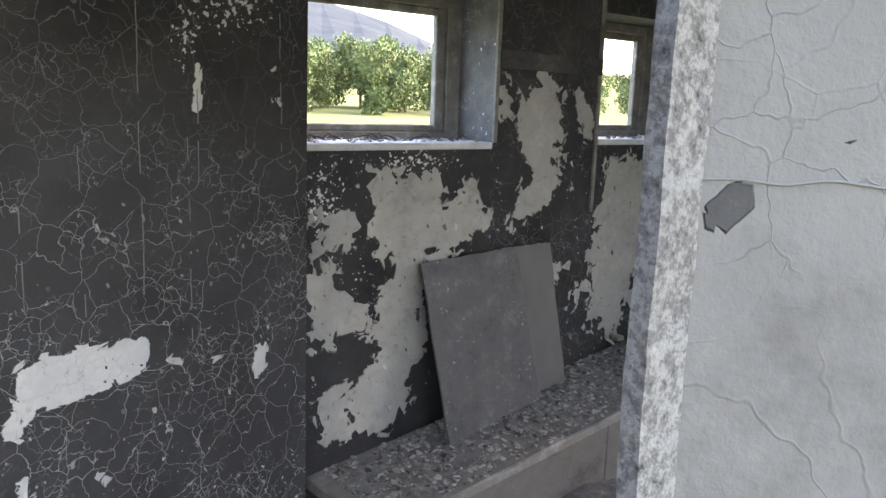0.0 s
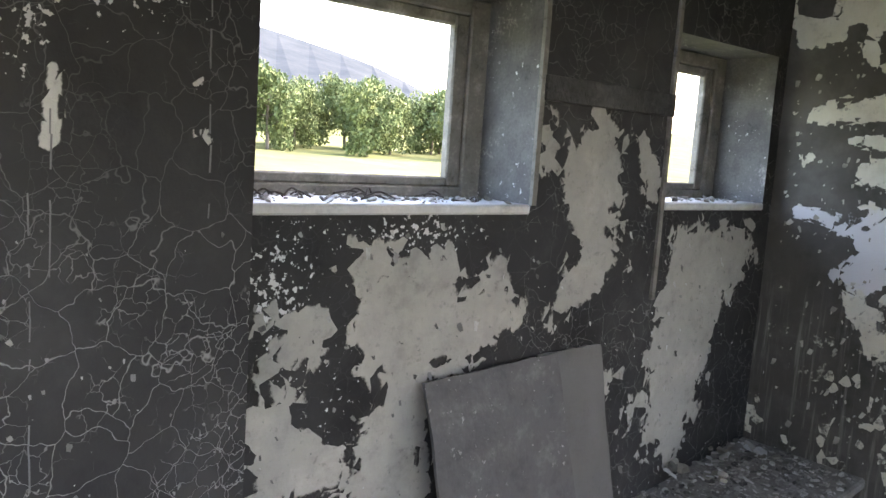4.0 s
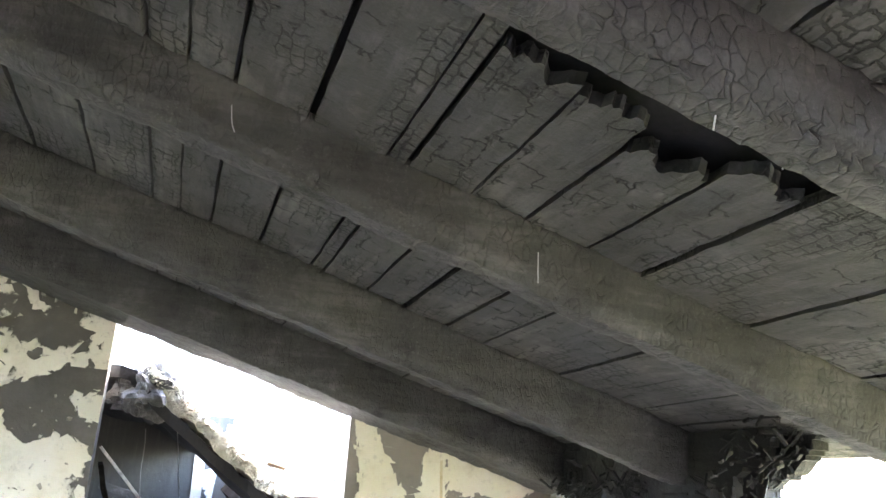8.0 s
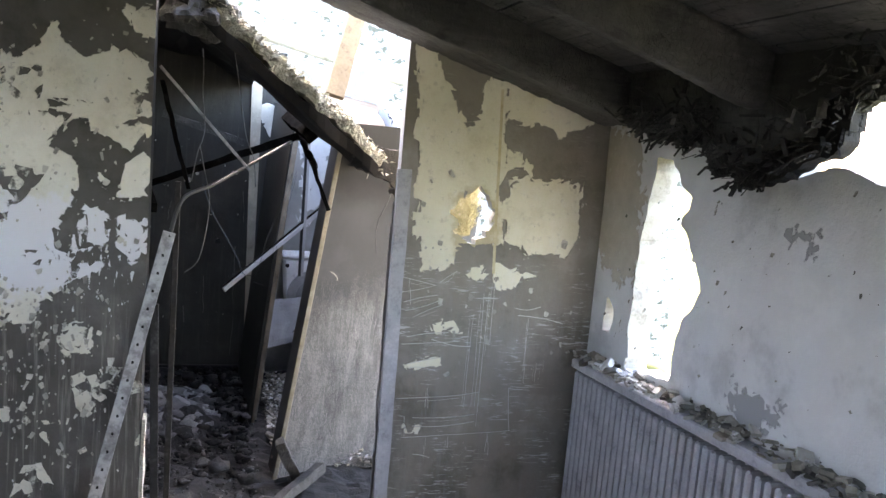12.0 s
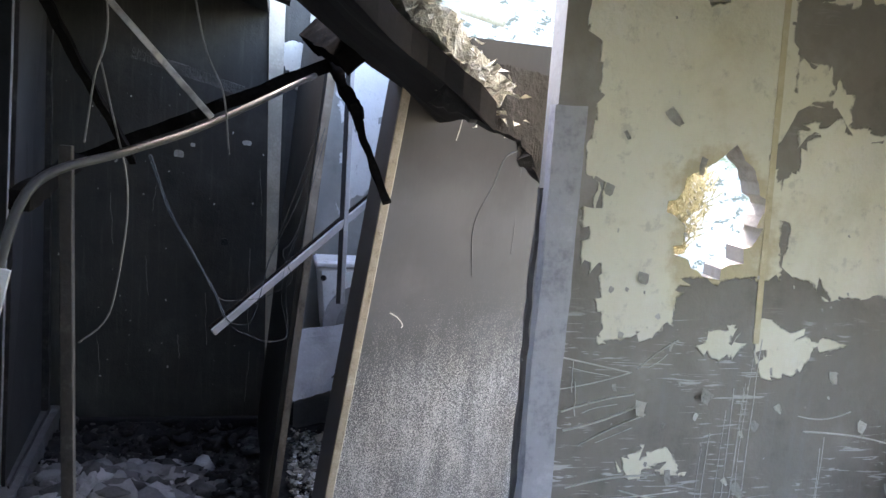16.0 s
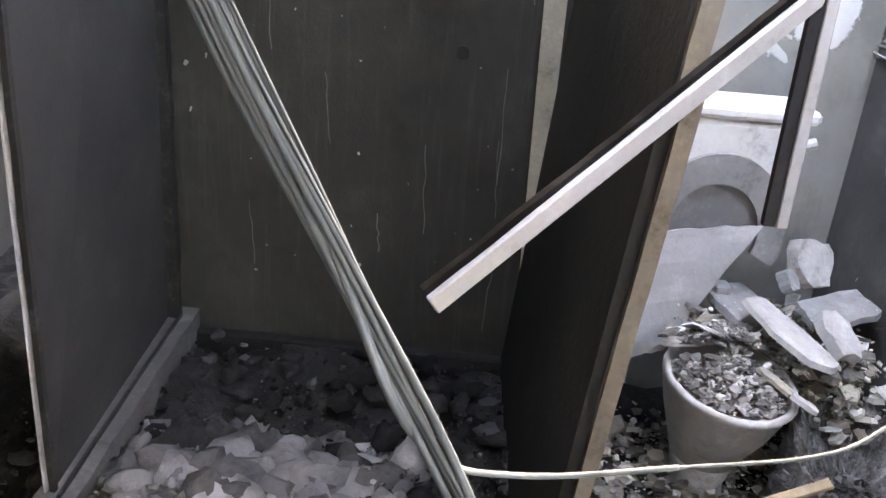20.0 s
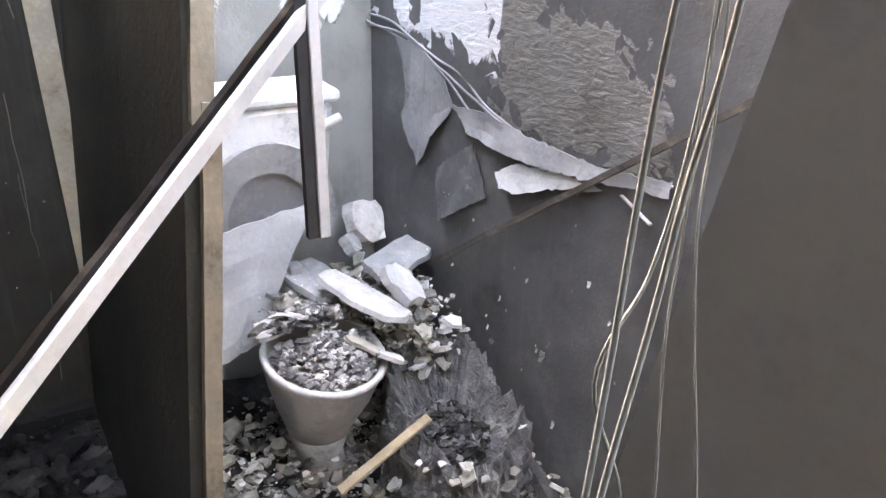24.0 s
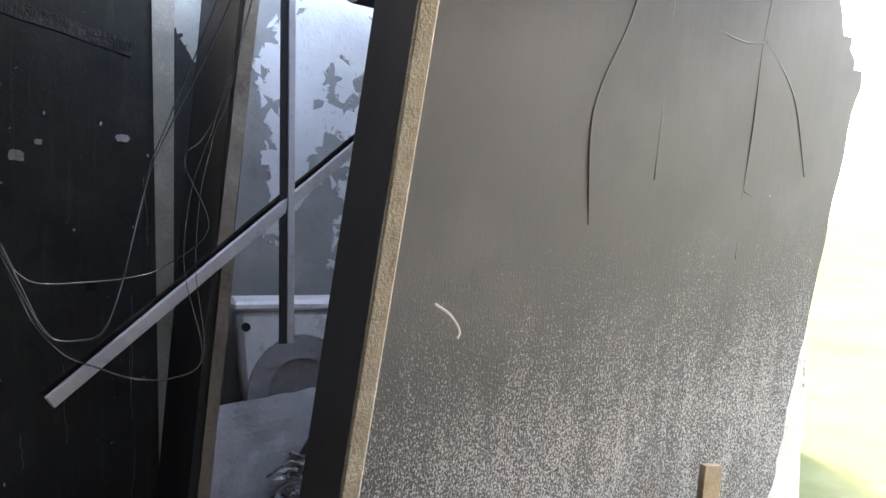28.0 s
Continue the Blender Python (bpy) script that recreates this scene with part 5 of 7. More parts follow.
def strip(name, a, b, w, h, mat, label, category="strip", up=(1, 0, 0), rough=0.0, holes=False):
    bm = bmesh.new()
    bar(bm, a, b, w, h, up=up, cuts=24 if rough else 1, rough=rough, bevel=0.0 if rough else 0.0015)
    ob = thing(name, bm, mat, label, category)
    if holes:
        for k in range(14):
            p = Vector(a).lerp(Vector(b), (k + 0.7) / 15)
            hb = bmesh.new()
            box(hb, (-0.003, -0.004, -0.005), (0.003, 0.004, 0.005), Matrix.Translation(p + Vector((-0.006, 0, 0))), 0.001)
            part("slot", hb, m_black, ob)
    return ob


strip("perforated_strip", (4.11, 1.52, 0.40), (4.19, 1.30, 1.40), 0.046, 0.008, m_strip, "bent perforated metal strip leaning in the doorway", holes=True)
tube("bent_strip_end", [(4.19, 1.30, 1.38), (4.25, 1.26, 1.52), (4.45, 1.16, 1.565), (4.8, 1.055, 1.61), (5.16, 0.80, 1.755)], 0.008, m_sidepanel)
tagged(bpy.data.objects["bent_strip_end"], "sooty metal channel bent over in the doorway", "strip")
strip("steel_upright", (4.58, 1.288, -0.05), (4.60, 1.297, 1.56), 0.024, 0.024, m_sootsteel, "sooty steel upright behind the doorway", "post")
strip("steel_upright", (4.18, 1.30, -0.05), (4.22, 1.345, 1.12), 0.03, 0.012, m_sootsteel, "bent steel strip standing beside the wall end", "post")
strip("ceiling_hanger", (4.53, 1.38, 2.02), (4.45, 1.015, 1.635), 0.012, 0.006, m_strip, "pale ceiling strip hanging down askew", "strip")
strip("burnt_joist", (5.72, 1.52, 1.45), (5.17, 0.735, 1.80), 0.036, 0.036, m_joist, "burnt joist fallen across the dark room", "timber", rough=0.006)
strip("burnt_joist", (4.66, 1.40, 1.44), (5.72, 1.52, 1.45), 0.04, 0.04, m_joist, "burnt joist end over the doorway", "timber", rough=0.006)
strip("burnt_joist", (4.4, 1.36, 1.95), (5.25, 1.28, 1.49), 0.018, 0.018, m_joist, "burnt brace below the sagging ceiling", "timber", rough=0.006)
strip("burnt_beam_end", (5.18, 0.755, 1.79), (4.72, 0.722, 1.66), 0.026, 0.026, m_joist, "charred beam bent over above the partition", "timber", rough=0.008)
strip("burnt_beam_end", (4.73, 0.730, 1.675), (4.57, 0.672, 1.484), 0.016, 0.016, m_joist, "charred beam end hanging before the partition", "timber", rough=0.008)
strip("burnt_beam_end", (4.95, 0.72, 1.80), (5.35, 0.80, 1.88), 0.07, 0.06, m_joist, "charred beam over the partition", "timber", rough=0.008)
strip("charred_stick", (5.10, 0.64, -0.05), (4.95, 0.78, 0.28), 0.05, 0.045, m_char, "charred stick lying by the partition", "timber", rough=0.008)
strip("charred_stick", (4.55, 0.95, 0.02), (5.05, 0.55, 0.10), 0.05, 0.05, m_char, "charred stick lying across the doorway", "timber", rough=0.008)
strip("splintered_stick", (5.14, 0.10, 0.45), (5.13, 0.075, 0.86), 0.03, 0.014, m_wood, "splintered stick before the partition", "timber", rough=0.004)
for k, pts in enumerate((((4.46, 1.22, 2.1), (4.47, 1.20, 1.8), (4.48, 1.225, 1.688), (4.49, 1.246, 1.573)), ((4.50, 1.10, 2.1), (4.48, 1.04, 1.8), (4.5, 1.0, 1.69), (4.5, 0.985, 1.571)), ((4.5, 1.215, 1.72), (4.5, 1.166, 1.5), (4.5, 1.193, 1.27), (4.5, 1.253, 1.19)))):
    tube("hanging_wire", pts, 0.0018, m_wire, wobble=0.01, seed=k)
    tagged(bpy.data.objects["hanging_wire" + (".%03d" % k if k else "")], "thin grey wire hanging from the burnt ceiling", "wire", "hanging wires")

# wool heaped on the broken ceiling edge
rng = random.Random(12)
bm = bmesh.new()
bar(bm, (4.50, 0.47, 1.715), (4.50, 1.20, 2.27), 0.20, 0.05, up=(0, -0.6, 0.8), cuts=60, rough=0.03, seed=2)
for k in range(2600):
    t = rng.random() ** 0.8
    y = 0.45 + 0.80 * t + rng.uniform(-0.03, 0.03)
    x = 4.38 + rng.random() ** 1.5 * 0.4
    z = 1.70 + 0.76 * (y - 0.5) + 0.04 + rng.uniform(-0.02, 0.05) - (0.06 * rng.random() if y < 0.6 else 0)
    s = rng.uniform(0.006, 0.020)
    m = Matrix.Translation((x, y, z)) @ Euler((rng.uniform(-0.7, 0.7), rng.uniform(-0.7, 0.7), rng.uniform(0, 6))).to_matrix().to_4x4()
    q = [bm.verts.new(m @ Vector(p)) for p in ((-s, -s * 0.3, 0), (s, -s * 0.4, s * 0.3), (s * 0.8, s * 0.4, 0), (-s * 0.9, s * 0.3, s * 0.4))]
    bm.faces.new(q)
tagged(link("mineral_wool", bm, m_wool), "torn mineral wool and shreds on the ceiling edge", "insulation", kind="stuff")
bm = bmesh.new()
bmesh.ops.create_icosphere(bm, subdivisions=4, radius=1.0)
for v in bm.verts:
    p = v.co.copy()
    v.co = Vector((4.46 + p.x * 0.10, 1.24 + p.y * 0.13, 2.24 + p.z * 0.10)) + p * noise.noise(p * 2.1) * 0.06 + p * noise.noise(p * 6) * 0.02
thing("charred_lump", bm, m_char, "charred lump of ceiling beside the doorway", "debris")

bm = bmesh.new()
vs = [bm.verts.new(p) for p in ((6.975, 0.86, 0.25), (6.975, 0.905, 0.28), (6.975, 0.95, 2.3), (6.975, 0.872, 2.3))]
ws = [bm.verts.new(v.co + Vector((0.014, 0, 0))) for v in vs]
bm.faces.new(vs)
bm.faces.new(ws[::-1])
for k in range(4):
    bm.faces.new((vs[k], ws[k], ws[(k + 1) % 4], vs[(k + 1) % 4]))
bmesh.ops.recalc_face_normals(bm, faces=bm.faces)
structure(link("trim_tan", bm, simple("mottled_tan", ((0.18, 0.165, 0.13), (0.38, 0.345, 0.275), (0.55, 0.50, 0.40)), 4.0)), "tan corner strip narrowing towards its foot", "trim")

# ---- dark room: slat, strips, cables ----
sl = strip("hanging_lath", (5.618, 1.079, 0.902), (6.073, 0.251, 1.578), 0.026, 0.010, m_slat, "white slat hanging askew across the burnt room", up=(0.9, 0.2, 0.3))
bm = bmesh.new()
bar(bm, (5.621, 1.090, 0.917), (6.076, 0.262, 1.593), 0.010, 0.010, up=(0.9, 0.2, 0.3), cuts=40, rough=0.003)
part("charred_edge", bm, m_joist, sl, "charred upper edge")
vs_ = strip("white_upright", (5.850, 0.630, 0.955), (5.866, 0.636, 1.98), 0.015, 0.012, m_slat, "white strip hanging upright before the toilet", up=(1, 0, 0))
bm = bmesh.new()
bar(bm, (5.856, 0.6455, 0.955), (5.872, 0.6515, 1.98), 0.0155, 0.014, up=(1, 0, 0))
part("charred_edge", bm, m_black, vs_, "blackened side")
tb = strip("hanging_timber", (6.215, 0.176, 1.235), (6.215, 0.185, 1.85), 0.046, 0.030, m_brown, "scorched brown timber hanging from above", "timber", rough=0.005)
bm = bmesh.new()
bar(bm, (6.235, 0.215, 1.235), (6.235, 0.235, 1.85), 0.034, 0.030, up=(1, 0, 0), cuts=14, rough=0.006)
part("burnt_side", bm, m_char, tb, "burnt side")


def cable(pts, r, mat, label, seed=0, wobble=0.006):
    ob = tube("cable", pts, r, mat, wobble=wobble, seed=seed, sides=7)
    return tagged(ob, label, "cable", "hanging cables")


MAIN = ((5.057, 1.207, 1.521), (5.01, 1.152, 1.39), (4.962, 1.092, 1.297), (4.95, 1.060, 1.243), (4.945, 1.038, 1.203), (4.95, 1.023, 1.166), (4.968, 1.010, 1.128))
OUTER = ((4.985, 0.985, 1.092), (4.983, 0.956, 1.079), (4.969, 0.923, 1.068), (4.944, 0.884, 1.070), (4.934, 0.852, 1.093))
INNER = ((4.98, 0.995, 1.108), (4.960, 0.970, 1.109), (4.945, 0.947, 1.119), (4.93, 0.930, 1.165))
RISE_A = ((4.944, 0.914, 1.24), (4.950, 0.905, 1.287), (4.958, 0.894, 1.315), (4.967, 0.882, 1.345), (4.976, 0.87, 1.375), (4.985, 0.857, 1.41), (4.996, 0.842, 1.455), (5.012, 0.822, 1.52), (5.04, 0.79, 1.62))
RISE_B = ((4.938, 0.914, 1.24), (4.948, 0.901, 1.287), (4.957, 0.883, 1.327), (4.964, 0.871, 1.352), (4.970, 0.86, 1.376), (4.980, 0.846, 1.41), (4.992, 0.83, 1.455), (5.008, 0.808, 1.52), (5.03, 0.775, 1.62))
RISE_C = ((4.950, 0.858, 1.18), (4.961, 0.853, 1.257), (4.981, 0.843, 1.306), (4.991, 0.838, 1.332), (4.999, 0.83, 1.354), (5.008, 0.822, 1.385), (5.02, 0.808, 1.44), (5.035, 0.79, 1.51), (5.05, 0.77, 1.60))
RISE_D = ((4.960, 0.868, 1.18), (4.966, 0.863, 1.256), (4.984, 0.851, 1.303), (4.992, 0.843, 1.328), (5.002, 0.833, 1.365), (5.015, 0.818, 1.42), (5.03, 0.80, 1.50), (5.05, 0.775, 1.60))
SIDE = ((4.985, 1.015, 1.168), (5.0, 0.97, 1.166), (5.008, 0.925, 1.169), (5.023, 0.891, 1.179), (5.0, 0.845, 1.222), (4.987, 0.869, 1.291), (4.991, 0.851, 1.317), (5.0, 0.835, 1.35), (5.012, 0.82, 1.4), (5.03, 0.80, 1.48), (5.06, 0.77, 1.6))
for k, (run, r) in enumerate(((MAIN + INNER + RISE_A, 0.0008), (MAIN + INNER + RISE_B, 0.0008), (MAIN + OUTER + RISE_C, 0.0004), (MAIN + OUTER + RISE_D, 0.0004), (MAIN[:5] + SIDE, 0.0006), (MAIN, 0.0009))):
    # the strands lie loosely round the line of the bundle
    pts = []
    for n, p in enumerate(run):
        a = k * 1.05 + n * 0.9
        d = 0.0028 if n < 7 else 0.0015
        pts.append((p[0] + d * 0.3 * math.cos(a), p[1] + d * math.sin(a), p[2] + d * 0.6 * math.cos(a)))
    cable(pts, r, m_greenwire, "soot-covered cable of a loosely hanging bundle", k, 0.0012)
    if k < 5:
        cable([(x, y + 0.0012, z) for x, y, z in pts[:7]], 0.0009, m_greenwire, "insulated stretch of a cable in the hanging bundle", k, 0.003)

# ---- toilet ----
wc = empty("toilet", "soot-stained ceramic toilet with raised seat, filled with debris", "toilet")


def lathe(bm, rings, sides=28):
    """Oval rings (x, y, z, rx, ry) joined into a shell."""
    out = []
    for x, y, z, rx, ry in rings:
        out.append([bm.verts.new((x + rx * math.cos(a), y + ry * math.sin(a), z)) for a in (2 * math.pi * j / sides for j in range(sides))])
    for r0, r1 in zip(out, out[1:]):
        for j in range(sides):
            bm.faces.new((r0[j], r0[(j + 1) % sides], r1[(j + 1) % sides], r1[j]))
    return out


bm = bmesh.new()
r = lathe(bm, [(6.46, 0.45, 0.16, 0.085, 0.075), (6.455, 0.448, 0.22, 0.115, 0.095), (6.44, 0.445, 0.30, 0.155, 0.122), (6.43, 0.442, 0.375, 0.184, 0.140), (6.425, 0.440, 0.390, 0.192, 0.146), (6.425, 0.440, 0.400, 0.188, 0.142), (6.425, 0.440, 0.398, 0.176, 0.130), (6.425, 0.440, 0.375, 0.165, 0.120), (6.43, 0.44, 0.33, 0.14, 0.10)])
bm.faces.new(r[0][::-1])
bm.faces.new(r[-1])
part("bowl", bm, m_ceramic, wc, "sooty ceramic bowl", smooth=True)
bm = bmesh.new()
r = lathe(bm, [(6.49, 0.45, -0.05, 0.12, 0.09), (6.49, 0.45, 0.02, 0.105, 0.075), (6.475, 0.45, 0.10, 0.085, 0.062), (6.46, 0.45, 0.17, 0.092, 0.078)])
bm.faces.new(r[-1])
part("pedestal", bm, m_ceramic, wc, "ceramic pedestal", smooth=True)
bm = bmesh.new()
box(bm, (6.72, 0.275, 0.60), (6.90, 0.675, 0.925), None, 0.02)
for v in bm.verts:
    if v.co.z < 0.7:
        v.co.y = 0.475 + (v.co.y - 0.475) * 0.85
cistern = part("cistern", bm, m_cistern, wc, "white cistern")
bm = bmesh.new()
box(bm, (6.705, 0.262, 0.922), (6.91, 0.688, 0.955), None, 0.010)
part("cistern_lid", bm, m_cistern, cistern, "white cistern lid")
bm = bmesh.new()
bmesh.ops.create_cone(bm, cap_ends=True, segments=18, radius1=0.014, radius2=0.014, depth=0.012, matrix=Matrix.Translation((6.716, 0.645, 0.872)) @ Matrix.Rotation(radians(90), 4, "Y"))
part("lever_hole", bm, m_black, cistern, "dark lever hole")
bm = bmesh.new()
bmesh.ops.create_cone(bm, cap_ends=True, segments=12, radius1=0.014, radius2=0.014, depth=0.07, matrix=Matrix.Translation((6.69, 0.305, 0.875)) @ Matrix.Rotation(radians(70), 4, "X"))
part("overflow_pipe", bm, m_ceramic, cistern, "pale overflow stub")


def seat_arc(ro, ri, x, thick, zc, yc, squash=1.15):
    bm = bmesh.new()
    rings = []
    for j in range(25):
        a = math.pi * (-0.12 + 1.24 * j / 24)
        rings.append([bm.verts.new((xx, yc + rr * math.cos(a), zc + rr * squash * math.sin(a))) for xx, rr in ((x, ro), (x, ri), (x + thick, ri), (x + thick, ro))])
    for a, b in zip(rings, rings[1:]):
        for k in range(4):
            bm.faces.new((a[k], a[(k + 1) % 4], b[(k + 1) % 4], b[k]))
    bm.faces.new(rings[0][::-1])
    bm.faces.new(rings[-1])
    bmesh.ops.recalc_face_normals(bm, faces=bm.faces)
    return bm


m_seat = simple("sooty_seat_plastic", ((0.14, 0.14, 0.14), (0.24, 0.24, 0.24), (0.34, 0.34, 0.34)), 9.0, 0.4, bump=0.1)
m_lid = simple("sooty_lid_plastic", ((0.11, 0.11, 0.11), (0.18, 0.18, 0.18), (0.26, 0.26, 0.26)), 7.0, 0.4, bump=0.1)
ring = part("seat", seat_arc(0.172, 0.108, 6.675, 0.018, 0.65, 0.470), m_seat, wc, "raised grey seat ring", smooth=False)
part("seat_lid", seat_arc(0.165, 0.004, 6.697, 0.008, 0.65, 0.470), m_lid, wc, "raised dark grey lid")
for yy in (0.42, 0.52):
    bm = bmesh.new()
    box(bm, (6.655, yy - 0.02, 0.455), (6.70, yy + 0.02, 0.52), None, 0.006)
    part("hinge", bm, m_seat, ring)
leaning_board("fallen_shelf", (6.50, 0.78, 0.33), (6.60, 0.56, 0.36), (6.60, 0.76, 0.645), (6.68, 0.36, 0.68), 0.012, simple("grey_shelf", ((0.26, 0.26, 0.26), (0.34, 0.34, 0.34), (0.44, 0.44, 0.435)), 7.0, 0.6), "speckled grey shelf fallen beside the toilet")


# ---- rubble ----
def in_bowl(r):
    a, d = r.uniform(0, 6.283), math.sqrt(r.random())
    return (6.425 + 0.165 * d * math.cos(a), 0.44 + 0.12 * d * math.sin(a), 0.385 + 0.06 * (1 - d) + r.uniform(0, 0.02) + (0.05 if math.cos(a) > 0.3 else 0))


def plate(name, centre, size, seed, tilt=(0, 0, 0), thick=0.014, mat=None, label="", category="slab", group="plaster slabs on the toilet"):
    """A broken flat piece with a jagged outline and its own thickness."""
    r = random.Random(seed)
    m = Matrix.Translation(centre) @ Euler([radians(a) for a in tilt]).to_matrix().to_4x4()
    n = 17
    ring = []
    for k in range(n):
        a = 6.283 * k / n
        d = r.uniform(0.76, 1.0) / max(abs(math.cos(a)), abs(math.sin(a))) ** 0.6
        ring.append((size[0] * d * math.cos(a), size[1] * d * math.sin(a)))
    bm = bmesh.new()
    lo = [bm.verts.new(m @ Vector((x, y, -thick / 2))) for x, y in ring]
    hi = [bm.verts.new(m @ Vector((x * 0.96, y * 0.96, thick / 2 + r.uniform(-0.15, 0.15) * thick))) for x, y in ring]
    bm.faces.new(lo[::-1])
    bm.faces.new(hi)
    for k in range(n):
        bm.faces.new((lo[k], lo[(k + 1) % n], hi[(k + 1) % n], hi[k]))
    return thing(name, bm, mat, label, category, group)


chips("bowl_rubble", 1500, in_bowl, (0.003, 0.024), m_crumb, "burnt crumbs filling the toilet bowl", seed=21)
chips("bowl_scraps", 60, lambda r: (r.uniform(6.40, 6.64), r.uniform(0.26, 0.58), r.uniform(0.44, 0.485)), (0.012, 0.05), m_pale, "broken plaster and laths on the toilet", seed=22, flat=0.2)
m_grey_slab = simple("speckled_grey_slab", ((0.16, 0.16, 0.16), (0.24, 0.24, 0.24), (0.34, 0.34, 0.337)), 22.0, 0.7, flecks=0.9)
m_white_chip = simple("white_plaster_face", ((0.20, 0.20, 0.196), (0.33, 0.33, 0.324), (0.44, 0.44, 0.432)), 15.0, 0.9)
plate("plaster_slab", (6.63, 0.375, 0.485), (0.125, 0.085), 1, (4, -6, 20), 0.016, m_grey_slab, "smooth speckled grey slab lying on the toilet")
plate("plaster_slab", (6.46, 0.315, 0.50), (0.135, 0.062), 2, (8, -16, 38), 0.014, m_white_chip, "white broken plaster slab on the toilet")
plate("plaster_slab", (6.50, 0.195, 0.49), (0.072, 0.05), 3, (15, -30, 15), 0.026, m_white_chip, "small white plaster lump on the toilet")
plate("plaster_slab", (6.68, 0.12, 0.475), (0.07, 0.13), 4, (-5, -6, 20), 0.016, m_grey_slab, "grey slab behind the toilet bowl")
plate("plaster_slab", (6.82, 0.155, 0.54), (0.07, 0.075), 5, (20, -60, 10), 0.035, m_chip, "rough grey mortar lump behind the toilet")
plate("plaster_slab", (6.74, 0.235, 0.515), (0.032, 0.03), 6, (5, -50, 40), 0.03, m_white_chip, "white cube of broken plaster")
plate("plaster_slab", (6.53, 0.485, 0.455), (0.115, 0.018), 7, (3, -4, -86), 0.010, m_chip, "pale broken lath across the bowl")
plate("plaster_slab", (6.49, 0.515, 0.445), (0.085, 0.016), 8, (3, -4, -80), 0.012, m_chip, "pale splinter across the bowl")
plate("plaster_slab", (6.36, 0.36, 0.43), (0.06, 0.02), 9, (10, -14, 40), 0.008, m_pale, "curved shard standing in the bowl")
plate("plaster_slab", (6.30, 0.32, 0.42), (0.035, 0.028), 12, (18, -20, 60), 0.010, m_white_chip, "white shard on the bowl's rim")


def clods(name, n, place, size, mat, label, seed):
    """Soft burnt clods, each a rounded uneven lump."""
    r = random.Random(seed)
    base = bmesh.new()
    bmesh.ops.create_icosphere(base, subdivisions=2, radius=1.0)
    vs, fs = [v.co.copy() for v in base.verts], [[v.index for v in f.verts] for f in base.faces]
    base.free()
    verts, faces = [], []
    for k in range(n):
        p, s = Vector(place(r)), size[0] + (size[1] - size[0]) * r.random() ** 2.2
        off = Vector((k * 3.7, seed, 0))
        o = len(verts)
        sq = (r.uniform(0.5, 1.4), r.uniform(0.5, 1.4), r.uniform(0.35, 0.8))
        for v in vs:
            d = 1.0 + 0.75 * noise.noise(v * 1.1 + off) + 0.5 * noise.noise(v * 2.7 + off)
            verts.append((p.x + v.x * s * d * sq[0], p.y + v.y * s * d * sq[1], p.z + v.z * s * d * sq[2]))
        faces += [[o + q for q in f] for f in fs]
    me = bpy.data.meshes.new(name)
    me.from_pydata(verts, [], faces)
    me.materials.append(mat)
    me.polygons.foreach_set("use_smooth", [True] * len(faces))
    return tagged(new(name, me), label, "debris", kind="stuff")


def mound(name, cx, cy, rx, ry, h, z0, mat, label, seed=0, n=36):
    bm = bmesh.new()
    g = {}
    for i in range(n + 1):
        for j in range(n + 1):
            u, v = 2 * i / n - 1, 2 * j / n - 1
            d = min(1.0, math.hypot(u, v))
            p = Vector((cx + u * rx, cy + v * ry, seed))
            z = z0 + h * (1 - d * d) ** 1.2 * (0.75 + 0.6 * noise.noise(p * 6)) + noise.noise(p * 14) * 0.035 * (1 - d) + noise.noise(p * 33) * 0.018 * (1 - d)
            g[i, j] = bm.verts.new((p.x, p.y, z - 0.05 * d))
    for i in range(n):
        for j in range(n):
            bm.faces.new((g[i, j], g[i + 1, j], g[i + 1, j + 1], g[i, j + 1]))
    return tagged(link(name, bm, mat), label, "rubble", kind="stuff")


def burnt_bag(cx, cy):
    """A slumped burnt sack, crumpled all over, with a hollow of cinders in its top."""
    bm = bmesh.new()
    rings = []
    prof = ((1.0, 0.0), (1.02, 0.10), (1.0, 0.19), (0.96, 0.25), (0.90, 0.285), (0.83, 0.285), (0.77, 0.25), (0.72, 0.20), (0.55, 0.175), (0.25, 0.17), (0.05, 0.17))
    steps = [(f0 + (f1 - f0) * k / 4, z0 + (z1 - z0) * k / 4) for (f0, z0), (f1, z1) in zip(prof, prof[1:]) for k in range(4)] + [prof[-1]]
    n = 150
    for f, z in steps:
        ring = []
        for j in range(n):
            a = 6.2832 * j / n
            d = Vector((math.cos(a), math.sin(a), z * 3 + f))
            fold = 0.26 * (0.30 - abs(noise.noise(d * 2.7))) + 0.16 * (0.25 - abs(noise.noise(d * 6.1))) + 0.07 * noise.noise(d * 14)
            w = 1.0 + 0.20 * noise.noise(d * 1.7) + fold
            lift = 0.16 * noise.noise(d * 2.1) + 0.9 * fold
            ring.append(bm.verts.new((cx + 0.21 * f * w * math.cos(a), max(y_cell(cx) + 0.02, cy + 0.15 * f * w * math.sin(a)), z * (1.0 + lift + 0.22 * math.cos(a)) + 0.012 * noise.noise(d * 23))))
        rings.append(ring)
    for r0, r1 in zip(rings, rings[1:]):
        for j in range(n):
            bm.faces.new((r0[j], r0[(j + 1) % n], r1[(j + 1) % n], r1[j]))
    bm.faces.new(rings[-1])
    return thing("burnt_sack", bm, m_sack, "slumped grey burnt sack with a hollow of cinders beside the toilet", "sack")


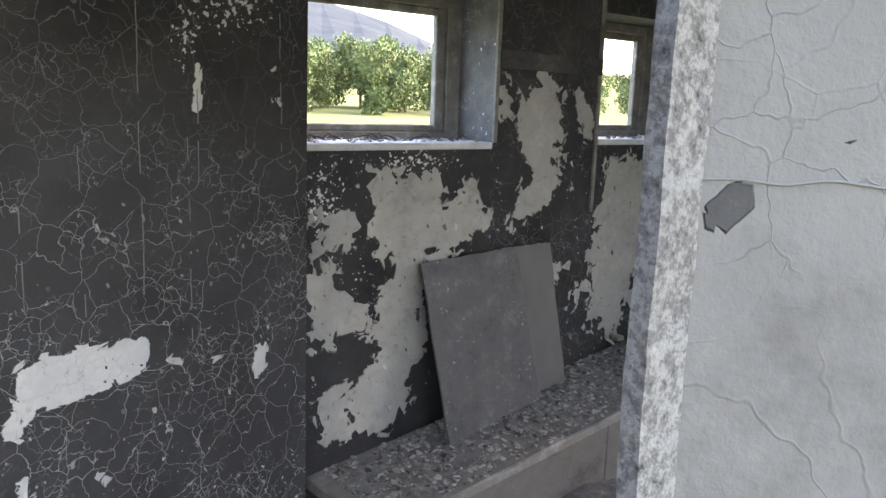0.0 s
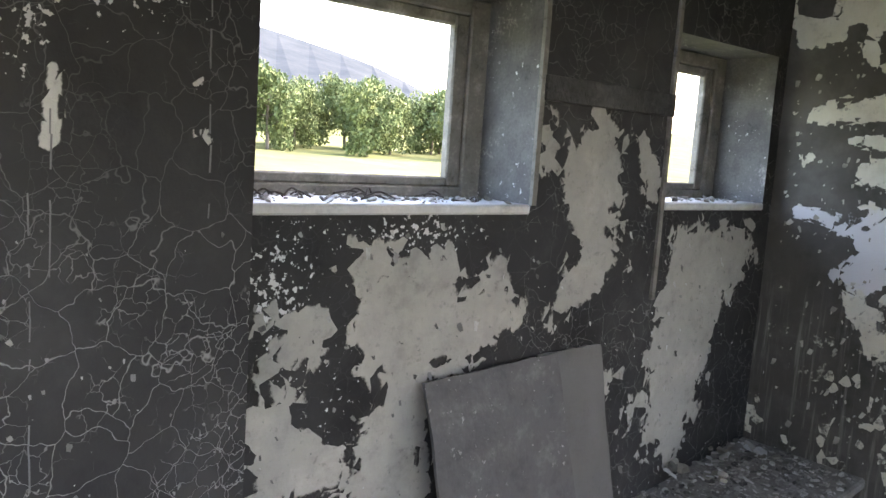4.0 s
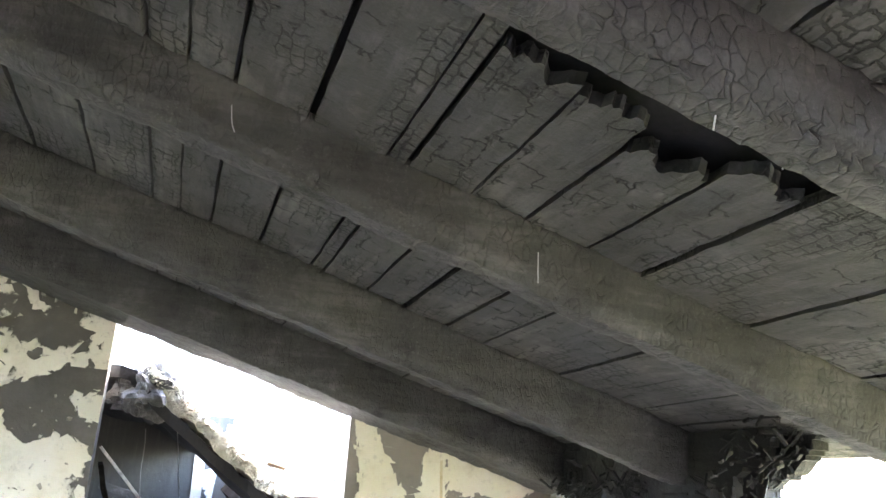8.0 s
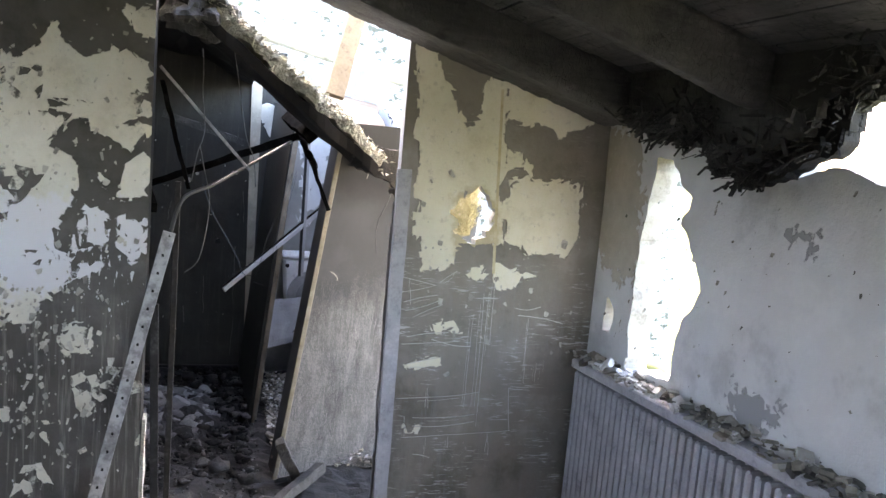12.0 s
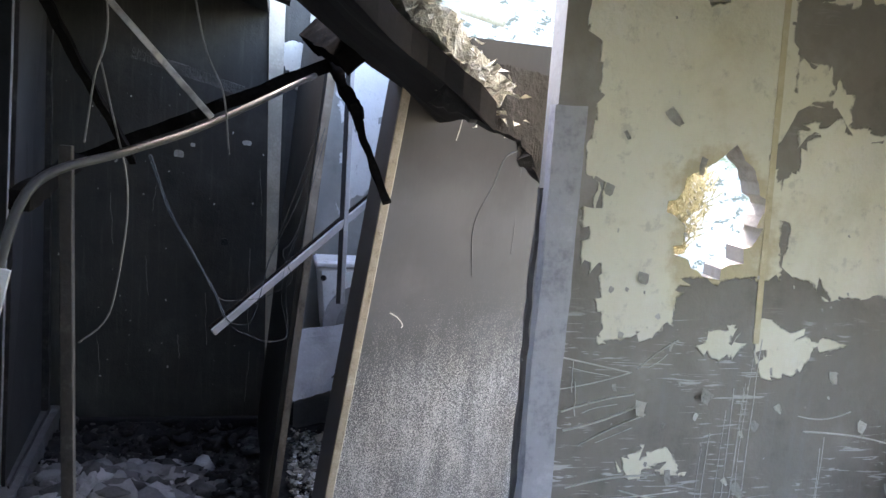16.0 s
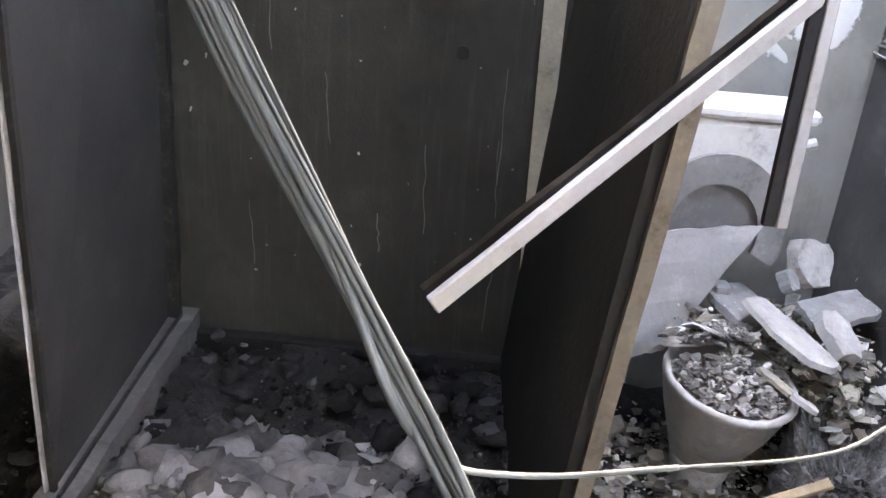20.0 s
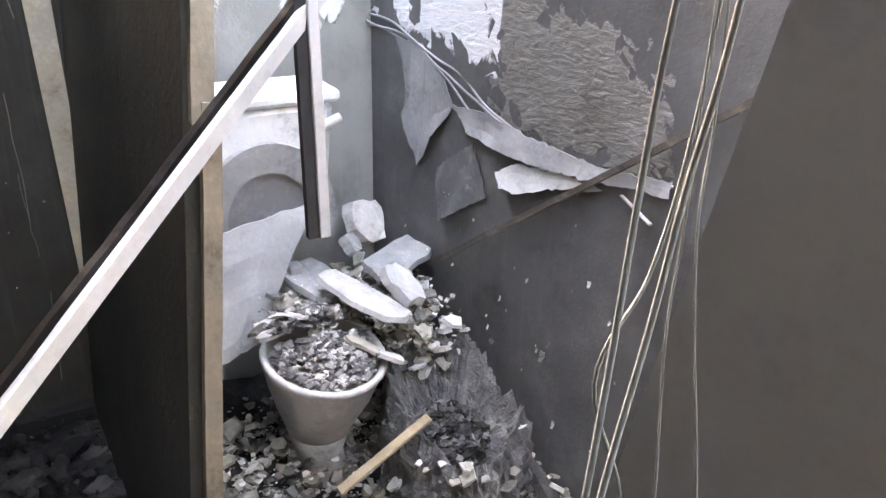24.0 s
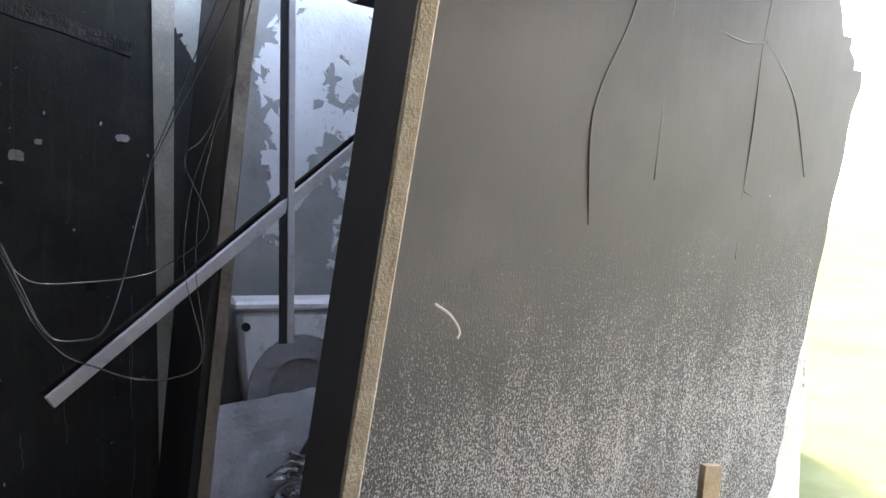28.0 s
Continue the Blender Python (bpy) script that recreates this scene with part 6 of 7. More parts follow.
m_sack = simple("burnt_sacking", ((0.045, 0.045, 0.046), (0.11, 0.11, 0.11), (0.22, 0.22, 0.218)), 20.0, 0.9, bump=1.0, dist=0.014, fine=120.0)
burnt_bag(6.27, 0.175)
chips("heap_scraps", 420, lambda r: (lambda a, d: (6.27 + 0.13 * d * math.cos(a), 0.175 + 0.085 * d * math.sin(a), 0.185 + 0.03 * (1 - d) + r.uniform(-0.01, 0.02)))(r.uniform(0, 6.3), math.sqrt(r.random())), (0.006, 0.028), m_ashcrumb, "burnt scraps in the sack's hollow", seed=24, flat=0.3)
chips("heap_shards", 16, lambda r: (lambda a: (6.27 + 0.23 * math.cos(a), 0.18 + 0.15 * math.sin(a), r.uniform(0.16, 0.26)))(r.uniform(1.0, 4.2)), (0.012, 0.05), m_pale, "plaster shards fallen on the sack", seed=34, flat=0.2)
chips("backfill_rubble", 700, lambda r: (r.uniform(6.40, 6.80), r.uniform(0.06, 0.26), r.uniform(0.25, 0.45)), (0.008, 0.04), m_pale, "broken plaster heaped behind the sack", seed=35, flat=0.4)
strip("charred_stick", (6.22, 0.02, 0.14), (5.85, 0.05, 0.06), 0.035, 0.03, m_char, "charred stick lying by the cell wall", "timber", rough=0.005)
mound("plaster_heap", 5.95, 0.36, 0.80, 0.44, 0.06, 0.02, m_rubble, "pale broken plaster trodden over the toilet floor", 6)
chips("floor_rubble", 7000, lambda r: (lambda x: (x, r.uniform(y_cell(x) + 0.02, 0.78), 0.02 + 0.09 * r.random() ** 1.6))(r.uniform(5.2, 6.75)), (0.004, 0.030), m_pale, "broken plaster and tiles over the toilet floor", seed=25, flat=0.4)
chips("floor_slabs", 70, lambda r: (lambda x: (x, r.uniform(y_cell(x) + 0.04, 0.78), r.uniform(0.02, 0.09)))(r.uniform(5.5, 6.7)), (0.03, 0.075), m_pale, "flat broken pieces on the toilet floor", seed=29, flat=0.16)
m_clod = speckled("ash_clods", ((0.008, 0.008, 0.009), (0.016, 0.016, 0.017), (0.032, 0.032, 0.033), (0.08, 0.08, 0.083)))
m_paleclod = speckled("pale_ash_clods", ((0.045, 0.045, 0.047), (0.10, 0.10, 0.104), (0.175, 0.175, 0.182), (0.29, 0.29, 0.298)))
floor_z = lambda x: -0.16 + min(0.18, max(0, x - 4.0) * 0.4)
chips("ash_rubble", 5200, lambda r: (lambda x: (x, r.uniform(0.85, 2.2), floor_z(x) + r.uniform(-0.01, 0.05)))(r.uniform(4.3, 6.98)), (0.002, 0.014), m_ashcrumb, "black ash and cinders over the floor", seed=26, flat=0.7)
clods("ash_clods", 900, lambda r: (lambda x: (x, r.uniform(0.9, 2.1), floor_z(x) + r.uniform(-0.01, 0.05)))(r.uniform(5.0, 6.95)), (0.004, 0.045), m_clod, "soft black clods of ash", 26)
mound("ash_heap", 6.35, 1.72, 0.35, 0.28, 0.16, 0.0, m_ash, "heap of black ash below the panel", 3)
mound("ash_heap", 5.9, 1.25, 0.5, 0.35, 0.14, 0.0, m_ash, "heap of cinders in the burnt room", 4)
clods("pale_ash", 1000, lambda r: (lambda x, y: (x, y, 0.03 + 0.12 * math.exp(-((x - 6.1) / 0.2) ** 2 - ((y - 1.6) / 0.22) ** 2) + r.uniform(-0.02, 0.03)))(r.uniform(5.65, 6.5), r.uniform(1.15, 1.85)), (0.004, 0.075), m_paleclod, "pale grey ash lumps below the panel", 27)
clods("door_rubble", 300, lambda r: (r.uniform(4.3, 5.0), r.uniform(0.55, 1.32), -0.08 + r.uniform(0, 0.08)), (0.01, 0.05), m_clod, "rubble heaped in the doorway", 28)
strip("wood_lath", (6.19, 0.50, 0.18), (6.20, 0.27, 0.30), 0.028, 0.008, m_wood, "pale wooden lath on the rubble", "lath", up=(0, 0, 1))
strip("leaning_lath", (6.64, 0.04, 0.46), (5.60, -0.095, 1.205), 0.013, 0.010, m_rust, "burnt lath leaning along the sooty wall", "lath", up=(0, 1, 0), rough=0.002)


def scrap(outline, curl, mat, label, seed, y0=0.006, bend=0.0, name="torn_skin", across=None, thick=0.0025, group="torn skin of the wall"):
    """A torn hanging piece of wall skin on the toilet cell's side wall: outline in x and z, its edges frayed."""
    top = max(z for _, z in outline)
    bm = bmesh.new()
    ring = []
    for (x0, z0), (x1, z1) in zip(outline, outline[1:] + outline[:1]):
        n = max(2, int(math.hypot(x1 - x0, z1 - z0) / 0.012))
        for k in range(n):
            t = k / n
            x, z = x0 + (x1 - x0) * t, z0 + (z1 - z0) * t
            w = Vector((x * 60, z * 60, seed))
            ring.append((x + noise.noise(w) * 0.007, z + noise.noise(w + Vector((9, 0, 0))) * 0.007))
    me = [bm.verts.new((x, y0, z)) for x, z in ring]
    bm.faces.new(me)
    bmesh.ops.triangulate(bm, faces=bm.faces)
    bmesh.ops.subdivide_edges(bm, edges=bm.edges, cuts=2, use_grid_fill=True)
    for v in bm.verts:
        t = top - v.co.z
        v.co.y += (y_cell(v.co.x) if across is None else 0.0) + curl * t * t * 8 + 0.012 * noise.noise(v.co * 14) + bend * math.sin(v.co.x * 22 + seed)
    if across is not None:
        # the same, on a plane that faces along x
        for v in bm.verts:
            v.co = Vector((across + v.co.y - y0, v.co.x, v.co.z))
    ob = thing(name, bm, mat, label, "flap", group)
    sol = ob.modifiers.new("thickness", "SOLIDIFY")
    sol.thickness = thick
    return ob


m_paper = simple("torn_paper", ((0.13, 0.13, 0.13), (0.22, 0.22, 0.223), (0.29, 0.29, 0.296)), 8.0, 0.85)
scrap([(6.811, 0.951), (6.773, 0.909), (6.807, 0.843), (6.76, 0.79), (6.712, 0.727), (6.664, 0.805), (6.588, 0.911), (6.622, 0.972), (6.726, 1.047), (6.834, 1.046)], 0.03, m_paper, "pale jagged paper hanging off the wall", 1)
scrap([(6.38, 0.802), (6.317, 0.838), (6.085, 0.856), (6.055, 0.85), (6.187, 0.815), (6.289, 0.775), (6.352, 0.768)], 0.3, m_white_chip, "white curling shred of wall skin", 2, 0.015)
scrap([(6.643, 0.73), (6.56, 0.80), (6.491, 0.84), (6.429, 0.721), (6.604, 0.598)], 0.05, m_grey, "grey hanging shred of wall skin", 3)
scrap([(6.587, 0.915), (6.441, 0.930), (6.309, 0.91), (6.087, 0.895), (5.894, 0.915), (5.891, 0.884), (5.993, 0.874), (6.212, 0.85), (6.357, 0.85), (6.495, 0.86)], 0.25, m_paper, "pale lip of the torn wall skin", 4, 0.01)
ROLL = ((7.05, 1.178), (6.993, 1.08), (6.834, 1.063), (6.624, 1.003), (6.499, 0.938), (6.36, 0.9), (6.192, 0.879), (5.976, 0.896), (5.893, 0.9))
for k, o in enumerate((0.0, 0.014, -0.014)):
    tube("wall_skin_roll", [(x, y_cell(x) + 0.008, z + o * (1 + 0.5 * math.sin(x * 9))) for x, z in ROLL[(0, 1, 1)[k]:(9, 6, 8)[k]]], 0.0034, m_paper, wobble=0.018, seed=k * 5)
    tagged(bpy.data.objects["wall_skin_roll" + (".%03d" % k if k else "")], "rolled frayed edge of the torn wall covering", "flap", "torn skin of the wall")
strip("splinter", (6.009, y_cell(6.0) + 0.012, 0.855), (5.911, y_cell(5.9) + 0.03, 0.828), 0.010, 0.005, m_white_chip, "pale splinter hanging from the torn wall skin", "splinter")
scrap([(0.62, 1.69), (0.552, 1.672), (0.475, 1.645), (0.435, 1.632), (0.407, 1.585), (0.389, 1.557), (0.351, 1.501), (0.335, 1.426), (0.30, 1.43), (0.30, 1.75), (0.55, 1.78)], 0.0, m_ash, "black torn remnant of ceiling beside the post", 6, 0.046, 0.01, "burnt_remnant", 4.42, 0.03, "burnt remnants")
bm = bmesh.new()
rows = []
for i in range(15):
    x = 5.50 + 1.28 * i / 14
    z = 1.70 + 0.30 * max(0.0, (x - 6.02)) / 0.70 + 0.02 * noise.noise(Vector((x * 8, 0, 0)))
    f = 0.09 + 0.05 * noise.noise(Vector((x * 9, 4, 0)))
    rows.append([bm.verts.new((x, y, z + dz + 0.12 * (y - 0.1) + 0.015 * noise.noise(Vector((x * 12, y * 12, 1))))) for y, dz in ((f, 0.0), (0.25, 0.0), (0.46, 0.0), (0.46, 0.035), (0.25, 0.035), (f, 0.03))])
for a, b in zip(rows, rows[1:]):
    for k in range(6):
        bm.faces.new((a[k], a[(k + 1) % 6], b[(k + 1) % 6], b[k]))
bm.faces.new(rows[0][::-1])
bm.faces.new(rows[-1])
bmesh.ops.recalc_face_normals(bm, faces=bm.faces)
thing("burnt_remnant", bm, m_black, "black remnant of ceiling over the toilet cell", "debris", "burnt remnants")
# insulation showing in the burnt hole and at the wall's end
m_yellowwool = simple("yellow_insulation", ((0.12, 0.115, 0.06), (0.26, 0.25, 0.16), (0.46, 0.455, 0.38)), 34.0, 1.0, bump=1.0, dist=0.012)
bm = bmesh.new()
rng = random.Random(71)
for k in range(1500):
    a, d = rng.uniform(0, 6.283), math.sqrt(rng.random())
    y, z = 0.118 + 0.075 * d * math.cos(a), 1.56 + 0.125 * d * math.sin(a)
    x = XE + rng.uniform(0.14, 0.20)
    L, w = rng.uniform(0.010, 0.034), rng.uniform(0.0006, 0.0022)
    t = rng.uniform(-1.2, 1.2)
    p, q = Vector((x, y, z)), Vector((rng.uniform(-0.012, 0.008), math.sin(t) * L, math.cos(t) * L))
    side = Vector((0.3, math.cos(t), -math.sin(t))) * w
    bm.faces.new([bm.verts.new(v) for v in (p - side, p + side, p + q + side * 0.5, p + q - side * 0.5)])
bar(bm, (XE + 0.20, 0.118, 1.42), (XE + 0.20, 0.122, 1.70), 0.10, 0.012, up=(1, 0, 0), cuts=16, rough=0.016, seed=5)
thing("insulation", bm, m_yellowwool, "shredded yellow insulation showing in the burnt hole", "insulation")
bm = bmesh.new()
bar(bm, (XE + 0.055, 1.372, -0.1), (XE + 0.055, 1.368, 0.66), 0.012, 0.07, up=(1, 0, 0), cuts=40, rough=0.006, seed=9)
thing("insulation", bm, m_wool, "yellowish insulation at the broken wall end", "insulation")

# ---- beyond the open roof ----
s_ = Mat("weathered_outer_plaster", 0.95, 0.0, 0.2)
spots_ = s_.noise(1.0, 5.0, 0.65, s_.scaled((4.0, 6.5, 13.0)), 0.3)
col_ = s_.tone(s_.noise(1.6, 5.0, 0.65), ((0.27, 0.265, 0.25), (0.36, 0.355, 0.335), (0.44, 0.435, 0.415)))
col_ = s_.mix(s_.ramp(spots_, 0.56, 0.60), col_, (0.10, 0.105, 0.085))
col_ = s_.mix(s_.ramp(s_.noise(2.3, 3.0), 0.60, 0.66, 0.0, 0.6), col_, (0.13, 0.15, 0.075))
m_outside = s_.done(col_, spots_, 0.8, 0.03)
structure(sheet("wall_outside", (9.2, 5.0, -0.5), (0, -1, 0), (0.3, 0, 0), 9.0, 4.3, [m_outside, m_plaster], 0.12),
          "pale weathered outer wall beyond the open roof", "wall")
tube("roof_log", [(7.6, 2.6, 2.88), (7.6, 1.2, 2.62), (7.6, -0.4, 2.28)], 0.07, m_wool)
tagged(bpy.data.objects["roof_log"], "pale round pole lying over the open roof", "pole")
strip("roof_timber", (5.15, 0.60, 2.0), (5.35, 0.42, 2.75), 0.09, 0.05, m_brown, "brown roof timber standing askew in the open roof", "timber", rough=0.004)

# ---- landscape ----
bm = bmesh.new()
gx = [-900, -400, -150, -60, -25, -10, 0, 10, 25, 60, 110, 180, 300, 500, 900]
gy = [-900, -300, -80, -20, -5, 3.2, 8, 15, 25, 40, 60, 90, 140, 220, 330, 480, 700, 900]


def land(x, y):
    z = -0.6 if y < 8 else -0.6 + min(1.8, (y - 8) * 0.055)
    z += max(0.0, y - 60) * 0.072 if y < 360 else 21.6 + (y - 360) * 0.02
    return z + noise.noise(Vector((x * 0.01, y * 0.01, 0))) * min(6, max(0, y - 60) * 0.03)


g = [[bm.verts.new((x, y, land(x, y))) for y in gy] for x in gx]
for i in range(len(gx) - 1):
    for j in range(len(gy) - 1):
        bm.faces.new((g[i][j], g[i + 1][j], g[i + 1][j + 1], g[i][j + 1]))
structure(link("ground", bm, m_field, smooth=True), "dry meadow rising to the hills", "ground")
bm = bmesh.new()
pv = None
for k in range(60):
    az = radians(-60 + 2.2 * k)
    d = 1500
    ele = 7.5 - 0.055 * (math.degrees(az) - 22) ** 2 * (0.35 if az < radians(22) else 1.0) * 0.25 if abs(math.degrees(az) - 22) < 60 else 2.0
    ele = max(1.5, ele) + noise.noise(Vector((k * 0.3, 0, 0))) * 0.4
    x, y, z = d * math.sin(az), d * math.cos(az), d * math.tan(radians(ele))
    cur = (bm.verts.new((x, y, z)), bm.verts.new((x * 0.55, y * 0.55, 20)))
    if pv:
        bm.faces.new((pv[0], cur[0], cur[1], pv[1]))
    pv = cur
structure(link("backdrop", bm, m_hill), "wooded hills far off, tinted blue for haze", "backdrop")


def tree(name, h, seed, label):
    rng = random.Random(seed)
    ob = empty(name, label, "tree", "trees in the meadow")
    bm = bmesh.new()

    def limb(p, q, r0, r1):
        p, q = Vector(p), Vector(q)
        z = (q - p).normalized()
        x = z.cross(Vector((0.3, 0.9, 0.1))).normalized()
        y = z.cross(x)
        a = [bm.verts.new(p + (x * math.cos(t) + y * math.sin(t)) * r0) for t in (k * 6.283 / 7 for k in range(7))]
        b = [bm.verts.new(q + (x * math.cos(t) + y * math.sin(t)) * r1) for t in (k * 6.283 / 7 for k in range(7))]
        for k in range(7):
            bm.faces.new((a[k], a[(k + 1) % 7], b[(k + 1) % 7], b[k]))
    limb((0, 0, -0.3), (0.1, 0, h * 0.45), h * 0.025, h * 0.015)
    limb((0.1, 0, h * 0.45), (0, 0.1, h * 0.85), h * 0.015, h * 0.004)
    tips = []
    for k in range(9):
        a, z = rng.uniform(0, 6.3), rng.uniform(0.25, 0.8) * h
        q = (math.cos(a) * h * rng.uniform(0.15, 0.32), math.sin(a) * h * rng.uniform(0.15, 0.32), z + h * rng.uniform(0.05, 0.18))
        limb((0.05, 0, z), q, h * 0.009, h * 0.002)
        tips.append(q)
    part("trunk", bm, m_bark, ob)
    bm = bmesh.new()
    tips += [(rng.gauss(0, 0.17) * h, rng.gauss(0, 0.17) * h, h * rng.uniform(0.06, 0.9)) for _ in range(26)]
    for tx, ty, tz in tips:
        rad = h * rng.uniform(0.10, 0.17)
        for _ in range(170):
            d = Vector((rng.gauss(0, 1), rng.gauss(0, 1), rng.gauss(0, 0.8)))
            d = d.normalized() * rad * rng.uniform(0.4, 1.1)
            s = h * rng.uniform(0.010, 0.024)
            e = Euler((rng.uniform(0, 6), rng.uniform(0, 6), rng.uniform(0, 6))).to_matrix()
            c = Vector((tx, ty, tz)) + d
            if c.z > 0:
                bm.faces.new([bm.verts.new(c + e @ Vector(p)) for p in ((-s, -s * 0.6, 0), (s, -s * 0.5, 0), (s * 0.8, s * 0.7, 0), (-s * 0.7, s * 0.6, 0))])
    part("crown", bm, m_leaf, ob)
    return ob


protos = [tree("tree", 4.1, 1, "bushy green tree in the meadow"), tree("tree", 3.3, 2, "low bushy green tree in the meadow")]
spots = [(14, 34), (17.0, 40), (19.0, 36), (21.5, 38), (24, 35), (27, 37), (30, 34), (22.5, 46), (33, 40), (18, 47), (38, 38), (12, 42), (26, 44), (46, 40), (54, 42), (15.5, 44), (29, 43), (16, 38), (20.5, 42), (23, 40.5), (25.3, 39), (28, 40), (31.5, 39), (13, 37.5), (34.5, 36)]
for k, (x, y) in enumerate(spots):
    m = Matrix.Translation((x, y, land(x, y))) @ Matrix.Rotation(k * 1.7, 4, "Z")
    if k < 2:
        protos[k].matrix_basis = m
    else:
        c = copy_thing(protos[k % 2], m)

# ragged burnt roof edge hanging over the broken opening
EAVE = ((-0.3, 2.06), (-0.04, 1.985), (0.27, 1.94), (0.58, 1.89), (0.83, 1.865), (0.90, 1.905), (0.94, 1.90), (0.98, 1.80), (1.03, 1.75), (1.11, 1.77), (1.25, 1.82), (1.30, 1.85), (1.41, 1.87), (1.44, 1.91), (1.455, 1.97), (1.55, 2.02), (1.66, 2.15), (2.0, 2.3))


def eave_line(u):
    for (u0, z0), (u1, z1) in zip(EAVE, EAVE[1:]):
        if u0 <= u <= u1:
            return z0 + (z1 - z0) * (u - u0) / (u1 - u0)
    return 2.04


for k, (y, d, low) in enumerate(((-0.40, 0.05, 0.0), (-0.34, 0.03, 0.035))):
    ob = sheet("charred_eave", (4.24, y, 1.65), (-1, 0, 0), (0, -d, 0), 1.95, lambda u: z_roof(y) + 0.10 - 1.65, [m_blackchar, m_blackchar], 0.0125,
               torn=lambda u, v: v + 1.65 - eave_line(u + 0.05 * k) - low + 0.018 * noise.noise(Vector((u * 9, v * 5, k))) + 0.014 * noise.noise(Vector((u * 26, v * 14, k))), lump=0.02)
    tagged(ob, "ragged charred eave board under the roof edge", "timber", "charred eave boards")
# splinters and scales of char left along the burnt eave
rng = random.Random(44)
bm = bmesh.new()
for k in range(700):
    u = rng.uniform(0.4, 1.62)
    z = eave_line(u) + 0.004 + abs(rng.gauss(0, 0.07))
    L, w = rng.uniform(0.015, 0.07), rng.uniform(0.003, 0.013)
    p = Vector((4.24 - u, rng.uniform(-0.42, -0.24) if z > eave_line(u) + 0.05 else rng.uniform(-0.42, -0.34), z))
    q = p + Vector((rng.uniform(-0.8, 0.8), rng.uniform(0.1, 0.5), rng.uniform(-0.6, 0.5))).normalized() * L
    bar(bm, p, q, w, w * rng.uniform(0.3, 0.8), cuts=3, rough=w * 0.25, seed=k)
tagged(link("eave_splinters", bm, m_blackchar), "charred splinters and scales along the burnt eave", "debris", kind="stuff")

# raised plaster seams on the dark wall, broken into short lengths
rng = random.Random(31)
for k, (u, z0, z1, fill) in enumerate(((2.498, 1.0, 2.6, 0.93), (2.672, 0.8, 1.6, 0.7), (2.709, 1.35, 1.63, 0.85), (1.895, 0.95, 1.8, 0.75), (1.937, 1.15, 1.55, 0.6), (2.12, 1.0, 1.35, 0.5), (2.30, 0.9, 1.6, 0.3), (3.06, 1.4, 2.1, 0.4))):
    bm = bmesh.new()
    z = z0
    while z < z1:
        L = rng.uniform(0.02, 0.09)
        if rng.random() < fill:
            p = Vector((-1.6, 2.13, 0)) + Vector((3.13, 0.60, 0)).normalized() * (u + 0.006 * noise.noise(Vector((z * 3, k, 0)))) + Vector((0.19, -0.98, 0)) * 0.001
            bar(bm, (p.x, p.y, z), (p.x + rng.uniform(-0.002, 0.002), p.y, z + L), rng.uniform(0.0015, 0.004), 0.003, up=(0.98, 0.19, 0))
        z += L
    structure(link("wall_seam", bm, m_paper), "pale cracked seam in the sooty wall", "seam")


# ---- curled paint flakes and drips standing off the walls ----
def flakes(name, n, place, along, out, size, mat, label, seed, curl=0.6):
    """Small curls of paint: each a bent scale, held at its top and lifting off at its foot."""
    r = random.Random(seed)
    along, out = Vector(along).normalized(), Vector(out).normalized()
    verts, faces = [], []
    for _ in range(n):
        u, p = 0.0, Vector(place(r))
        s = size[0] + (size[1] - size[0]) * r.random() ** 2
        w, h, c, turn = s * r.uniform(0.4, 1.0), s * r.uniform(0.6, 1.5), curl * r.uniform(0.3, 1.2), r.uniform(-0.7, 0.7)
        a = along * math.cos(turn) + Vector((0, 0, 1)) * math.sin(turn)
        d = Vector((0, 0, -1)) * math.cos(turn) + along * math.sin(turn)
        o = len(verts)
        for k in range(4):
            t = k / 3
            ww = w * (0.5 + 0.5 * math.sin(1.2 + 1.7 * t) + r.uniform(-0.15, 0.15))
            q = p + d * h * (t - 0.15 * t * t) + out * (0.0012 + h * c * t * t)
            for sx in (-1, 0, 1):
                verts.append((q + a * (ww * sx * 0.5) + out * (0.15 * w * abs(sx) * t))[:])
        for k in range(3):
            for m in range(2):
                b = o + 3 * k + m
                faces.append((b, b + 1, b + 4, b + 3))
    me = bpy.data.meshes.new(name)
    me.from_pydata(verts, [], faces)
    me.materials.append(mat)
    return tagged(new(name, me), label, "paint flakes", kind="stuff")


m_flake = speckled("paint_flakes", ((0.28, 0.27, 0.24), (0.38, 0.365, 0.32), (0.48, 0.46, 0.40), (0.56, 0.54, 0.48)))
m_greyflake = speckled("grey_flakes", ((0.06, 0.06, 0.06), (0.16, 0.16, 0.155), (0.30, 0.30, 0.29), (0.5, 0.5, 0.48)))
flakes("paint_flakes", 520, lambda r: (XE - 0.001, r.triangular(1.42, 2.8, 1.7), r.triangular(0.35, 1.35, 1.05)), (0, 1, 0), (-1, 0, 0), (0.006, 0.028), m_flake, "curled cream paint flakes on the scorched wall", 41)
flakes("paint_flakes", 260, lambda r: (XE - 0.001, r.uniform(1.40, 2.8), r.uniform(1.3, 2.2)), (0, 1, 0), (-1, 0, 0), (0.006, 0.026), m_flake, "curled edges of the flaking cream paint", 42, 0.35)
flakes("paint_flakes", 60, lambda r: (XE - 0.001, r.uniform(-0.40, 0.40), r.triangular(0.8, 1.9, 1.2)), (0, 1, 0), (-1, 0, 0), (0.005, 0.030), m_flake, "blistered flakes on the cream and brown wall", 43, 0.3)
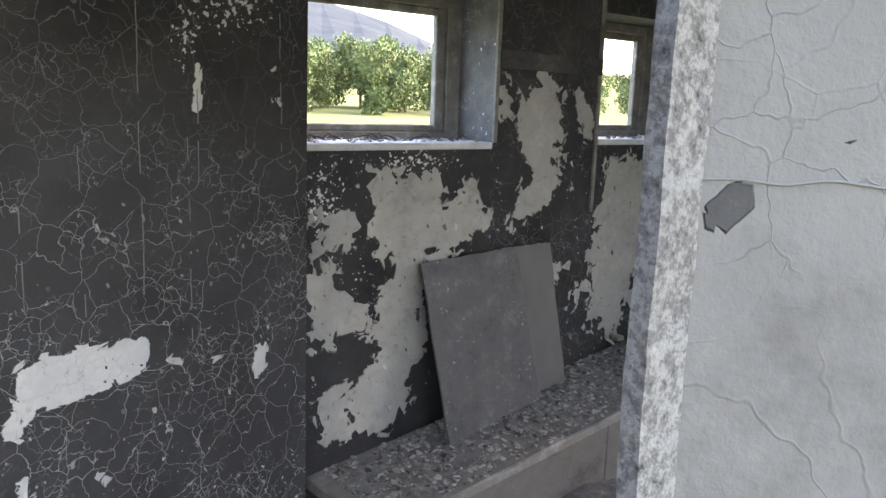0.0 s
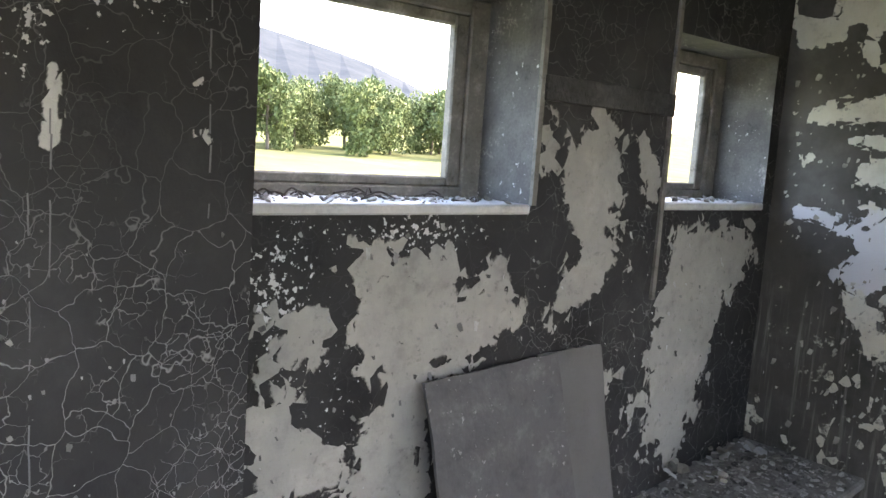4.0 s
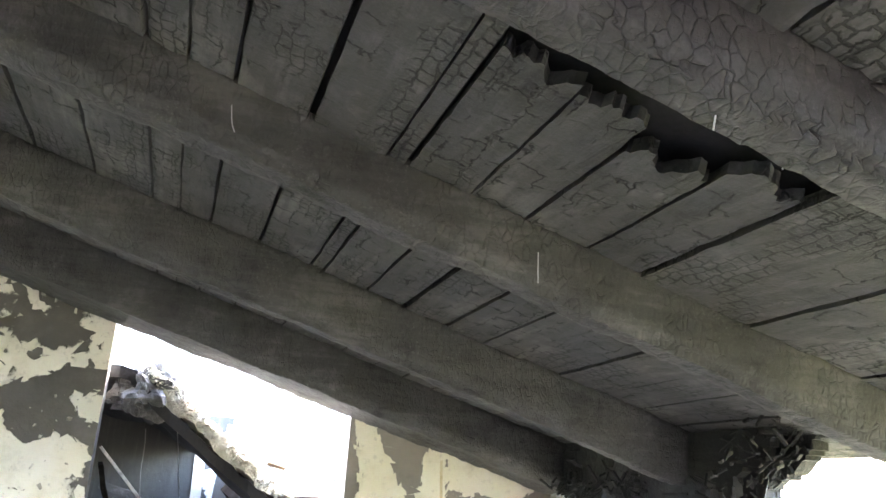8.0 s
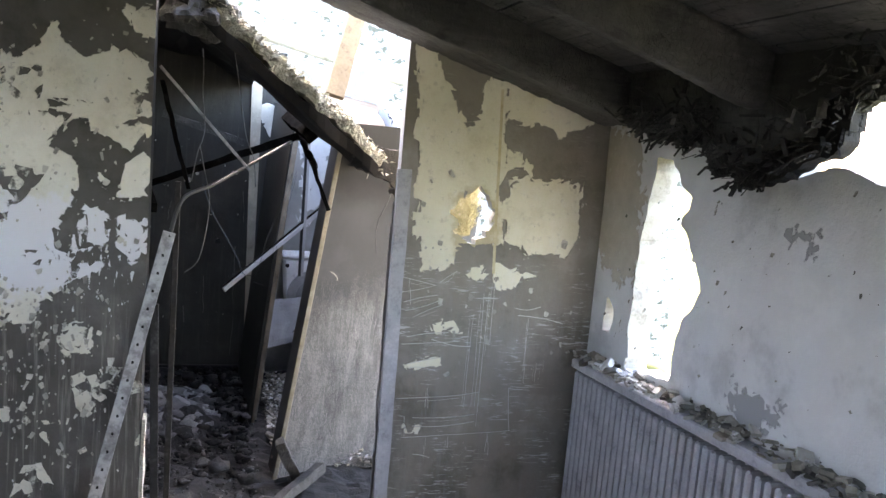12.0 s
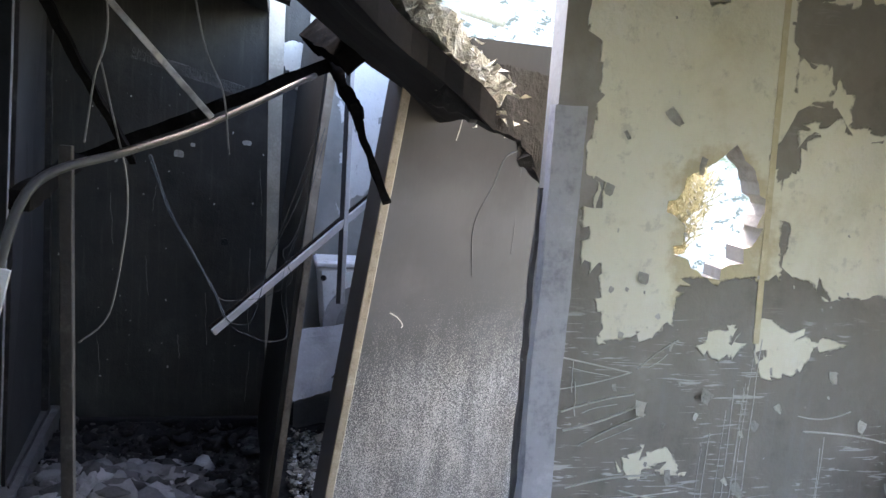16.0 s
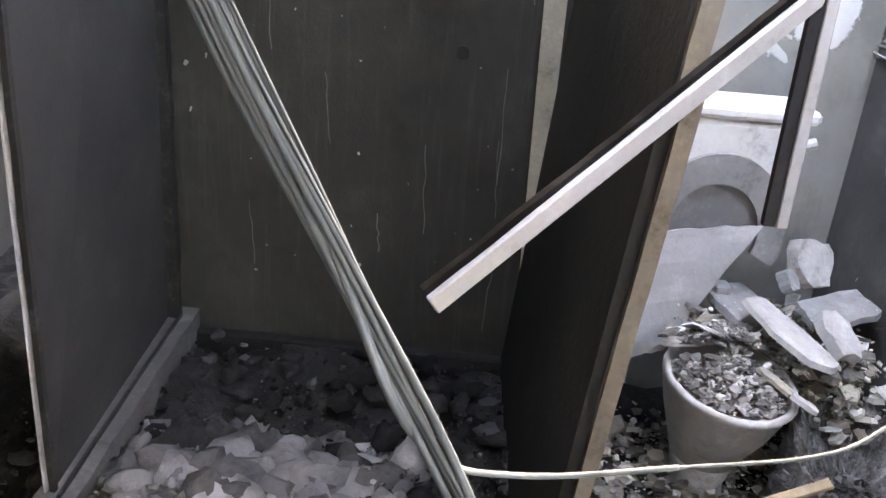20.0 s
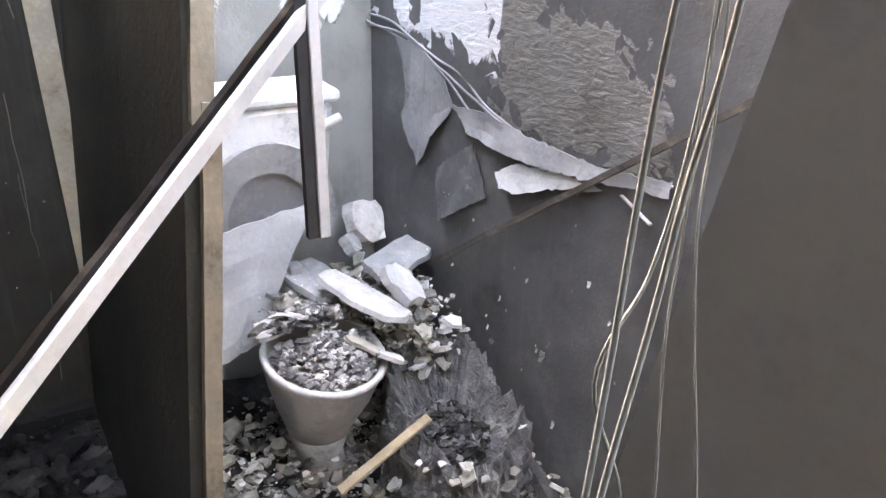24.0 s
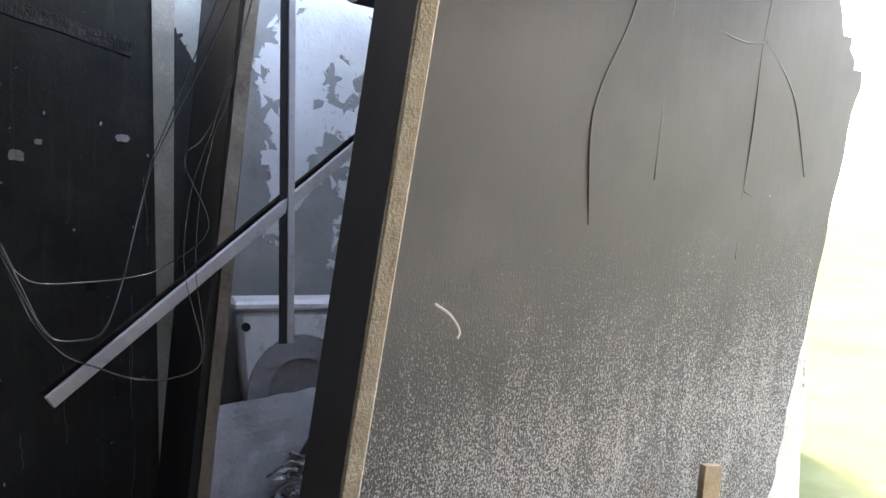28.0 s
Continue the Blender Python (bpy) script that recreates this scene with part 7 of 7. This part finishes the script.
flakes("paint_flakes", 420, lambda r: (r.uniform(1.45, 4.1), YW - 0.001, r.uniform(0.25, 1.42)), (1, 0, 0), (0, -1, 0), (0.005, 0.028), m_greyflake, "grey paint flakes lifting off the sooty wall", 44, 0.3)
dark_dir = Vector((3.13, 0.60, 0)).normalized()
flakes("paint_flakes", 320, lambda r: (lambda u: (-1.6 + dark_dir.x * u + 0.0002, 2.13 + dark_dir.y * u - 0.001, r.triangular(0.3, 1.7, 0.6)))(r.uniform(1.6, 3.15)), dark_dir, (0.19, -0.98, 0), (0.003, 0.016), m_greyflake, "small pale flakes on the black wall", 45, 0.3)
flakes("paint_flakes", 200, lambda r: (r.uniform(2.1, 4.1), YS + 0.002, r.uniform(1.0, 1.8)), (1, 0, 0), (0, 1, 0), (0.004, 0.018), m_pale, "loose render on the roughcast wall", 46, 0.3)


# ---- scratches and cracks ----
def wander(r, a, b, n, amount):
    """A line from a to b that strays a little at each step."""
    a, b = Vector(a), Vector(b)
    return [a.lerp(b, k / n) + Vector((0, r.uniform(-1, 1), r.uniform(-1, 1))) * (amount if 0 < k < n else 0) for k in range(n + 1)]


r = random.Random(61)
SCRATCHES = ((0.421, 1.267, 0.254, 1.233), (0.398, 1.199, 0.254, 1.233), (0.383, 1.159, 0.244, 1.193), (0.374, 1.124, 0.23, 1.17), (0.342, 1.096, 0.217, 1.153), (0.435, 1.226, 0.392, 1.199), (0.243, 1.24, 0.17, 1.295),
             (0.359, 1.013, 0.182, 1.035), (0.38, 0.983, 0.13, 1.0), (0.251, 1.004, 0.078, 0.977), (0.349, 0.901, 0.202, 0.927), (0.336, 0.883, 0.214, 0.866), (0.384, 0.75, 0.021, 0.776), (0.346, 0.58, -0.137, 0.604),
             (0.342, 0.672, 0.335, 0.586), (0.305, 0.666, 0.036, 0.677), (0.302, 0.629, 0.033, 0.646), (-0.11, 0.796, -0.131, 0.604), (-0.104, 1.146, -0.217, 1.155), (-0.12, 1.116, -0.329, 1.085), (-0.122, 0.802, -0.272, 0.797), (0.292, 0.505, 0.217, 0.488))
DRIPS = ((0.424, 1.238, 0.623), (0.368, 1.263, 1.148), (0.081, 1.133, 0.671), (0.046, 1.206, 0.696), (0.024, 1.231, 0.62), (0.006, 1.303, 0.906), (-0.163, 1.129, 0.796), (-0.226, 0.909, 0.796), (-0.247, 1.12, 0.797), (0.252, 0.818, 0.696), (-0.027, 0.62, 0.455), (0.152, 0.584, 0.459), (0.25, 0.585, 0.461), (0.064, 0.583, 0.495))
south_part = bpy.data.objects["wall_east_south"]
m_scrape = simple("scraped_paint", ((0.42, 0.41, 0.37), (0.56, 0.55, 0.50), (0.68, 0.67, 0.62)), 30.0)
for y0, z0, y1, z1 in SCRATCHES:
    bow = r.uniform(-0.012, 0.012)
    pts = [(XE - 0.0006, y0 + (y1 - y0) * t, z0 + (z1 - z0) * t + bow * math.sin(math.pi * t)) for t in (0.0, 0.25, 0.5, 0.75, 1.0)]
    tube("scratch", pts, r.uniform(0.0011, 0.0024), m_scrape, south_part, sides=4, wobble=0.003, seed=r.random() * 9)
    if r.random() < 0.6:
        tube("scratch", [(x, y + r.uniform(-0.01, 0.01), z - 0.014) for x, y, z in pts[1:4]], r.uniform(0.0006, 0.0011), m_scrape, south_part, sides=4, wobble=0.002, seed=r.random() * 9)
for y, z0, z1 in DRIPS:
    for k in range(2):
        yy = y + r.uniform(-0.012, 0.012)
        tube("scratch", wander(r, (XE - 0.0005, yy, z0 - r.uniform(0, 0.05)), (XE - 0.0005, yy + r.uniform(-0.008, 0.008), z1 + r.uniform(0, 0.08)), 5, 0.002), r.uniform(0.0005, 0.0011), m_scrape, south_part, sides=4)
bm = bmesh.new()
bar(bm, (XE - 0.001, 0.010, 1.29), (XE - 0.001, 0.045, 2.05), 0.012, 0.003, up=(1, 0, 0), cuts=50, rough=0.0012)
part("paper_tape", bm, simple("yellowed_tape", ((0.42, 0.36, 0.20), (0.60, 0.53, 0.34), (0.72, 0.67, 0.50)), 16.0), south_part, "yellowed joint tape")
su, sn = Vector((0.78, -0.62, 0)).normalized(), Vector((-0.62, -0.78, 0)).normalized()


def on_stub(u, z):
    return Vector((0.45, 0.30, z)) + su * u - sn * 0.0006


tube("plaster_crack", [on_stub(u, 1.617 + 0.002 * math.sin(u * 90)) for u in (0.0, 0.03, 0.06, 0.09, 0.13, 0.18)], 0.0009, m_white, stub, sides=5)
flakes("paint_flakes", 60, lambda r: (lambda x: (x, y_cell(x) + 0.001, r.triangular(0.15, 0.95, 0.35)))(r.uniform(5.5, 6.85)), (1, 0, 0), (0, 1, 0), (0.004, 0.022), m_greyflake, "small pale scabs on the sooty cell wall", 47, 0.3)
flakes("paint_flakes", 60, lambda r: (6.999, r.uniform(0.95, 1.9), r.uniform(0.2, 1.9)), (0, 1, 0), (-1, 0, 0), (0.004, 0.016), m_greyflake, "few pale scabs on the black panel", 48, 0.3)
strip("charred_stick", (6.60, 0.98, 1.70), (6.62, 1.50, 1.85), 0.045, 0.03, m_char, "charred stick hanging in the burnt room", "timber", rough=0.006)
for k, (y, z, a, b) in enumerate(((1.349, 1.409, 0.026, 0.020), (1.03, 1.48, 0.024, 0.014), (1.285, 1.455, 0.012, 0.010), (1.125, 0.985, 0.020, 0.020))):
    plate("wall_chip", (6.993, y, z), (b, a), 90 + k, (0, 90, 0), 0.012, (m_plaster, m_plaster, m_plaster, m_ash)[k], ("pale broken spot in the black panel", "pale broken spot in the black panel", "small pale spot in the black panel", "round burnt knot in the black panel")[k], "chip", "broken spots of the black panel")
r = random.Random(83)
back = bpy.data.objects["wall_back_dark"]
for y, z0, z1 in ((1.0, 0.95, 0.62), (1.005, 0.75, 0.52), (0.985, 0.42, 0.15), (1.21, 0.72, 0.45), (1.34, 0.50, 0.38), (0.965, 1.35, 1.12), (1.5, 0.9, 0.7), (1.66, 1.2, 0.95), (1.45, 1.25, 1.12), (1.72, 0.55, 0.3)):
    tube("drip", wander(r, (6.9995, y, z0), (6.9995, y + r.uniform(-0.02, 0.02), z1), 6, 0.004), r.uniform(0.0006, 0.0014), m_greyflake, back, sides=4)
